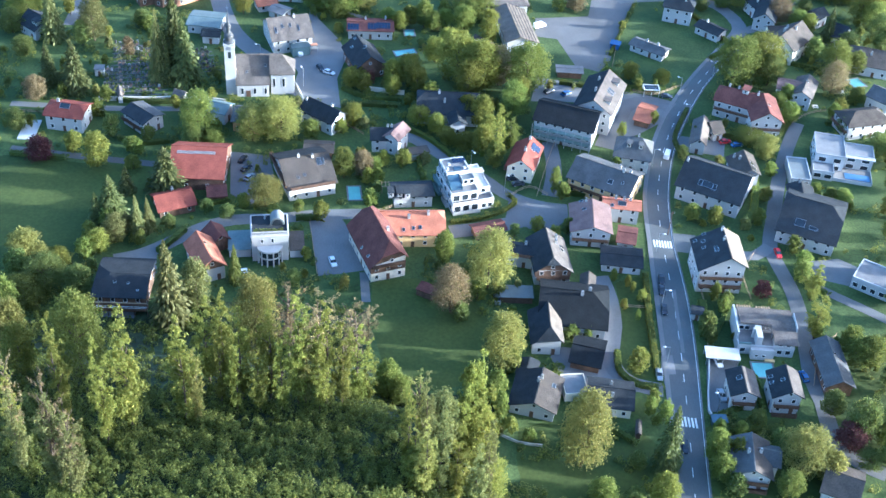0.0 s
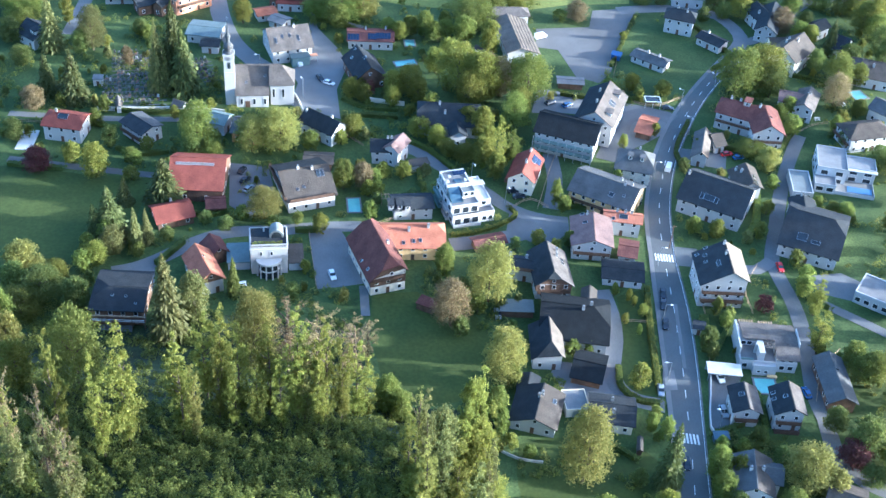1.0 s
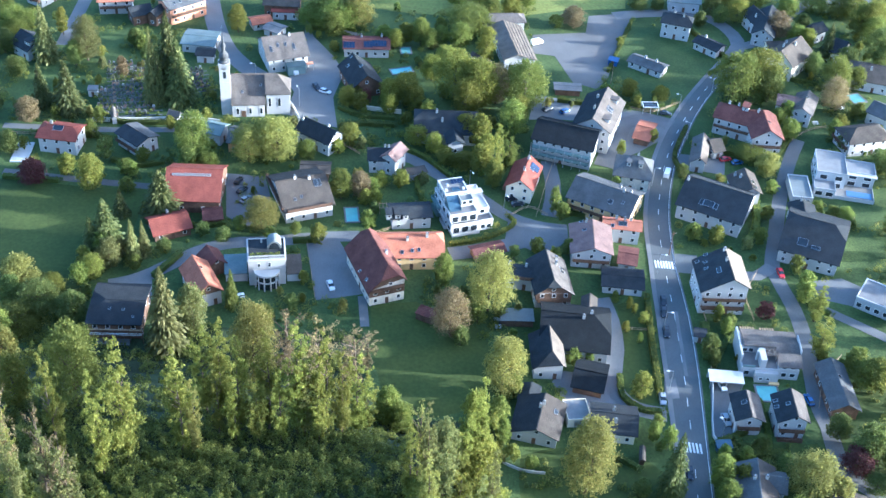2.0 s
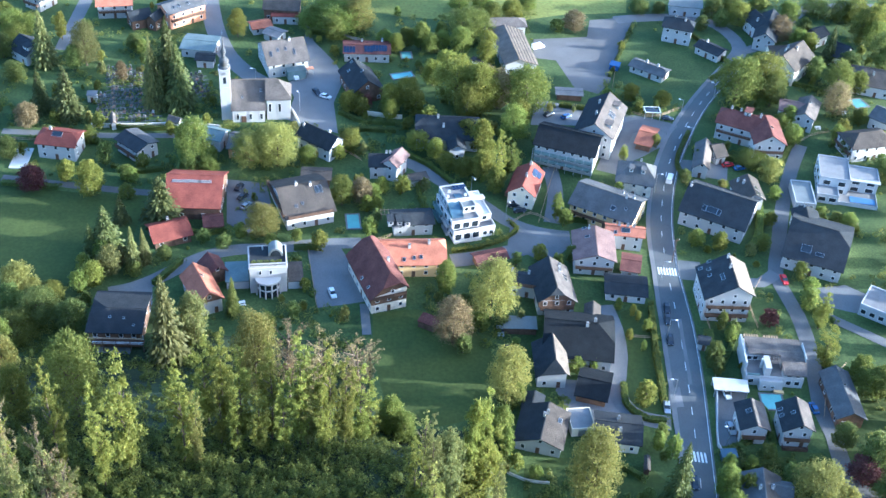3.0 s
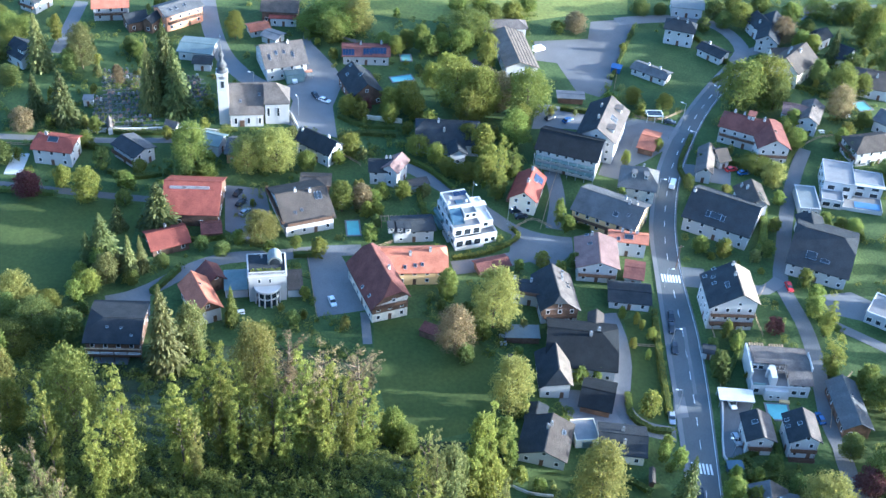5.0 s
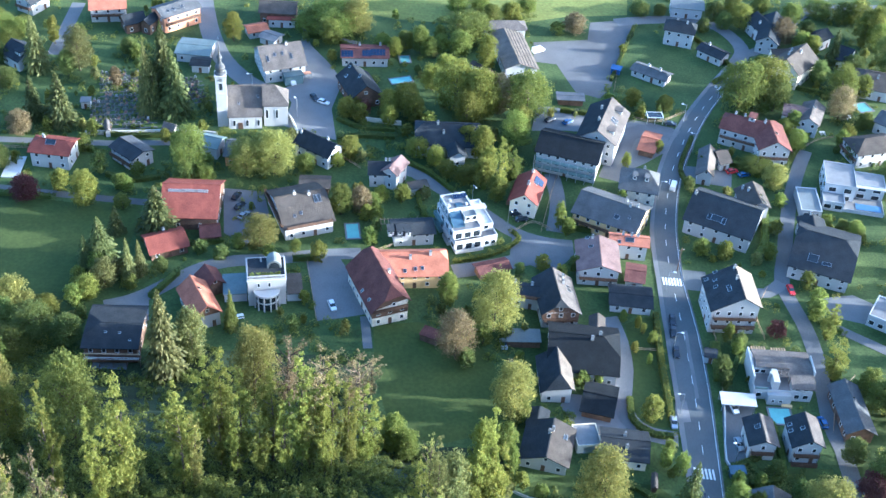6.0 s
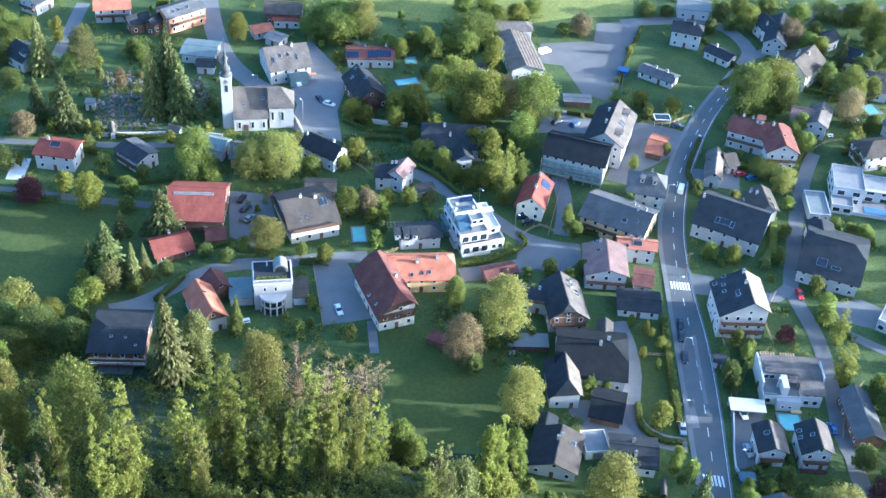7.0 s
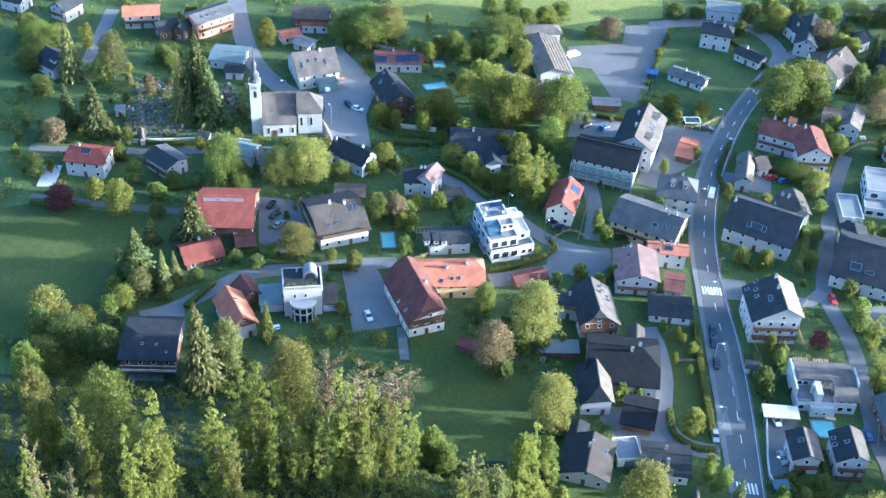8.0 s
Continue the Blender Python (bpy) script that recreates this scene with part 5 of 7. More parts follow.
for k in range(1, 12, 2):
    px, py = arc[k]
    bm = bmesh.new()
    bmesh.ops.create_cone(bm, cap_ends=True, segments=10, radius1=0.24, radius2=0.2, depth=5.8, matrix=pose(px, py, 2.0))
    part("column", bm, WALL["white"], villa)
for k in range(34):
    bm = boxes((-0.07, -0.07, 9.05, 0.07, 0.07, 9.9))
    part("baluster", bm, WALL["white"], villa, m=pose(0.2 + k * 0.295, 0.15, 0.25))
part("terrace_rail", boxes((0, 0, 10.1, 10.2, 0.3, 10.3)), WALL["white"], villa)
vault = bmesh.new()
n = 10
ra = [vault.verts.new((7.4 + 2.0 * math.cos(math.pi * k / n), 4.6, 9.1 + 2.5 * math.sin(math.pi * k / n))) for k in range(n + 1)]
rb = [vault.verts.new((7.4 + 2.0 * math.cos(math.pi * k / n), 8.6, 9.1 + 2.5 * math.sin(math.pi * k / n))) for k in range(n + 1)]
for k in range(n):
    vault.faces.new((ra[k], ra[k + 1], rb[k + 1], rb[k]))
vault.faces.new(ra)
vault.faces.new(rb[::-1])
bmesh.ops.recalc_face_normals(vault, faces=vault.faces)
part("stair_vault", vault, ROOF["metal"], villa, "grey curved roof over the stair")
arch = [(7.4 + 1.5 * math.cos(math.pi * k / 10), 9.1 + 2.0 * math.sin(math.pi * k / 10)) for k in range(11)]
pane = prism(arch, 0, 0.06)
part("arched_pane", pane, GLASS, villa, m=pose(0, 4.6, 0, 90))
part("chimney", boxes((3.6, 7.6, 9.0, 4.1, 8.1, 10.4)), WALL["white"], villa)
for k in range(5):
    part("planter", boxes((0.7 + k * 1.7, 0.6, 9.05, 2.0 + k * 1.7, 1.1, 9.6)), STONE, villa)
rg = np.random.default_rng(21)
for k in range(5):
    c = np.column_stack([rg.uniform(0.6, 2.1, 90) + k * 1.7, rg.uniform(0.5, 1.3, 90), rg.uniform(9.6, 10.7, 90)])
    plant = leaf_mesh("potted_plant", *leaves_at(rg, c, np.tile((0.0, 0.0, 0.6), (90, 1)), 0.22, 0.7))
    plant.materials[0] = LEAF["mid"]
    piece("potted_plant", plant, villa)
part("annex", boxes((-6.5, 2.0, -2, -0.35, 9.0, 3.0)), WALL["grey"], villa)
part("annex_roof", slab([[(-6.8, 1.7, 3.0), (-0.35, 1.7, 3.0), (-0.35, 9.2, 4.2), (-6.8, 9.2, 4.2)]], 0.2), ROOF["teal"], villa, "grey-green sheet roof")
part("annex", boxes((10.55, 1.0, -1, 14.6, 8.5, 2.8)), WALL["grey"], villa)
part("annex_roof", slab([[(10.55, 0.7, 2.8), (14.9, 0.7, 2.8), (14.9, 8.8, 3.4), (10.55, 8.8, 3.4)]], 0.2), ROOF["brown"], villa)

terrace = stand("villa", 93.2, 235.4, -2, "white modern villa with a broad brown roof and roof terrace", "villa")
part("wall", boxes((0, 0, -1.5, 15.4, 13.0, 3.3)), WALL["white"], terrace)
part("wall", boxes((9.8, 0.3, 3.3, 15.2, 6.2, 4.9), (0.3, 6.2, 3.3, 15.2, 12.8, 4.9)), WALL["white"], terrace)
part("roof", slab([[(9.6, -0.5, 4.75), (16.0, -0.5, 4.75), (16.0, 7.2, 6.3), (9.6, 7.2, 6.3)]], 0.22), ROOF["shingle"], terrace)
part("roof", slab([[(1.0, 5.8, 6.05), (9.58, 5.8, 6.05), (9.58, 7.2, 6.32), (1.0, 7.2, 6.32)], [(1.0, 7.2, 6.32), (9.58, 7.2, 6.32), (9.58, 13.6, 5.0), (1.0, 13.6, 5.0)]], 0.22), ROOF["shingle"], terrace)
part("roof", slab([[(9.6, 7.21, 6.3), (16.0, 7.21, 6.3), (16.0, 13.6, 5.0), (9.6, 13.6, 5.0)]], 0.22), ROOF["shingle"], terrace)
part("terrace_deck", boxes((0.4, 0.3, 3.3, 9.6, 6.1, 3.36)), ROOF["gravel"], terrace, "dark roof terrace floor")
part("gable_wall", boxes((-0.25, 2.0, 3.3, 0.25, 13.2, 6.0)), WALL["white"], terrace)
part("gable_wall", boxes((15.9, 4.0, 4.6, 16.15, 10.4, 6.9)), WALL["white"], terrace)
part("stair_tower", boxes((4.7, 0.2, 3.3, 6.3, 5.0, 6.2)), WALL["white"], terrace)
part("chimney", boxes((4.0, 3.0, 3.3, 4.6, 3.6, 6.6)), WALL["white"], terrace)
for a in (1.6, 3.2, 7.4, 8.8):
    put_window(terrace, pose(a, 6.2, 3.4), 1.4, 1.4)
for k in range(9):
    part("pergola_beam", boxes((6.4 + k * 0.42, 2.6, 5.7, 6.6 + k * 0.42, 5.9, 5.85)), ROOF["shingle"], terrace)
for a in (6.45, 9.5):
    part("pergola_post", boxes((a, 2.7, 3.3, a + 0.14, 2.84, 5.7)), WOOD, terrace)
for a in (1.5, 11.5, 13.8):
    put_window(terrace, pose(a, 0, 0.8), 1.5, 1.5)
for a in (11.4, 13.6):
    put_window(terrace, pose(a, 0.3, 3.4), 1.4, 1.1)
part("porch", boxes((3.6, -2.0, -1.0, 9.7, 0, 2.6)), WALL["white"], terrace)
part("parapet", boxes((3.6, -2.0, 2.6, 9.7, -1.85, 3.5)), WALL["white"], terrace)
part("parapet", boxes((0.3, 0.05, 3.36, 3.6, 0.2, 4.1)), TEAL_GLASS, terrace)
for a in (5.0, 7.0):
    put_window(terrace, pose(a, -2.0, 1.0), 1.0, 0.9)
for a in (3.0, 8.5):
    slat_house = stand("pergola", *(terrace.matrix_basis @ Vector((a + 1, 15.9, 0)))[:2], 0, "slatted timber pergola beside the villa", "pergola", group="garden pergolas")
    for k in range(6):
        part("slat", boxes((-1.9 + k * 0.7, -1.6, 2.4, -1.5 + k * 0.7, 1.6, 2.5)), PALEWOOD, slat_house)
    for px, py in ((-1.9, -1.5), (1.8, -1.5), (-1.9, 1.4), (1.8, 1.4)):
        part("post", boxes((px, py, -0.6, px + 0.12, py + 0.12, 2.4)), PALEWOOD, slat_house)

flats = stand("villa", 134.3, 322.0, -10, "white flat-roofed modern villa with a pool terrace", "villa")
block(flats, -1.0, 4.5, 8.6, 17.5, -1.5, 6.2, windows=("-y", "-x", "+x"), wall="grey", roof="concrete", rim=0.12, every=3.6, wide=2.4, high=1.8)
block(flats, 8.6, 7.0, 18.0, 14.5, -1.5, 5.8, windows=("-y", "+x"), wall="grey", roof="concrete", rim=0.12, every=3.4, wide=2.6, high=1.9)
block(flats, -1.5, -1.0, 5.2, 4.5, -1.5, 3.2, windows=("-y",), wall="grey", roof="concrete", rim=0.12, every=3.0, wide=2.4, high=1.7)
block(flats, 5.2, -0.5, 18.0, 7.0, -1.5, 0.8, wall="grey", roof="concrete", rim=0.1)
TAKEN.append((145.0, 322.0, 8.0))
part("pool_cover", boxes((9.4, 0.6, 0.7, 17.4, 3.8, 0.95)), POOL_COVER, flats, "pale blue cover over the terrace pool")
part("canopy", boxes((7.6, 5.4, 5.7, 18.3, 7.0, 5.95)), WALL["white"], flats)
flats_shed = stand("garage", 124.4, 315.8, -4, "grey flat-roofed garage by the lane", "garage")
block(flats_shed, 0, 0, 6.5, 12.5, -1.5, 3.0, wall="grey", roof="metal", windows=("-y",))
works = stand("workshop", 132.1, 266.7, -32, "grey flat-roofed workshop with a pale metal roof", "workshop")
block(works, 0, 0, 13, 10, -1.5, 3.8, wall="grey", roof="gravel", windows=("-y", "-x"))
white_garage = stand("garage", 47.7, 217.0, 8, "white flat-roofed garage between two houses", "garage")
block(white_garage, -3.0, -3.4, 3.0, 3.6, -1.5, 2.6, wall="cream", rim=0.12, roof="concrete", windows=())
part("garage_door", boxes((-1.3, -3.48, 0, 1.3, -3.4, 2.2)), METAL, white_garage)

carport = stand("carport", 88.5, 231.9, -3, "white flat-roofed carport on thin posts", "carport")
part("roof", boxes((-4.6, -2.3, 2.7, 4.6, 2.3, 2.95)), ROOF["white"], carport)
for px in (-4.3, 0, 4.2):
    for py in (-2.1, 2.0):
        part("post", boxes((px, py, -0.8, px + 0.14, py + 0.14, 2.7)), METAL, carport)
part("back_wall", boxes((-4.5, 2.14, -0.8, 4.5, 2.25, 2.7)), WALL["white"], carport)


def pool(x, y, rot, a, b, label="turquoise garden swimming pool with a pale stone edge"):
    p = stand("swimming_pool", x, y, rot, label, "pool", 0.1)
    TAKEN.append((x, y, max(a, b) / 2 + 1.0))
    part("water", boxes((-a / 2, -b / 2, -0.8, a / 2, b / 2, 0.06)), POOL, p)
    t = 0.5
    part("edge", boxes((-a / 2 - t, -b / 2 - t, -0.8, a / 2 + t, -b / 2, 0.14), (-a / 2 - t, b / 2, -0.8, a / 2 + t, b / 2 + t, 0.14),
                       (-a / 2 - t, -b / 2, -0.8, -a / 2, b / 2, 0.14), (a / 2, -b / 2, -0.8, a / 2 + t, b / 2, 0.14)), PAVING, p)


pool(99.6, 229.2, 0, 5.4, 5.4)
pool(-14.9, 296.6, 8, 3.6, 6.8)
pool(-3.0, 384.4, 20, 7.5, 3.4)
pool(-2.0, 399.2, 8, 3.4, 4.4)
pool(163.4, 384.7, 20, 5.0, 5.4, "small blue garden pool on a lawn")
deck = stand("terrace", -120.6, 319.3, 2, "white paved garden terrace beside the villa", "terrace")
part("slab", boxes((-2.6, -5.5, -0.8, 2.6, 5.5, 0.35)), ROOF["white"], deck)


# ---------- cars, lamps, markings ----------
PAINT = dict(white=mat("white_car_paint", (0.75, 0.75, 0.74), 0.25, 0.02, 1, 5, 0, spec=0.6), dark=mat("dark_car_paint", (0.03, 0.032, 0.04), 0.25, 0.1, 1, 5, 0, spec=0.6),
             red=mat("red_car_paint", (0.45, 0.03, 0.03), 0.25, 0.1, 1, 5, 0, spec=0.6), silver=mat("silver_car_paint", (0.45, 0.47, 0.5), 0.3, 0.05, 1, 5, 0, metal=0.4, spec=0.6),
             blue=mat("blue_car_paint", (0.05, 0.10, 0.25), 0.25, 0.1, 1, 5, 0, spec=0.6))


def loft(rows):
    """A bevelled body from rings of x, half width, low, high."""
    bm = bmesh.new()
    rings = []
    for x, w, lo, hi in rows:
        rings.append([bm.verts.new(p) for p in ((x, -w, lo), (x, -w, (lo + hi) / 2), (x, -w * 0.86, hi), (x, w * 0.86, hi), (x, w, (lo + hi) / 2), (x, w, lo))])
    for a, b in zip(rings, rings[1:]):
        for k in range(6):
            bm.faces.new((a[k], a[(k + 1) % 6], b[(k + 1) % 6], b[k]))
    bm.faces.new(rings[0][::-1])
    bm.faces.new(rings[-1])
    bmesh.ops.recalc_face_normals(bm, faces=bm.faces)
    return bm


def wheel_mesh():
    bm = bmesh.new()
    bmesh.ops.create_cone(bm, cap_ends=True, segments=14, radius1=0.32, radius2=0.32, depth=0.22, matrix=pose(0, 0, 0, 90))
    return bm


def rim_mesh():
    bm = bmesh.new()
    bmesh.ops.create_cone(bm, cap_ends=True, segments=10, radius1=0.19, radius2=0.19, depth=0.24, matrix=pose(0, 0, 0, 90))
    return bm


def car(x, y, rot, paint="white", van=False, up=0.06):
    word = "van" if van else "car"
    c = stand(word, x, y, rot, paint + " " + word + (" on the road" if up < 0.06 else " parked on the paved ground"), word, up)
    if van:
        body = part("body", loft([(-2.5, 0.8, 0.35, 1.9), (-2.4, 0.95, 0.3, 2.05), (1.3, 0.95, 0.3, 2.05), (2.0, 0.92, 0.3, 1.25), (2.5, 0.8, 0.35, 1.0)]), PAINT[paint], c)
        part("windscreen", loft([(1.32, 0.86, 1.3, 1.9), (1.85, 0.8, 1.25, 1.36)]), GLASS, c)
        ax = 1.55
    else:
        body = part("body", loft([(-2.1, 0.72, 0.35, 0.8), (-2.0, 0.86, 0.28, 0.95), (1.1, 0.88, 0.28, 0.92), (1.9, 0.84, 0.28, 0.78), (2.15, 0.7, 0.32, 0.65)]), PAINT[paint], c)
        part("cabin_glass", loft([(-1.75, 0.70, 0.9, 1.0), (-1.35, 0.72, 0.88, 1.38), (0.25, 0.72, 0.88, 1.40), (1.0, 0.72, 0.86, 0.95)]), GLASS, c)
        part("car_roof", loft([(-1.30, 0.66, 1.38, 1.46), (0.2, 0.66, 1.40, 1.48)]), PAINT[paint], c)
        ax = 1.3
    for wx in (-ax, ax):
        for wy in (-0.8, 0.8):
            wh = piece("wheel", shared(("wheel",), wheel_mesh, RUBBER), c, m=pose(wx, wy, 0.32))
            piece("rim", shared(("rim",), rim_mesh, METAL), wh)
    nose = 2.12 if not van else 2.45
    for wy in (-0.55, 0.55):
        part("headlight", boxes((nose - 0.1, wy - 0.13, 0.55, nose + 0.03, wy + 0.13, 0.68)), FRAME, c)
    return c


def street_lamp(x, y, rot):
    l = stand("street_lamp", x, y, rot, "slim grey street lamp with a white curved head", "street lamp")
    bm = bmesh.new()
    bmesh.ops.create_cone(bm, cap_ends=True, segments=8, radius1=0.1, radius2=0.06, depth=7.4, matrix=pose(0, 0, 3.4))
    part("pole", bm, METAL, l)
    part("arm", boxes((0, -0.05, 7.0, 1.5, 0.05, 7.1)), METAL, l)
    part("lamp_head", loft([(1.1, 0.15, 6.95, 7.15), (1.4, 0.22, 6.95, 7.2), (1.9, 0.15, 7.0, 7.12)]), FRAME, l)

car(-18.5, 262.5, -70, "white", van=False)
car(-78.3, 256.4, 12, "white", van=False)
car(76.4, 263.9, -94, "dark", van=False, up=0.055)
car(75.9, 259.1, -94, "dark", van=False, up=0.055)
car(75.5, 250.8, -94, "dark", van=False, up=0.055)
car(86.1, 328.3, 72, "white", van=True, up=0.055)
car(87.7, 231.0, -80, "white", van=False)
car(86.6, 218.4, -80, "silver", van=False)
car(113.5, 279.7, -85, "red", van=False)
car(71.0, 224.7, -92, "silver", van=False)
car(34.5, 309.4, 15, "dark", van=False)
car(36.0, 306.6, 15, "dark", van=False)
car(-29.0, 366.3, -25, "white", van=False)
car(-41.1, 378.5, -60, "white", van=True)
car(74.3, 308.9, 75, "dark", van=False)
car(74.4, 199.7, -92, "dark", van=False, up=0.055)
car(107.1, 338.8, 20, "red", van=False)
car(110.9, 337.3, 20, "blue", van=False)
car(47.4, 410.8, 30, "white", van=True)
car(48.6, 363.7, 40, "dark", van=False)
car(54.6, 362.9, 40, "blue", van=False)
car(58.5, 369.6, 40, "dark", van=False)
car(90.5, 365.6, -10, "dark", van=False)
car(110.1, 227.2, 100, "blue", van=False)
car(-32.3, 368.9, -60, "dark", van=False)
car(-51.1, 310.3, 70, "dark", van=False)
car(-49.4, 305.4, 60, "dark", van=False)
car(-47.7, 300.9, 60, "silver", van=False)
car(30.4, 242.7, -80, "dark", van=False)
car(28.5, 250.6, -85, "silver", van=False)
street_lamp(109.1, 380.4, 150)
street_lamp(95.9, 350.0, 160)
street_lamp(95.4, 367.6, 150)
street_lamp(76.4, 277.0, 0)
street_lamp(74.7, 251.6, 0)
street_lamp(31.6, 302.7, -60)
street_lamp(21.0, 314.0, -60)
street_lamp(80.2, 321.5, 0)
street_lamp(73.3, 228.5, 180)
street_lamp(84.6, 212.7, 180)
street_lamp(-53.7, 371.2, 180)
street_lamp(-37.0, 356.7, 120)


def zebra(x0, y0, x1, y1, n):
    """A pedestrian crossing of painted bars."""
    z = tagged(new("zebra_crossing"), "white painted zebra crossing on the main road", "crossing", kind="structure")
    for k in range(n):
        cx, cy = x0 + (x1 - x0) * (k + 0.5) / n, y0 + (y1 - y0) * (k + 0.5) / n
        bm = bmesh.new()
        vs = [bm.verts.new((cx + a, cy + b, ground_at(cx + a, cy + b) + 0.072)) for a, b in ((-0.25, -1.7), (0.25, -1.7), (0.25, 1.7), (-0.25, 1.7))]
        bm.faces.new(vs)
        part("bar", bm, MARK, z)


zebra(73.6, 208.8, 79.0, 208.3, 6)
zebra(76.0, 281.3, 81.8, 281.0, 7)
line = spline(MAIN, 1.0)
marks = tagged(new("lane_marking"), "white dashed line along the main road", "road marking", kind="structure")
for k in range(0, len(line) - 4, 8):
    if any(math.hypot(line[k][0] - a, line[k][1] - b) < 6 for a, b in ((73.6, 208.8), (76.0, 281.3))):
        continue
    p, q = line[k][:2], line[k + 3][:2]
    d = (q - p) / np.hypot(*(q - p))
    nr = np.array([-d[1], d[0]]) * 0.08
    bm = bmesh.new()
    bm.faces.new([bm.verts.new((*v, ground_at(*v) + 0.07)) for v in (p - nr, q - nr, q + nr, p + nr)])
    part("dash", bm, MARK, marks)
strip("edge_line", MAIN, MARK, 0.068, "white painted edge line of the main road", shift=lambda w: -(w / 2 - 0.25), width=0.12)


# ---------- churchyard ----------
PALE_STONE = mat("pale_marble", (0.46, 0.44, 0.41), 0.6, 0.15, 1.0, 6, 0.2, tint=0.2)
BLOOM = mat("grave_flowers", (0.20, 0.07, 0.06), 0.9, 0.4, 1.2, 5.0, 0.5, alt=(0.34, 0.24, 0.14))


def graves(x0, y0, x1, y1, rot, seed):
    """Rows of headstones, grey and pale, on kerbed and planted beds with gravel paths between."""
    rg = np.random.default_rng(seed)
    stones, marble, bed, bloom, kerb, path = (bmesh.new() for _ in range(6))
    c, s = math.cos(radians(rot)), math.sin(radians(rot))
    for j in range(int(y1 / 2.6)):
        u0, v0 = -0.8, j * 2.6 - 2.3
        pts = [(x0 + u * c - v * s, y0 + u * s + v * c) for u, v in ((u0, v0), (x1, v0), (x1, v0 + 0.7), (u0, v0 + 0.7))]
        path.faces.new([path.verts.new((a, b, ground_at(a, b) + 0.06)) for a, b in pts])
        for i in range(int(x1 / 1.5)):
            if rg.random() < 0.22:
                continue
            u, v = i * 1.5 + rg.normal() * 0.1, j * 2.6 + rg.normal() * 0.1
            x, y = x0 + u * c - v * s, y0 + u * s + v * c
            z, w, h = ground_at(x, y), 0.35 + 0.25 * rg.random(), 0.8 + 0.7 * rg.random()
            vs = box(marble if rg.random() < 0.1 else stones, x - w, y - 0.1, z - 0.2, x + w, y + 0.14, z + h)
            for vv in vs[4:]:
                vv.co.x = x + (vv.co.x - x) * 0.7
            box(bloom if rg.random() < 0.3 else bed, x - 0.48, y - 1.8, z - 0.2, x + 0.48, y - 0.1, z + 0.2)
            for a, b in ((-0.6, -0.48), (0.48, 0.6)):
                box(kerb, x + a, y - 1.9, z - 0.2, x + b, y - 0.1, z + 0.16)
            box(kerb, x - 0.6, y - 2.0, z - 0.2, x + 0.6, y - 1.88, z + 0.16)
    g = tagged(new("gravestones"), "rows of grey and pale headstones with planted beds in the churchyard", "gravestone", kind="stuff")
    for name, bm, m in (("headstones", stones, STONE), ("marble_headstones", marble, PALE_STONE), ("beds", bed, GARDEN), ("flowers", bloom, BLOOM), ("kerbs", kerb, STONE), ("gravel_paths", path, GRAVEL)):
        part(name, bm, m, g)["kind"] = "stuff"


graves(-103.5, 352.5, 21.2, 12.0, 11.5, 1)
graves(-102.5, 343.9, 20.9, 8.0, 11.2, 2)
graves(-102.7, 361.6, 17.9, 20.0, 12.7, 3)
graves(-73.3, 363.3, 6.5, 18.0, 23.2, 4)
strip("churchyard_wall", [(-103.3, 339.4, 0.5), (-89.0, 341.0, 0.5), (-72.8, 343.5, 0.5), (-61.6, 342.8, 0.5)], WALL["stone"], 1.5, "low rubble wall of the churchyard", deep=2.2)
strip("churchyard_wall", [(-42.1, 359.7, 0.5), (-39.6, 356.4, 0.5), (-37.6, 351.7, 0.5), (-36.0, 347.0, 0.5)], WALL["stone"], 1.3, "curved retaining wall below the church", deep=2.2)
strip("garden_wall", [(-15.9, 357.0, 0.5), (-6.3, 356.0, 0.5), (-2.1, 355.7, 0.5)], WALL["cream"], 1.6, "pale garden wall", deep=2.2)
strip("garden_wall", [(85.8, 234.6, 0.3), (84.1, 224.3, 0.3), (82.4, 212.6, 0.3), (85.0, 207.2, 0.3)], WALL["white"], 1.0, "white garden wall along the parking yard", deep=1.6)
strip("garden_wall", [(26.0, 201.5, 0.3), (32.7, 198.1, 0.3), (38.8, 197.4, 0.3)], WALL["stone"], 0.8, "low stone garden wall", deep=1.6)


# ---------- hedges ----------
hedge([(71.7, 265.4), (71.0, 253.1), (70.6, 244.1), (70.5, 235.6), (70.4, 226.9)], 1.5, 2.0, "fresh")
hedge([(60.5, 232.7), (60.6, 225.0), (64.9, 220.5), (70.1, 219.8)], 1.6, 1.4, "mid")
hedge([(15.0, 284.7), (21.7, 286.6), (29.3, 290.8), (34.7, 296.6), (33.1, 300.0)], 1.2, 1.2, "fresh")
hedge([(52.6, 370.0), (64.4, 368.4)], 1.6, 1.6, "mid")
hedge([(-89.1, 251.8), (-85.3, 254.9)], 1.5, 1.5, "yellow")
hedge([(130.0, 352.7), (134.2, 358.4), (139.8, 365.4)], 1.5, 1.6, "mid")
hedge([(106.9, 343.4), (116.7, 339.5), (119.8, 331.8)], 2.2, 2, "mid")
hedge([(113.8, 320.3), (110.3, 302.3), (105.8, 293.0)], 2.2, 2, "mid")
hedge([(3.7, 322.0), (4.7, 311.7), (6.2, 306.0)], 1.2, 1.6, "fresh")
hedge([(-68.3, 262.1), (-66.5, 265.1), (-62.4, 273.0)], 1.6, 1.8, "dark")
hedge([(89.3, 281.4), (88.9, 264.0)], 1.5, 1.2, "dark")
hedge([(86.5, 254.4), (85.3, 240.9)], 2.5, 2.2, "dark")
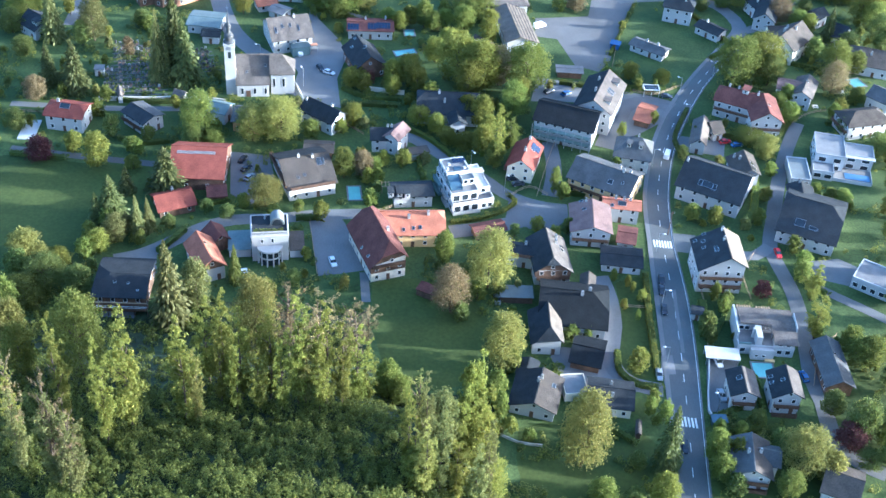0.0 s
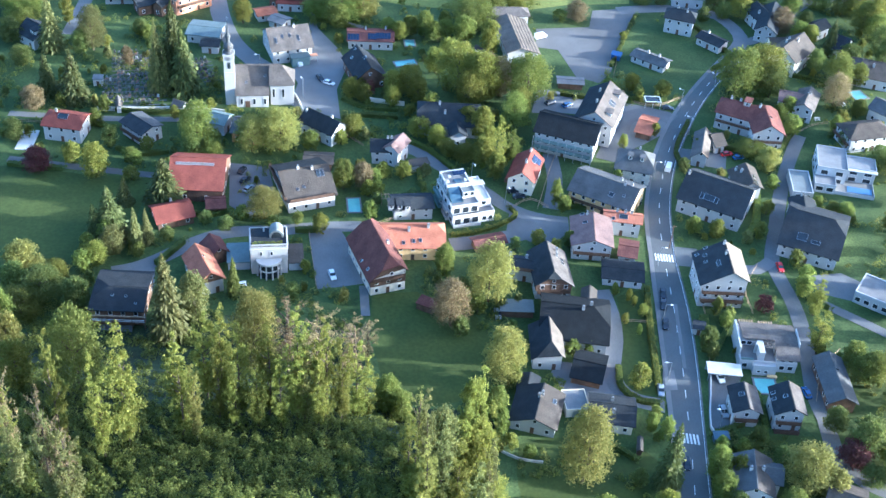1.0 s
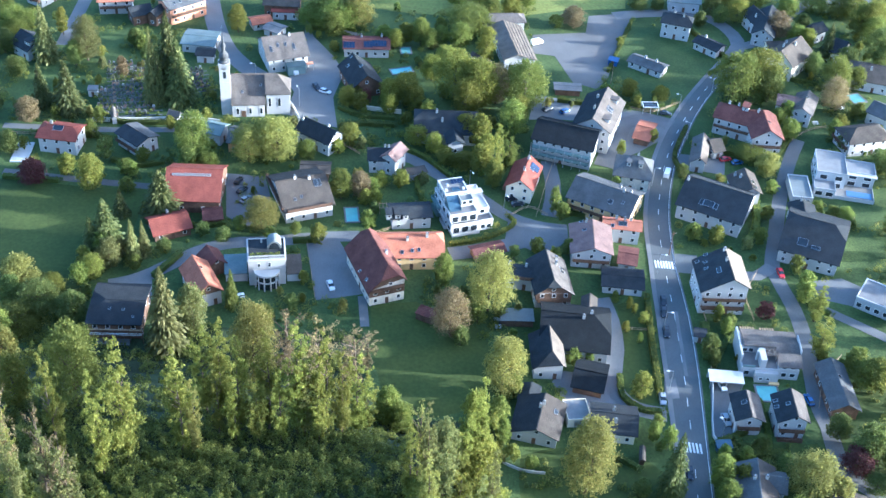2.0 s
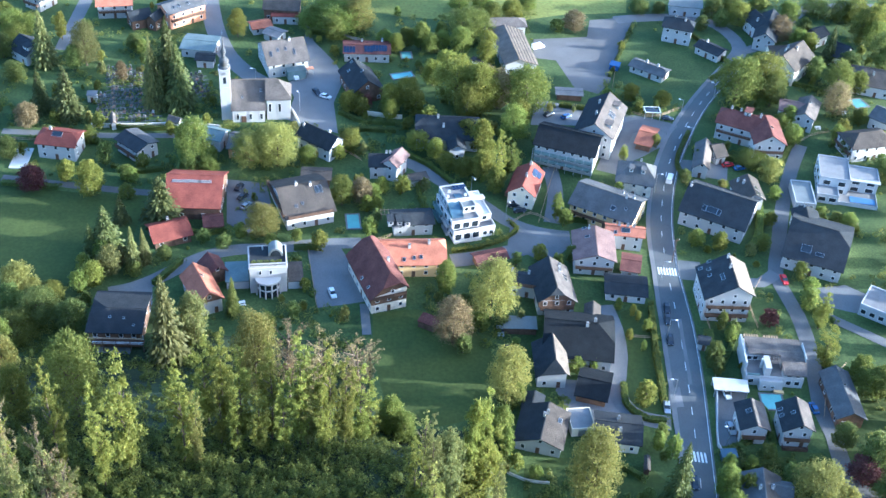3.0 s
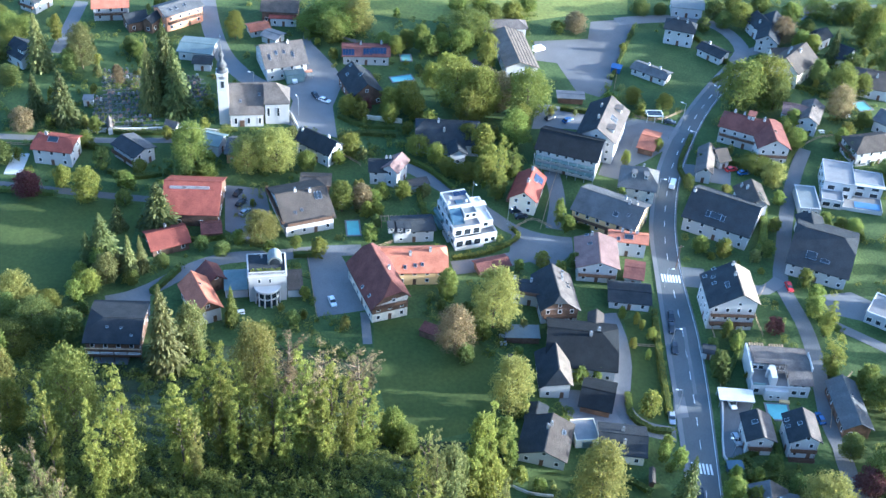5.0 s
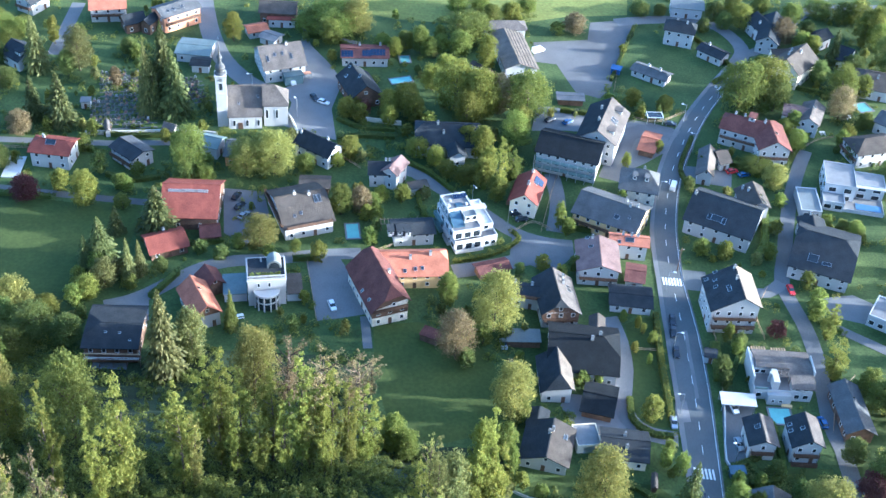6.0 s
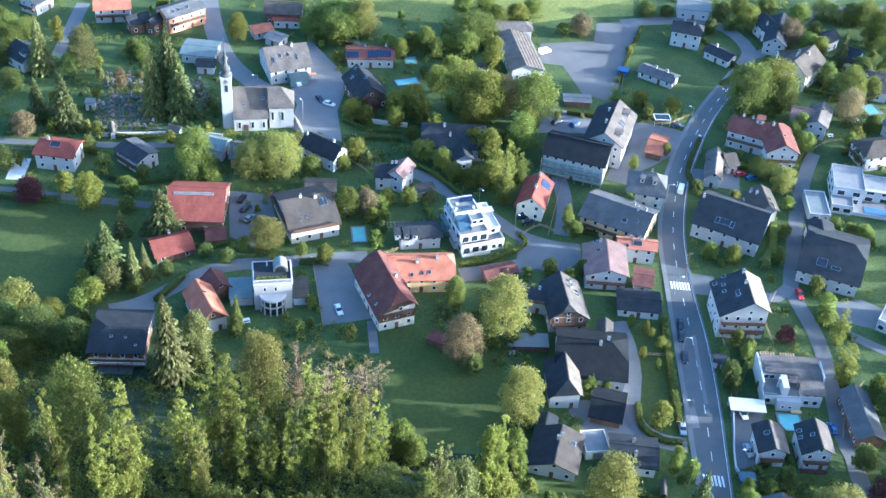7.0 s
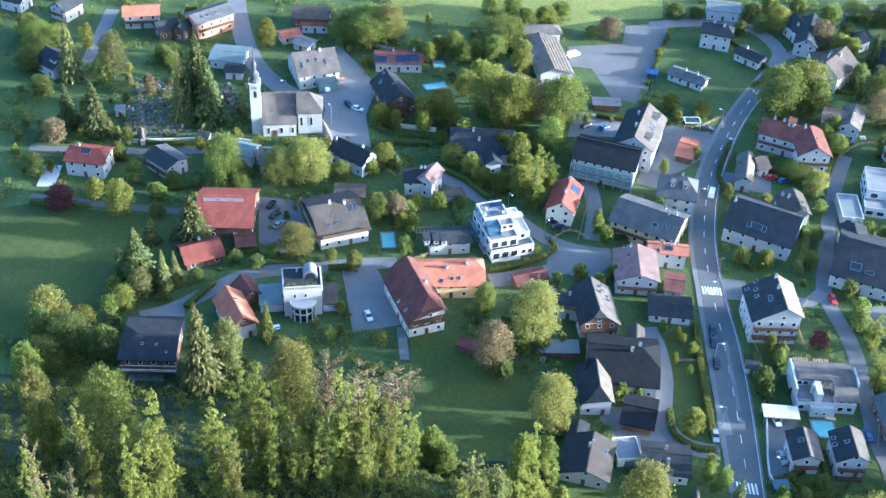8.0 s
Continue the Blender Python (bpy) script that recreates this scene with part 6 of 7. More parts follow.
hedge([(-122.6, 305.3), (-115.8, 305.1), (-105.5, 304.7)], 1.6, 1.4, "dark")
hedge([(-31.2, 281.5), (-28.0, 282.0), (-25.5, 282.5)], 1.5, 1.8, "dark")
hedge([(67.1, 309.7), (62.9, 303.5)], 1.2, 1.4, "fresh")
hedge([(90.7, 371.5), (84.4, 368.9), (77.0, 370.6)], 1.2, 1.2, "dark")
hedge([(72.8, 392.5), (78.4, 409.7), (85.8, 432.7)], 1.2, 1.2, "dark")
hedge([(-22.7, 344.4), (-15.3, 346.9), (-4.0, 347.2)], 1.5, 1.5, "dark")
hedge([(92.2, 215.2), (82.6, 209.8)], 1.5, 1.4, "dark")
hedge([(86.8, 205.5), (99.3, 207.8)], 1.6, 1.6, "mid")
hedge([(26.5, 219.2), (27.6, 208.8), (28.8, 203.1)], 1.5, 1.5, "dark")
hedge([(29.1, 256.6), (28.1, 249.7)], 1.4, 1.5, "mid")


# ---------- small things ----------
def shelter(x, y, rot):
    """An open canopy: a glazed roof in a white frame on six posts, with a bench under it."""
    s = stand("bus_shelter", x, y, rot, "open bus shelter with a glazed roof in a white frame", "shelter")
    part("roof_frame", boxes((-2.8, -1.9, 2.7, 2.8, -1.65, 2.9), (-2.8, 1.65, 2.7, 2.8, 1.9, 2.9), (-2.8, -1.65, 2.7, -2.55, 1.65, 2.9), (2.55, -1.65, 2.7, 2.8, 1.65, 2.9)), FRAME, s)
    part("roof_pane", boxes((-2.55, -1.65, 2.76, 2.55, 1.65, 2.8)), GLASS, s)
    for px in (-2.75, -0.06, 2.63):
        for py in (-1.85, 1.73):
            part("post", boxes((px, py, -0.3, px + 0.12, py + 0.12, 2.7)), FRAME, s)
    part("pane", boxes((-2.6, 1.77, 0.2, 2.6, 1.81, 2.5)), BLUEGLASS, s)
    part("bench", boxes((-1.6, 0.9, 0.4, 1.6, 1.4, 0.48), (-1.4, 1.0, -0.3, -1.3, 1.3, 0.4), (1.3, 1.0, -0.3, 1.4, 1.3, 0.4)), WOOD, s)


def shed_flat(kind, x, y, rot, a, b, h, wall, roof, label):
    s = stand(kind, x, y, rot, label, "shed")
    part("wall", boxes((-a / 2, -b / 2, -0.6, a / 2, b / 2, h)), wall, s)
    part("roof", slab([[(-a / 2 - 0.25, -b / 2 - 0.25, h + 0.15), (a / 2 + 0.25, -b / 2 - 0.25, h + 0.15), (a / 2 + 0.25, b / 2 + 0.25, h + 0.4), (-a / 2 - 0.25, b / 2 + 0.25, h + 0.4)]], 0.14), roof, s)
    part("door", boxes((-0.45, -b / 2 - 0.05, -0.3, 0.45, -b / 2, 1.95)), WOOD, s)
    return s


def pergola(x, y, rot, a, b, n, label):
    s = stand("pergola", x, y, rot, label, "pergola")
    for k in range(n):
        u = -a / 2 + a * k / (n - 1)
        part("beam", boxes((u - 0.08, -b / 2 - 0.3, 2.5, u + 0.08, b / 2 + 0.3, 2.66)), PALEWOOD, s)
    for v in (-b / 2, b / 2):
        part("rail", boxes((-a / 2, v - 0.07, 2.36, a / 2, v + 0.07, 2.5)), PALEWOOD, s)
        for u in (-a / 2, a / 2 - 0.14):
            part("post", boxes((u, v - 0.07, -0.5, u + 0.14, v + 0.07, 2.36)), PALEWOOD, s)


def fence(pts, height=1.1, material=None, label="low timber garden fence"):
    f = tagged(new("fence"), label, "fence")
    line = spline(pts, 2.2)
    mt = material or PALEWOOD
    for p, q in zip(line, line[1:]):
        (ax, ay), (bx, by) = p[:2], q[:2]
        ln, ang = math.hypot(bx - ax, by - ay), math.degrees(math.atan2(by - ay, bx - ax))
        z = ground_at(ax, ay)
        piece("post", shared(("post", height), lambda: boxes((-0.06, -0.06, -0.4, 0.06, 0.06, height + 0.1)), mt), f, m=pose(ax, ay, z, 0, 0, ang))
        for lift in (0.35, 0.85):
            piece("rail", shared(("rail", round(ln, 1), lift, height), lambda: boxes((0, -0.03, height * lift - 0.08, round(ln, 1), 0.03, height * lift + 0.08)), mt), f, m=pose(ax, ay, z, 0, 0, ang))


def storage_box(x, y):
    s = stand("storage_box", x, y, -4, "yellow storage box with a lid beside the pool", "box")
    part("body", boxes((-1.3, -0.4, -0.3, 1.3, 0.4, 0.6)), WALL["yellow"], s)
    part("lid", boxes((-1.36, -0.46, 0.6, 1.36, 0.46, 0.7)), WALL["yellow"], s)


def garden_table(x, y, rot):
    s = stand("garden_table", x, y, rot, "white garden table with two benches on the lawn", "table")
    part("tabletop", boxes((-0.9, -0.4, 0.7, 0.9, 0.4, 0.76)), FRAME, s)
    for px in (-0.75, 0.65):
        part("leg", boxes((px, -0.35, -0.2, px + 0.1, 0.35, 0.7)), FRAME, s)
    for py in (-0.95, 0.65):
        part("bench", boxes((-0.9, py, 0.38, 0.9, py + 0.3, 0.44), (-0.8, py + 0.05, -0.2, -0.7, py + 0.25, 0.38), (0.7, py + 0.05, -0.2, 0.8, py + 0.25, 0.38)), FRAME, s)


def power_pole(x, y, h=9.0):
    s = stand("power_pole", x, y, 20, "tall timber power pole beside the main road", "pole")
    bm = bmesh.new()
    bmesh.ops.create_cone(bm, cap_ends=True, segments=8, radius1=0.16, radius2=0.1, depth=h + 0.6, matrix=pose(0, 0, h / 2 - 0.3))
    part("pole", bm, WOOD, s)
    part("crossarm", boxes((-0.9, -0.06, h - 0.9, 0.9, 0.06, h - 0.78)), WOOD, s)
    for k in (-0.8, 0.0, 0.8):
        part("insulator", boxes((k - 0.05, -0.05, h - 0.78, k + 0.05, 0.05, h - 0.6)), FRAME, s)


shelter(85.0, 367.1, 2.8)
shed_flat("shed", 75.3, 398.9, -20, 3.4, 2.6, 2.0, PAINT["blue"], PAINT["blue"], "blue painted storage hut beside the gravel lot")
shed_flat("shed", -106.7, 355.7, 5, 3.0, 2.6, 2.6, WALL["white"], ROOF["gravel"], "small white hut in the churchyard")
shed_flat("shed", 84.1, 208.6, 5, 3.6, 2.2, 1.8, BLUEGLASS, BLUEGLASS, "small glass greenhouse in a garden")
shed_flat("shed", 84.4, 249.2, -10, 3.2, 3.2, 2.2, WALL["grey"], ROOF["slate"], "grey garden hut beside the road")
shed_flat("shed", 33.7, 252.4, 2, 9.0, 4.6, 2.2, WALL["wood"], ROOF["metal"], "open farm lean-to with a pale flat roof")
shed_flat("shed", 8.8, 251.5, -25, 5.0, 3.4, 2.2, WALL["wood"], ROOF["darkred"], "garden house with a dark red roof under a tree")
shed_flat("shed", 4.2, 318.9, 20, 6.0, 3.4, 2.3, WALL["white"], ROOF["brown"], "white lean-to garage beside the lane")
shed_flat("shed", -16.9, 373.8, 10, 3.4, 3.0, 2.2, WALL["wood"], ROOF["brown"], "small timber garden shed")
pergola(-2.2, 299.5, 6, 9.0, 2.4, 9, "pale timber pergola along the terrace")
pergola(139.1, 307.9, 5, 6.0, 3.0, 7, "weathered grey timber garden pergola")
garden_table(-42.9, 256.4, 20)
garden_table(-20.0, 308.1, 20)
garden_table(143.9, 365.8, 10)
garden_table(155.8, 377.1, 30)
storage_box(101.9, 232.6)
power_pole(81.0, 285.9)
fence([(63.5, 251.4), (71.0, 251.3)])
fence([(-11.7, 285.9), (-1.9, 291.7), (4.5, 305.0)])
fence([(33.1, 300.0), (39.4, 305.5), (45.3, 301.8)])
fence([(85.4, 234.6), (87.4, 249.9), (87.2, 263.8)])
fence([(123.0, 244.9), (116.3, 236.9), (112.1, 224.3)])
fence([(-129.5, 329.2), (-120.7, 329.6), (-109.8, 328.8)])
fence([(73.0, 384.6), (77.3, 405.3), (85.8, 432.7)])
fence([(26.5, 219.2), (25.1, 208.7), (28.8, 202.0)])
fence([(-22.4, 256.5), (-26.1, 276.2), (-27.2, 282.6)])
fence([(-19.0, 344.8), (-22.1, 337.1), (-14.3, 328.9)])
fence([(41.8, 301.5), (46.6, 322.7), (49.1, 332.4)])
fence([(133.3, 354.1), (140.7, 360.8), (147.3, 363.4)])
fence([(106.7, 280.4), (101.1, 268.6), (101.4, 257.9)])
fence([(97.2, 374.1), (86.1, 366.5), (78.3, 368.2)])
hedge([(49.8, 303.6), (56.7, 302.9), (63.1, 304.9)], 1.3, 1.5, "dark")
hedge([(-23.6, 356.5), (-15.6, 352.1), (-4.2, 351.6)], 1.3, 1.5, "dark")
hedge([(0.2, 333.6), (7.6, 328.0), (14.9, 319.4)], 1.3, 1.5, "mid")
hedge([(96.7, 357.7), (90.2, 340.0), (90.6, 330.3)], 1.3, 1.5, "dark")
hedge([(145.1, 354.3), (151.5, 356.1), (156.9, 347.1)], 1.3, 1.5, "dark")
hedge([(136.3, 396.2), (146.2, 393.4), (153.9, 390.4)], 1.3, 1.5, "mid")
hedge([(95.7, 257.4), (90.5, 245.7), (87.0, 238.9)], 1.3, 1.5, "dark")
hedge([(119.0, 247.9), (117.4, 234.9), (116.8, 220.7)], 1.3, 1.5, "dark")
hedge([(-69.1, 292.1), (-60.6, 286.2), (-51.8, 288.3)], 1.3, 1.5, "mid")
hedge([(-92.1, 317.5), (-83.8, 315.3), (-75.5, 317.7)], 1.3, 1.5, "dark")
hedge([(-106.1, 343.5), (-92.3, 339.3), (-72.5, 341.5)], 1.3, 1.5, "dark")
hedge([(-119.1, 330.4), (-103.0, 330.5), (-95.5, 329.1)], 1.3, 1.5, "mid")
hedge([(-40.3, 411.4), (-27.4, 408.8), (-7.8, 393.7)], 1.3, 1.5, "dark")
hedge([(9.2, 351.4), (14.9, 336.8), (25.9, 329.9)], 1.3, 1.5, "dark")
hedge([(108.6, 428.9), (119.1, 406.4), (110.8, 395.1)], 1.3, 1.5, "mid")
hedge([(124.5, 340.3), (130.6, 351.0), (140.4, 368.0)], 1.3, 1.5, "dark")
hedge([(120.1, 272.7), (119.5, 266.5), (124.1, 262.1)], 1.3, 1.5, "dark")
hedge([(96.6, 226.2), (96.6, 215.5), (95.7, 207.9)], 1.3, 1.5, "mid")
hedge([(87.5, 212.9), (90.7, 207.6), (99.0, 206.7)], 1.3, 1.5, "dark")
hedge([(49.8, 205.8), (56.5, 203.9), (61.6, 200.3)], 1.3, 1.5, "dark")


# ---------- trees ----------
for form, tone, tx, ty, th, tr in (
    ("spruce", "larch", -127.8, 376.3, 22.5, 4.8),
    ("round", "larch", -113.8, 378.2, 17.6, 5.8),
    ("spruce", "spruce", -121.3, 346.9, 16.7, 4.0),
    ("spruce", "spruce", -111.7, 343.9, 20.0, 5.4),
    ("spruce", "larch", -85.6, 353.9, 27.7, 4.0),
    ("spruce", "spruce", -80.8, 358.8, 32.0, 5.7),
    ("spruce", "spruce", -76.9, 353.9, 25.7, 5.9),
    ("spruce", "spruce", -83.3, 353.1, 20.5, 3.5),
    ("round", "brown", -123.3, 337.1, 9.3, 4.6),
    ("round", "fresh", -126.7, 395.0, 11.7, 2.7),
    ("round", "fresh", -64.7, 405.2, 12.0, 4.3),
    ("round", "mid", -66.6, 321.3, 17.8, 7.2),
    ("round", "yellow", -49.7, 322.0, 13.8, 6.3),
    ("round", "yellow", -41.0, 323.8, 16.0, 8.1),
    ("round", "fresh", -18.3, 335.3, 8.0, 4.2),
    ("round", "yellow", -44.7, 325.2, 13.1, 5.4),
    ("round", "fresh", -103.6, 308.8, 8.3, 3.3),
    ("round", "fresh", -94.8, 301.9, 13.2, 5.0),
):
    tree(form, tx, ty, th, tr, tone, "in the gardens")
for form, tone, tx, ty, th, tr in (
    ("round", "copper", -112.7, 303.6, 8.6, 5.2),
    ("round", "mid", -86.1, 311.1, 5.9, 3.1),
    ("round", "mid", -83.7, 302.0, 5.2, 3.0),
    ("spruce", "spruce", -84.1, 276.1, 16.5, 5.2),
    ("spruce", "spruce", -83.1, 290.0, 9.9, 2.7),
    ("spruce", "spruce", -71.5, 291.9, 16.4, 6.4),
    ("round", "yellow", -41.0, 287.2, 11.4, 6.3),
    ("round", "fresh", -23.8, 281.7, 7.9, 2.8),
    ("spruce", "spruce", -88.2, 274.4, 11.2, 2.6),
    ("spruce", "larch", -75.3, 269.8, 14.7, 2.4),
    ("spruce", "larch", -72.6, 272.0, 12.6, 2.2),
    ("round", "larch", -81.0, 265.9, 10.5, 4.1),
    ("round", "fresh", -84.4, 260.6, 8.6, 3.7),
    ("round", "mid", -87.6, 257.7, 7.7, 3.2),
    ("round", "larch", -78.7, 270.4, 7.0, 2.8),
    ("round", "yellow", -103.2, 255.1, 11.2, 5.7),
    ("round", "fresh", -93.6, 254.0, 6.4, 3.9),
    ("round", "dark", -95.3, 245.2, 10.8, 7.1),
):
    tree(form, tx, ty, th, tr, tone, "in the gardens")
for form, tone, tx, ty, th, tr in (
    ("round", "dark", -85.6, 242.7, 9.9, 4.7),
    ("round", "larch", -53.0, 239.8, 17.8, 4.7),
    ("spruce", "larch", -59.2, 234.6, 27.5, 5.6),
    ("spruce", "mid", -44.6, 251.6, 14.0, 2.2),
    ("round", "mid", -18.9, 304.8, 11.1, 4.3),
    ("round", "brown", -12.9, 306.1, 9.6, 4.0),
    ("round", "fresh", -7.1, 312.5, 5.9, 2.8),
    ("round", "fresh", -0.6, 312.7, 6.9, 3.0),
    ("round", "mid", -9.5, 291.1, 6.3, 2.9),
    ("round", "fresh", -10.9, 301.9, 6.5, 2.6),
    ("round", "mid", -29.1, 417.2, 11.8, 12.9),
    ("round", "yellow", -20.5, 417.0, 13.7, 7.6),
    ("round", "fresh", -0.6, 362.0, 13.2, 5.8),
    ("round", "fresh", -6.4, 360.6, 10.9, 4.4),
    ("round", "copper", -14.2, 360.2, 6.6, 1.8),
    ("round", "fresh", -20.8, 358.7, 7.7, 3.9),
    ("round", "fresh", -18.7, 364.1, 5.7, 3.3),
    ("round", "mid", 3.3, 404.1, 11.8, 3.8),
):
    tree(form, tx, ty, th, tr, tone, "in the gardens")
for form, tone, tx, ty, th, tr in (
    ("round", "mid", 10.6, 413.0, 8.0, 2.8),
    ("round", "mid", 6.5, 402.6, 8.2, 4.2),
    ("round", "fresh", 16.0, 367.7, 19.4, 9.8),
    ("round", "fresh", 24.6, 363.8, 18.5, 8.2),
    ("round", "mid", 40.4, 364.0, 19.2, 9.4),
    ("round", "fresh", 23.8, 362.2, 18.8, 7.8),
    ("round", "mid", 21.5, 416.2, 11.3, 10.8),
    ("round", "fresh", 27.4, 394.0, 15.5, 4.4),
    ("round", "brown", 25.8, 366.9, 17.3, 5.9),
    ("round", "mid", 35.0, 345.4, 14.6, 6.2),
    ("round", "fresh", 38.0, 353.1, 12.2, 3.8),
    ("tall", "fresh", 29.2, 316.3, 24.0, 4.0),
    ("tall", "mid", 34.1, 327.6, 12.0, 3.3),
    ("round", "fresh", 3.8, 338.2, 7.1, 5.1),
    ("round", "fresh", 12.1, 343.4, 4.3, 3.8),
    ("round", "fresh", 13.2, 327.2, 6.4, 3.6),
    ("round", "fresh", 18.7, 325.1, 6.1, 4.5),
    ("round", "fresh", 25.0, 322.7, 11.5, 4.5),
):
    tree(form, tx, ty, th, tr, tone, "in the gardens")
for form, tone, tx, ty, th, tr in (
    ("round", "brown", 62.1, 426.8, 8.2, 5.6),
    ("round", "mid", 55.3, 424.8, 5.7, 3.3),
    ("round", "fresh", 78.4, 376.3, 7.3, 3.7),
    ("round", "fresh", 89.8, 375.0, 5.9, 3.7),
    ("round", "mid", 117.0, 379.3, 19.0, 10.4),
    ("round", "fresh", 127.0, 383.8, 18.3, 9.5),
    ("round", "dark", 128.9, 378.8, 14.5, 6.3),
    ("round", "fresh", 128.6, 438.8, 10.9, 5.8),
    ("round", "mid", 162.8, 453.4, 7.2, 7.3),
    ("round", "brown", 142.0, 427.0, 12.0, 5.8),
    ("round", "mid", 148.9, 422.9, 8.7, 4.6),
    ("spruce", "spruce", 158.5, 413.4, 16.2, 3.3),
    ("round", "mid", 154.8, 387.5, 15.9, 6.5),
    ("round", "brown", 151.8, 375.5, 13.6, 5.8),
    ("round", "fresh", 181.2, 434.8, 15.6, 7.2),
    ("round", "mid", 176.3, 433.6, 13.4, 5.9),
    ("round", "dark", 178.5, 412.6, 15.2, 6.9),
    ("round", "yellow", 119.0, 330.7, 9.7, 4.8),
):
    tree(form, tx, ty, th, tr, tone, "in the gardens")
for form, tone, tx, ty, th, tr in (
    ("round", "mid", 118.9, 321.4, 5.1, 2.8),
    ("round", "mid", 109.6, 293.8, 6.7, 2.6),
    ("round", "mid", 114.3, 306.6, 5.8, 2.4),
    ("round", "fresh", 96.0, 292.8, 6.9, 3.1),
    ("round", "mid", 89.2, 294.0, 6.7, 3.0),
    ("round", "fresh", 151.1, 361.6, 7.2, 3.1),
    ("round", "mid", 131.7, 354.7, 8.0, 4.0),
    ("round", "mid", 115.5, 340.8, 4.7, 6.8),
    ("tall", "fresh", 118.9, 259.3, 13.7, 3.7),
    ("tall", "fresh", 116.4, 243.3, 15.6, 3.9),
    ("round", "mid", 117.7, 267.9, 7.2, 3.4),
    ("round", "copper", 104.4, 259.5, 6.2, 3.0),
    ("round", "mid", 125.9, 233.4, 9.5, 4.8),
    ("round", "copper", 116.6, 203.4, 8.0, 5.0),
    ("round", "yellow", 103.0, 195.1, 13.3, 7.9),
    ("round", "mid", 80.9, 196.2, 11.3, 3.5),
    ("round", "mid", 86.1, 196.2, 8.7, 2.8),
    ("round", "fresh", 65.0, 225.5, 8.6, 3.4),
):
    tree(form, tx, ty, th, tr, tone, "in the gardens")
for form, tone, tx, ty, th, tr in (
    ("round", "dark", 84.6, 186.4, 6.2, 3.2),
    ("round", "mid", 81.6, 190.4, 8.8, 3.6),
    ("round", "mid", 97.6, 186.8, 7.8, 4.0),
    ("round", "yellow", 108.4, 192.2, 9.8, 4.4),
    ("round", "dark", 119.8, 197.0, 6.2, 4.0),
    ("round", "mid", 126.4, 204.8, 8.2, 4.6),
):
    tree(form, tx, ty, th, tr, tone, "in the gardens")
for form, tone, tx, ty, th, tr in (
    ("round", "mid", 52.0, 180.6, 8.6, 4.2),
    ("round", "fresh", 66.8, 182.6, 9.4, 4.4),
    ("round", "dark", 59.4, 180.2, 6.4, 3.4),
    ("round", "dark", 61.8, 192.6, 5.2, 2.6),
    ("round", "mid", 35.4, 199.0, 4.4, 2.0),
    ("spruce", "spruce", 68.6, 193.0, 21.8, 3.9),
    ("round", "yellow", 47.8, 191.9, 26.0, 7.5),
    ("round", "mid", 67.6, 212.6, 7.1, 2.2),
    ("round", "yellow", 29.1, 224.4, 19.7, 6.4),
    ("round", "yellow", 26.0, 256.2, 20.8, 8.1),
    ("round", "brown", 15.2, 245.4, 16.0, 6.1),
    ("round", "mid", 13.2, 266.0, 11.7, 3.5),
    ("round", "fresh", 41.0, 283.7, 5.3, 2.8),
    ("round", "mid", 49.7, 300.6, 6.6, 2.6),
    ("round", "mid", 47.2, 303.0, 11.0, 2.1),
    ("round", "mid", -145.3, 397.0, 9.3, 7.6),
    ("round", "mid", -35.2, 246.1, 6.7, 3.1),
    ("round", "mid", -99.4, 238.4, 8.8, 7.0),
    ("round", "mid", 62.1, 262.4, 4.7, 1.4),
    ("round", "fresh", 65.9, 260.3, 4.7, 1.3),
    ("round", "fresh", 69.2, 254.2, 4.8, 1.6),
    ("round", "dark", 112.9, 433.3, 6.5, 3.4),
    ("round", "dark", 119.2, 444.0, 8.8, 4.7),
):
    tree(form, tx, ty, th, tr, tone, "in the gardens")
for form, tone, tx, ty, th, tr in (
    ("round", "dark", 89.6, 444.7, 6.3, 4.6),
    ("round", "mid", -38.5, 414.9, 7.7, 6.5),
    ("round", "mid", -10.4, 404.6, 7.0, 4.2),
    ("round", "fresh", -2.0, 405.7, 8.2, 4.2),
    ("round", "mid", -84.3, 310.6, 5.4, 2.7),
    ("round", "mid", -82.4, 318.3, 5.5, 2.7),
    ("round", "dark", -67.7, 317.7, 8.0, 4.5),
    ("round", "mid", -61.4, 317.3, 6.7, 4.1),
    ("round", "mid", -31.3, 326.3, 6.6, 3.6),
    ("round", "fresh", -21.6, 329.5, 5.2, 2.7),
    ("round", "mid", -9.2, 308.7, 5.9, 2.6),
    ("round", "fresh", -7.8, 302.0, 6.2, 2.2),
    ("round", "mid", -30.8, 285.7, 4.7, 2.0),
    ("round", "mid", 67.5, 316.2, 6.6, 2.3),
    ("round", "fresh", 83.7, 347.4, 5.8, 1.7),
    ("round", "fresh", 71.7, 338.3, 6.1, 1.9),
    ("round", "mid", 129.7, 363.7, 6.6, 3.5),
    ("round", "mid", 133.1, 366.0, 8.8, 3.1),
):
    tree(form, tx, ty, th, tr, tone, "in the gardens")
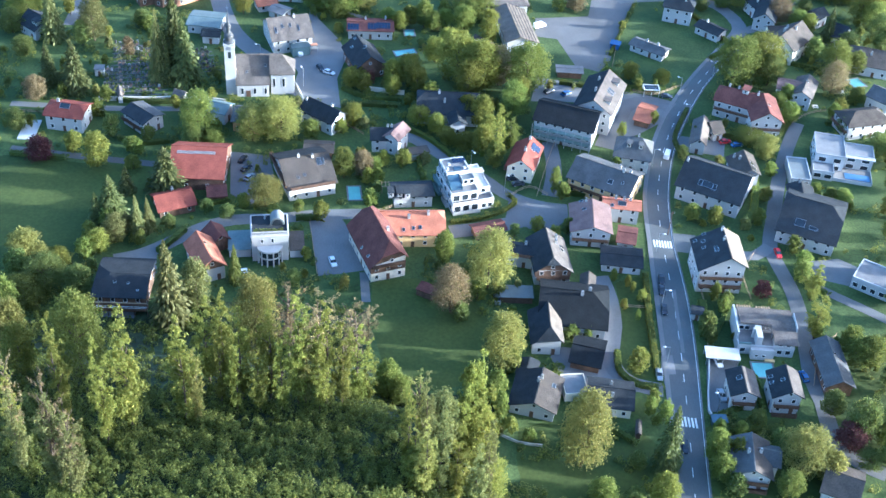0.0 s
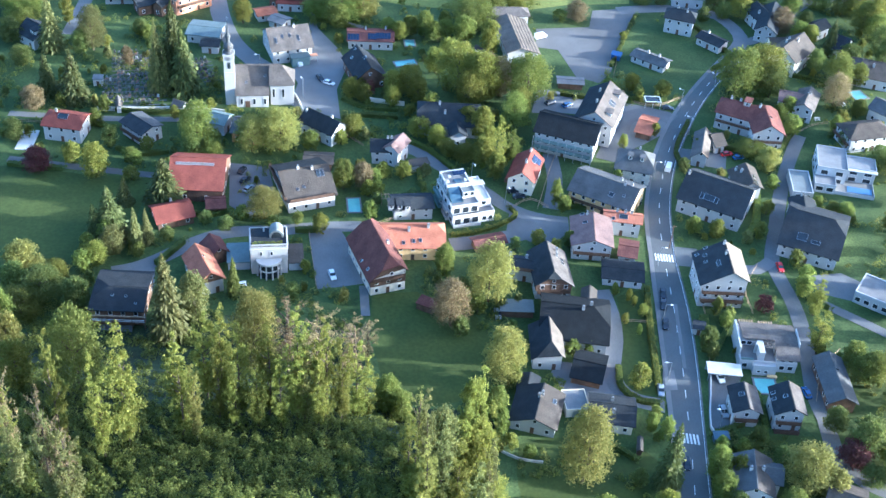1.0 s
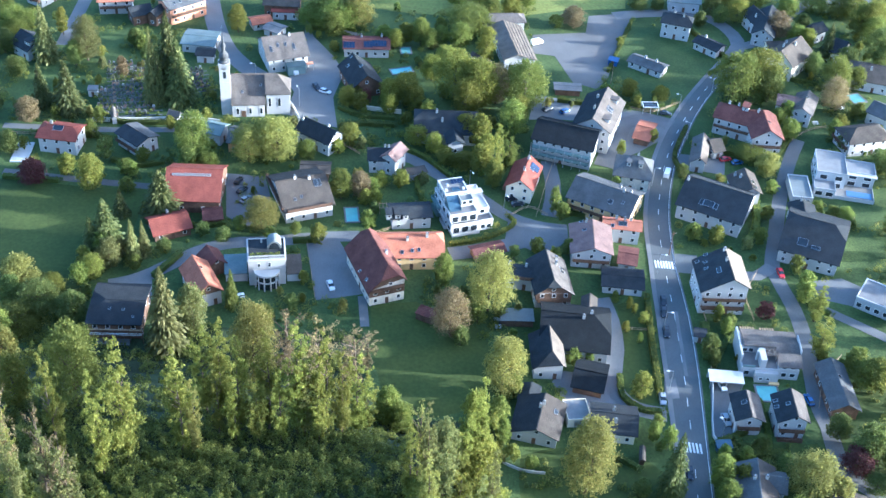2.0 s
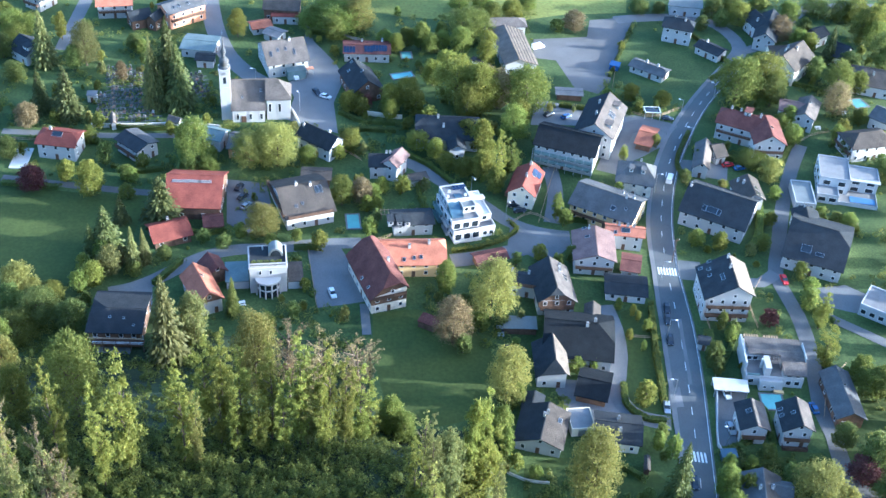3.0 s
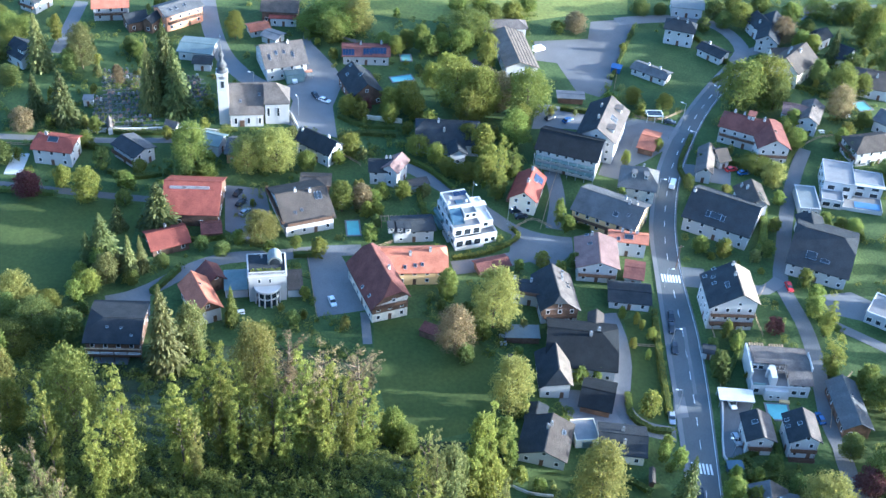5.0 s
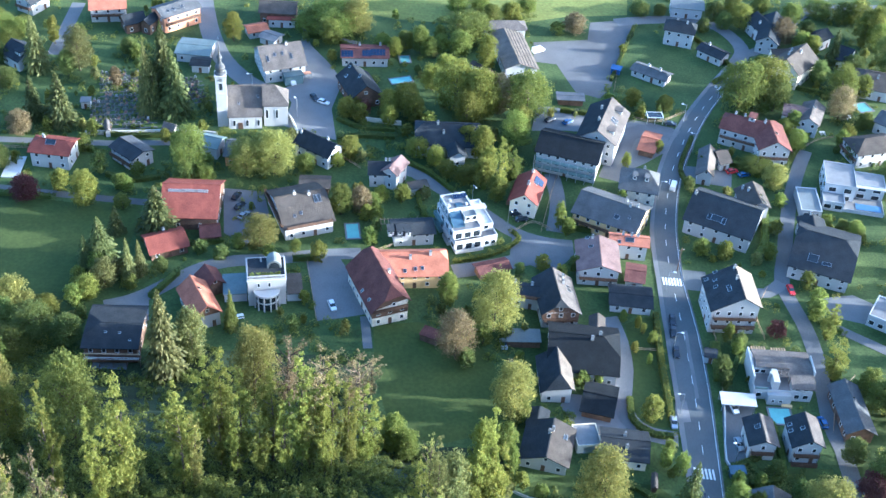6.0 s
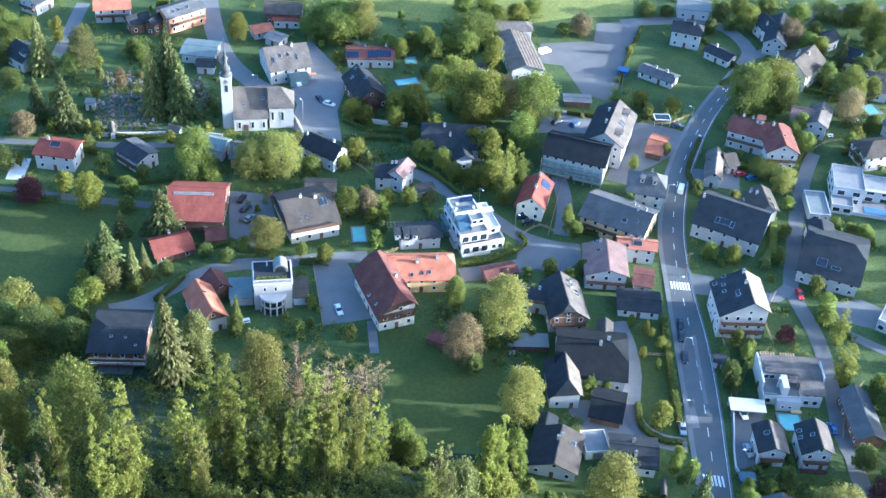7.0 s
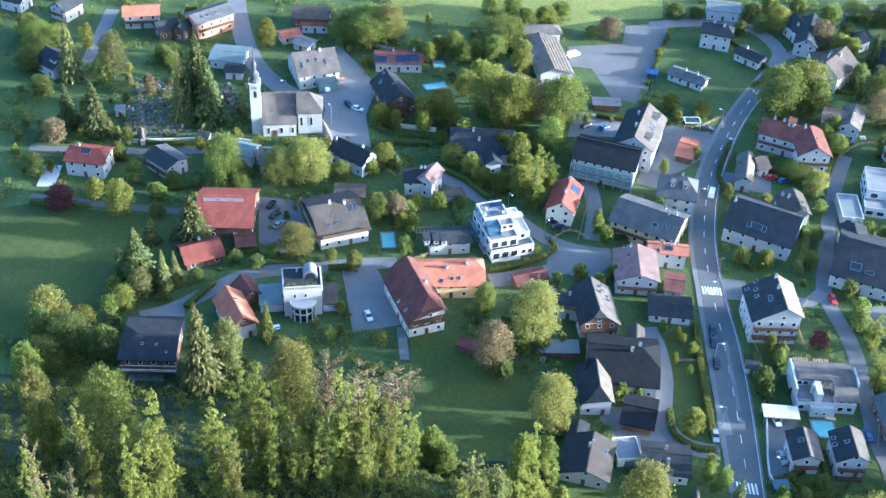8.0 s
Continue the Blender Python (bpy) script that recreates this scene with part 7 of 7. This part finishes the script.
for form, tone, tx, ty, th, tr in (
    ("round", "dark", 150.6, 349.9, 6.8, 4.1),
    ("round", "dark", 90.8, 327.8, 5.2, 2.6),
    ("round", "dark", 97.3, 339.9, 5.5, 2.5),
    ("round", "mid", 90.3, 256.5, 7.2, 1.9),
    ("round", "mid", 92.0, 251.7, 6.1, 2.1),
    ("round", "dark", 85.8, 242.2, 8.8, 2.7),
    ("round", "dark", 86.4, 238.9, 6.3, 2.3),
    ("round", "mid", 139.1, 306.7, 6.5, 3.7),
    ("round", "mid", 135.5, 308.3, 5.7, 3.0),
    ("round", "mid", 131.5, 311.2, 5.4, 2.4),
    ("round", "mid", 119.2, 272.9, 7.3, 3.4),
    ("round", "mid", 118.1, 281.3, 6.6, 2.6),
    ("round", "mid", 69.7, 207.2, 9.1, 2.2),
    ("round", "mid", 66.6, 210.2, 6.6, 1.9),
    ("round", "mid", -36.6, 416.8, 9.1, 5.4),
    ("round", "mid", -29.4, 406.9, 10.2, 5.3),
    ("round", "fresh", -6.0, 400.7, 8.3, 3.6),
):
    tree(form, tx, ty, th, tr, tone, "in the gardens")
for form, tone, tx, ty, th, tr in (
    ("round", "mid", 11.1, 405.1, 8.3, 3.8),
    ("round", "mid", 18.1, 404.6, 10.3, 5.3),
    ("round", "mid", 30.2, 427.6, 9.6, 4.9),
    ("round", "fresh", 38.1, 433.3, 8.4, 4.9),
    ("round", "mid", 44.5, 440.9, 6.2, 4.5),
    ("round", "mid", 17.5, 437.4, 8.4, 4.9),
    ("round", "mid", 26.1, 441.0, 7.3, 5.0),
    ("round", "fresh", 12.9, 387.7, 10.1, 5.1),
    ("round", "fresh", 7.9, 379.3, 9.9, 5.0),
    ("round", "brown", 30.6, 366.0, 16.3, 5.4),
    ("round", "fresh", 19.8, 357.2, 14.9, 5.8),
    ("round", "mid", 150.6, 446.1, 8.8, 5.3),
    ("round", "dark", 153.1, 432.0, 8.9, 4.0),
    ("round", "mid", 172.3, 449.3, 8.7, 6.1),
    ("round", "fresh", 177.7, 447.9, 11.0, 6.6),
    ("round", "mid", 180.3, 427.4, 12.1, 5.9),
    ("round", "dark", 178.0, 407.3, 11.0, 4.6),
    ("round", "dark", 164.6, 406.0, 9.5, 5.2),
):
    tree(form, tx, ty, th, tr, tone, "in the gardens")
for form, tone, tx, ty, th, tr in (
    ("round", "dark", 150.2, 399.9, 9.6, 4.4),
    ("round", "mid", 164.0, 391.5, 9.6, 4.4),
    ("round", "mid", 139.5, 454.0, 6.4, 4.8),
    ("round", "mid", 127.5, 452.1, 7.8, 4.3),
    ("round", "dark", 121.4, 437.0, 7.7, 3.9),
    ("round", "dark", 97.6, 445.3, 5.4, 3.5),
    ("round", "mid", 189.7, 449.3, 11.2, 6.1),
    ("round", "fresh", 152.8, 420.9, 8.8, 3.9),
    ("round", "mid", 148.0, 357.0, 7.7, 3.1),
    ("round", "mid", 159.3, 369.9, 7.2, 3.6),
    ("round", "dark", 157.3, 336.1, 9.8, 5.0),
    ("round", "mid", -141.9, 392.5, 7.5, 5.8),
    ("round", "dark", -143.4, 380.0, 9.7, 5.3),
    ("round", "mid", -141.0, 400.4, 6.7, 4.8),
    ("round", "mid", -150.2, 403.8, 8.8, 5.5),
    ("round", "dark", -99.2, 390.8, 7.0, 3.6),
    ("round", "fresh", -100.3, 391.6, 5.3, 3.0),
    ("round", "brown", -99.5, 368.9, 8.1, 2.6),
):
    tree(form, tx, ty, th, tr, tone, "in the gardens")
for form, tone, tx, ty, th, tr in (
    ("round", "mid", -96.8, 388.9, 5.9, 3.2),
    ("round", "dark", -117.4, 374.7, 10.1, 3.5),
    ("round", "dark", -135.4, 365.5, 7.4, 4.7),
    ("round", "dark", -113.5, 328.7, 6.9, 3.2),
    ("round", "mid", -101.2, 329.9, 7.0, 2.8),
    ("round", "mid", -100.5, 338.6, 6.8, 2.5),
    ("round", "dark", -124.2, 319.2, 8.1, 4.1),
    ("round", "dark", -94.3, 318.9, 8.4, 3.3),
    ("round", "fresh", -77.4, 337.7, 5.2, 2.1),
    ("round", "mid", -73.0, 333.5, 6.7, 2.6),
    ("round", "fresh", -6.2, 354.9, 8.3, 3.5),
    ("round", "fresh", -15.9, 356.5, 7.2, 3.3),
    ("round", "fresh", 2.4, 358.1, 9.8, 4.4),
    ("round", "fresh", 7.3, 352.9, 7.8, 3.4),
    ("round", "fresh", 9.4, 333.2, 7.6, 3.7),
    ("round", "fresh", 24.3, 338.5, 12.8, 4.6),
    ("round", "mid", 28.4, 315.0, 10.6, 3.5),
    ("round", "fresh", 26.4, 328.6, 11.9, 3.6),
):
    tree(form, tx, ty, th, tr, tone, "in the gardens")
for form, tone, tx, ty, th, tr in (
    ("round", "fresh", 19.7, 342.7, 9.7, 4.1),
    ("round", "mid", 45.7, 278.8, 6.4, 2.5),
    ("round", "dark", 50.1, 283.0, 6.5, 2.3),
    ("round", "dark", 34.1, 280.1, 5.1, 2.0),
    ("round", "mid", 22.9, 250.8, 6.9, 3.1),
    ("round", "dark", 18.1, 241.5, 6.8, 3.0),
    ("round", "dark", 31.4, 232.0, 8.8, 3.0),
    ("round", "mid", 31.8, 222.8, 7.8, 2.6),
    ("round", "mid", 28.4, 206.5, 8.7, 2.5),
    ("round", "mid", 48.2, 236.8, 5.4, 2.6),
    ("round", "mid", 52.7, 237.6, 5.0, 1.8),
    ("round", "mid", 58.0, 252.8, 4.5, 1.6),
    ("round", "fresh", 67.2, 258.0, 4.2, 1.1),
    ("round", "fresh", 64.0, 250.4, 4.1, 1.3),
    ("round", "mid", 67.4, 246.2, 4.1, 1.1),
    ("round", "mid", -37.8, 281.6, 5.3, 2.5),
    ("round", "dark", -51.6, 280.5, 5.1, 2.8),
    ("round", "mid", -47.4, 286.0, 5.3, 2.5),
):
    tree(form, tx, ty, th, tr, tone, "in the gardens")
for form, tone, tx, ty, th, tr in (
    ("round", "dark", -57.6, 282.4, 5.3, 2.5),
    ("round", "dark", -28.2, 251.9, 6.1, 2.3),
    ("round", "fresh", -25.7, 255.0, 3.6, 1.2),
    ("round", "dark", -67.4, 273.7, 5.2, 2.5),
    ("round", "mid", -84.7, 272.4, 7.0, 3.0),
    ("round", "mid", -87.7, 264.7, 7.9, 2.9),
    ("round", "yellow", -98.9, 253.6, 7.4, 4.0),
    ("round", "dark", -103.4, 247.9, 9.9, 4.8),
    ("round", "mid", -73.7, 265.5, 5.3, 2.1),
    ("round", "mid", 125.1, 239.3, 8.8, 4.0),
    ("round", "mid", 129.0, 233.6, 10.5, 4.8),
    ("round", "dark", 114.2, 214.5, 8.6, 3.8),
    ("round", "dark", 119.5, 206.3, 13.9, 5.2),
    ("round", "dark", 98.4, 202.2, 5.8, 2.9),
    ("round", "mid", 89.0, 204.9, 5.1, 2.2),
    ("round", "mid", 83.3, 204.5, 6.1, 2.2),
    ("round", "dark", 93.3, 208.8, 6.1, 2.2),
    # out of view on the right, added to cast shade
    ("round", "fresh", 143.7, 260.6, 7.1, 3.8),
):
    tree(form, tx, ty, th, tr, tone, "in the gardens")
# more trees added just out of view on the right, to shade the ground
for form, tone, tx, ty, th, tr in (
    ("round", "mid", 142.5, 251.3, 8.1, 3.7),
    ("round", "fresh", 137.7, 240.2, 8.9, 4.1),
    ("round", "mid", 147.4, 270.5, 7.2, 3.8),
    ("round", "mid", 149.5, 280.5, 7.4, 3.6),
    ("round", "mid", 150.7, 290.7, 7.8, 4.0),
    ("round", "fresh", 153.3, 302.5, 8.6, 4.1),
    ("round", "mid", 158.7, 316.9, 8.1, 4.2),
    ("round", "fresh", 162.2, 331.6, 8.9, 4.4),
    ("round", "mid", 164.7, 342.3, 8.4, 4.0),
    ("round", "dark", 133.0, 223.8, 12.5, 4.7),
    ("round", "mid", 129.8, 210.2, 13.4, 4.6),
    ("round", "dark", 125.4, 197.5, 14.3, 4.5),
):
    tree(form, tx, ty, th, tr, tone, "in the gardens")
for form, tone, tx, ty, th, tr in (
    ("round", "fresh", -83.7, 193.2, 16.1, 4.7),
    ("round", "mid", -98.2, 222.9, 20.7, 4.6),
    ("tall", "fresh", -54.4, 175.8, 37.8, 4.7),
    ("round", "mid", -69.6, 193.6, 26.4, 7.6),
    ("tall", "fresh", -67.8, 172.9, 36.0, 3.2),
    ("tall", "fresh", -58.4, 170.2, 33.0, 3.1),
    ("tall", "fresh", -76.0, 165.5, 29.6, 2.6),
    ("tall", "larch", -73.3, 160.3, 24.9, 3.1),
    ("tall", "larch", -64.5, 156.5, 28.0, 3.6),
    ("bare", "brown", -64.8, 157.4, 34.0, 2.6),
    ("tall", "larch", -60.4, 153.7, 25.4, 3.4),
    ("bare", "brown", -60.8, 154.8, 28.4, 2.6),
    ("bare", "brown", -75.6, 166.3, 32.0, 2.4),
    ("round", "yellow", -94.2, 215.9, 16.8, 4.4),
    ("tall", "fresh", -43.9, 180.2, 31.2, 4.3),
    ("tall", "yellow", -40.6, 178.7, 24.0, 2.1),
    ("round", "yellow", -34.1, 220.1, 27.7, 7.1),
    ("tall", "fresh", -37.2, 195.1, 30.3, 3.3),
    ("tall", "fresh", -32.3, 188.1, 29.1, 3.2),
    ("tall", "fresh", -26.2, 188.8, 30.8, 3.7),
    ("tall", "fresh", -19.7, 187.1, 35.5, 3.7),
):
    tree(form, tx, ty, th, tr, tone, "by the wood")
for form, tone, tx, ty, th, tr in (
    ("bare", "brown", -24.8, 214.0, 28.0, 5.0),
    ("bare", "brown", -16.5, 206.3, 28.2, 4.8),
    ("bare", "brown", -9.3, 221.3, 23.4, 5.8),
    ("tall", "fresh", -13.6, 187.9, 32.5, 3.7),
    ("tall", "fresh", -9.9, 189.0, 27.9, 3.2),
    ("tall", "fresh", -6.3, 191.9, 26.6, 3.2),
    ("tall", "yellow", -17.9, 187.5, 27.7, 3.2),
    ("tall", "fresh", -23.2, 185.1, 22.6, 2.6),
    ("tall", "fresh", -18.7, 187.4, 14.3, 1.9),
    ("tall", "fresh", -28.1, 184.7, 19.2, 3.2),
    ("tall", "fresh", -40.9, 194.6, 27.9, 3.3),
    ("bare", "brown", -6.1, 227.7, 15.9, 3.7),
    ("tall", "fresh", -36.9, 185.9, 24.2, 2.6),
    ("tall", "fresh", -33.0, 184.3, 20.9, 2.6),
    ("tall", "fresh", -14.6, 185.8, 21.1, 2.6),
    ("tall", "fresh", -4.8, 200.6, 18.9, 2.8),
    ("round", "mid", -0.2, 210.7, 13.6, 4.2),
    ("round", "mid", 3.3, 208.3, 10.1, 3.5),
):
    tree(form, tx, ty, th, tr, tone, "by the wood")
for form, tone, tx, ty, th, tr in (
    ("tall", "fresh", 21.5, 192.9, 33.7, 3.4),
    ("tall", "fresh", 24.2, 188.9, 26.7, 3.4),
    ("tall", "fresh", 18.5, 183.6, 26.0, 3.3),
    ("tall", "larch", 9.2, 174.7, 28.0, 2.6),
    ("bare", "yellow", 7.3, 176.7, 25.4, 2.5),
    ("tall", "larch", 13.1, 168.6, 30.0, 3.1),
    ("tall", "fresh", 17.0, 169.2, 27.3, 3.1),
    ("tall", "larch", 23.6, 172.1, 31.8, 3.2),
    ("tall", "yellow", 9.4, 164.5, 24.7, 3.0),
    ("tall", "fresh", 5.6, 170.0, 24.4, 2.5),
    ("tall", "larch", 20.9, 165.5, 29.6, 3.2),
    ("round", "mid", 27.1, 210.5, 12.2, 3.5),
    ("round", "fresh", 20.2, 197.0, 25.4, 4.0),
    ("round", "larch", 13.2, 182.6, 18.2, 5.1),
    ("round", "fresh", 21.4, 184.2, 21.7, 5.3),
    ("round", "fresh", 23.7, 174.9, 17.7, 5.8),
    ("round", "fresh", 8.3, 166.9, 11.5, 4.8),
):
    tree(form, tx, ty, th, tr, tone, "by the wood")


# ---------- undergrowth and garden greenery ----------
def greenery(name, label, spots, tone, leaves=70, size=0.24):
    """Many low bushes in one mesh: leaf clumps over small domes."""
    rg = np.random.default_rng(len(spots))
    rows = np.repeat(np.array([(x, y, ground_at(x, y), r, h) for x, y, r, h in spots]), [int(leaves * (0.6 + 0.5 * s[2])) for s in spots], axis=0)
    d = rg.normal(size=(len(rows), 3))
    d /= np.linalg.norm(d, axis=1)[:, None]
    d[:, 2] = abs(d[:, 2])
    reach = (0.7 + 0.4 * rg.random(len(rows)))[:, None]
    c = rows[:, :3] + (0, 0, 0.15) + d * rows[:, [3, 3, 4]] * reach
    vs, fs = leaves_at(rg, c, d + (0, 0, 0.7), size, 0.6)
    me = leaf_mesh(name, vs, fs)
    me.materials[0] = LEAF[tone]
    return tagged(new(name, me), label, "greenery", kind="stuff")


def free(x, y, r):
    return all((x - a) ** 2 + (y - b) ** 2 > (r + c) ** 2 for a, b, c in TAKEN) and all((x - a) ** 2 + (y - b) ** 2 > (r + c) ** 2 for a, b, c in ROADS)


rg = np.random.default_rng(5)
spots = []
while len(spots) < 3000:
    x, y = rg.uniform(-108, 27), rg.uniform(148, 189 - 3 * math.sin(len(spots)))
    if x > 4 and y > 178 or ground_at(x, y) < 5:
        continue
    lump = 0.55 + 1.2 * abs(noise.noise(Vector((x * 0.11, y * 0.11, 0))))
    spots.append((x, y, rg.uniform(0.6, 1.6), rg.uniform(1.4, 4.8) * lump))
while len(spots) < 3150:
    x, y = rg.uniform(-104, -46), rg.uniform(228, 244)
    if free(x, y, 1.0):
        spots.append((x, y, rg.uniform(0.7, 1.8), rg.uniform(0.8, 2.6)))
while len(spots) < 4350:
    x, y = rg.uniform(-112, 27), rg.uniform(186, 236)
    if inside(x, y, [(-112, 230), (-80, 229), (-45, 238), (-10, 236), (-6, 217), (8, 210), (24, 212), (27, 186), (-112, 186)]):
        spots.append((x, y, rg.uniform(0.6, 1.7), rg.uniform(0.5, 2.2)))
greenery("undergrowth", "dense green undergrowth on the wooded hillside", spots, "bramble", 66, 0.22)

OPEN = [
    [(-6.8, 255.9), (5.6, 258.2), (22.7, 249.2), (30.6, 232.5), (25.1, 219.1), (9.4, 213.2), (-0.6, 217.2), (-5.9, 238.2)],
    [(-158.3, 310.5), (-100.0, 303.2), (-78.1, 304.0), (-78.3, 284.5), (-86.1, 258.6), (-97.2, 248.4), (-134.8, 245.2)],
    [(62.8, 261.8), (71.4, 266.1), (70.9, 244.2), (70.3, 223.3), (61.6, 223.7), (60.8, 232.7)],
    [(45.9, 436.5), (88.6, 447.1), (78.6, 411.8), (67.5, 380.1), (59.2, 383.7), (45.3, 403.3)],
    [(75.3, 396.8), (88.3, 435.3), (119.9, 410.7), (99.5, 376.2), (76.9, 373.6)],
    [(-22.7, 471.3), (89.8, 488.2), (84.8, 444.2), (-20.1, 427.5)],
    [(122.5, 262.0), (136.1, 253.8), (129.9, 231.7), (119.5, 243.6)],
]
OPEN += [
    [(-44.6, 374.2), (-38.3, 351.3), (-22.7, 344.4), (-23.4, 380.7), (-37.8, 407.4)],
    [(-27.7, 283.1), (-11.7, 285.4), (-7.8, 259.4), (-22.4, 255.8)],
    [(33.1, 300.6), (51.4, 297.3), (45.9, 284.1), (31.7, 286.8)],
    [(-80.6, 261.5), (-68.7, 262.5), (-66.7, 252.1), (-78.3, 251.1)],
    [(85.1, 234.6), (94.7, 235.3), (88.2, 213.0), (82.0, 212.6)],
    [(44.8, 233.6), (59.6, 232.6), (60.1, 223.6), (45.3, 220.5)],
    [(121.3, 277.8), (137.9, 276.7), (133.1, 265.3), (123.1, 268.0)],
]
TONES = ("mid", "fresh", "dark", "yellow")
beds = {tone: [] for tone in TONES}
tries = 0
while sum(len(b) for b in beds.values()) < 2300 and tries < 40000:
    tries += 1
    y = rg.uniform(172, 470)
    x = rg.uniform(-0.29 * y - 45, 0.285 * y + 75)
    r = rg.uniform(0.5, 1.6) * (1.4 if rg.random() < 0.25 else 1.0)
    if noise.noise(Vector((x * 0.06, y * 0.06, 3))) < -0.05 or not free(x, y, r) or any(inside(x, y, p) for p in OPEN) or (x < 25 and y < 240):
        continue
    beds[TONES[int(rg.integers(0, 4))]].append((x, y, r, r * rg.uniform(0.9, 1.7)))
made = 0
while made < 170:
    y = rg.uniform(200, 440)
    x = rg.uniform(-0.29 * y - 40, 0.285 * y + 65)
    if not free(x, y, 1.6) or any(inside(x, y, p) for p in OPEN) or (x < 25 and y < 245):
        continue
    made += 1
    high = rg.uniform(2.2, 5.2)
    tree("shrub", x, y, high, high * rg.uniform(0.36, 0.6), ("mid", "fresh", "fresh", "dark", "yellow", "larch")[int(rg.integers(0, 6))], "in the gardens")
for x0, y0, w, d in ((-103.5, 344.0, 21.0, 38.0), (-74.0, 362.0, 7.0, 18.0)):      # clipped shrubs among the graves
    for k in range(int(w * d / 7)):
        r = rg.uniform(0.25, 0.6)
        beds[TONES[k % 3]].append((x0 + rg.uniform(0, w), y0 + rg.uniform(0, d), r, r * rg.uniform(1.0, 2.4)))
for tone in TONES:
    greenery("garden_bushes", LEAF_WORD[tone] + " bushes scattered through the village gardens", beds[tone], tone, 48, 0.22)
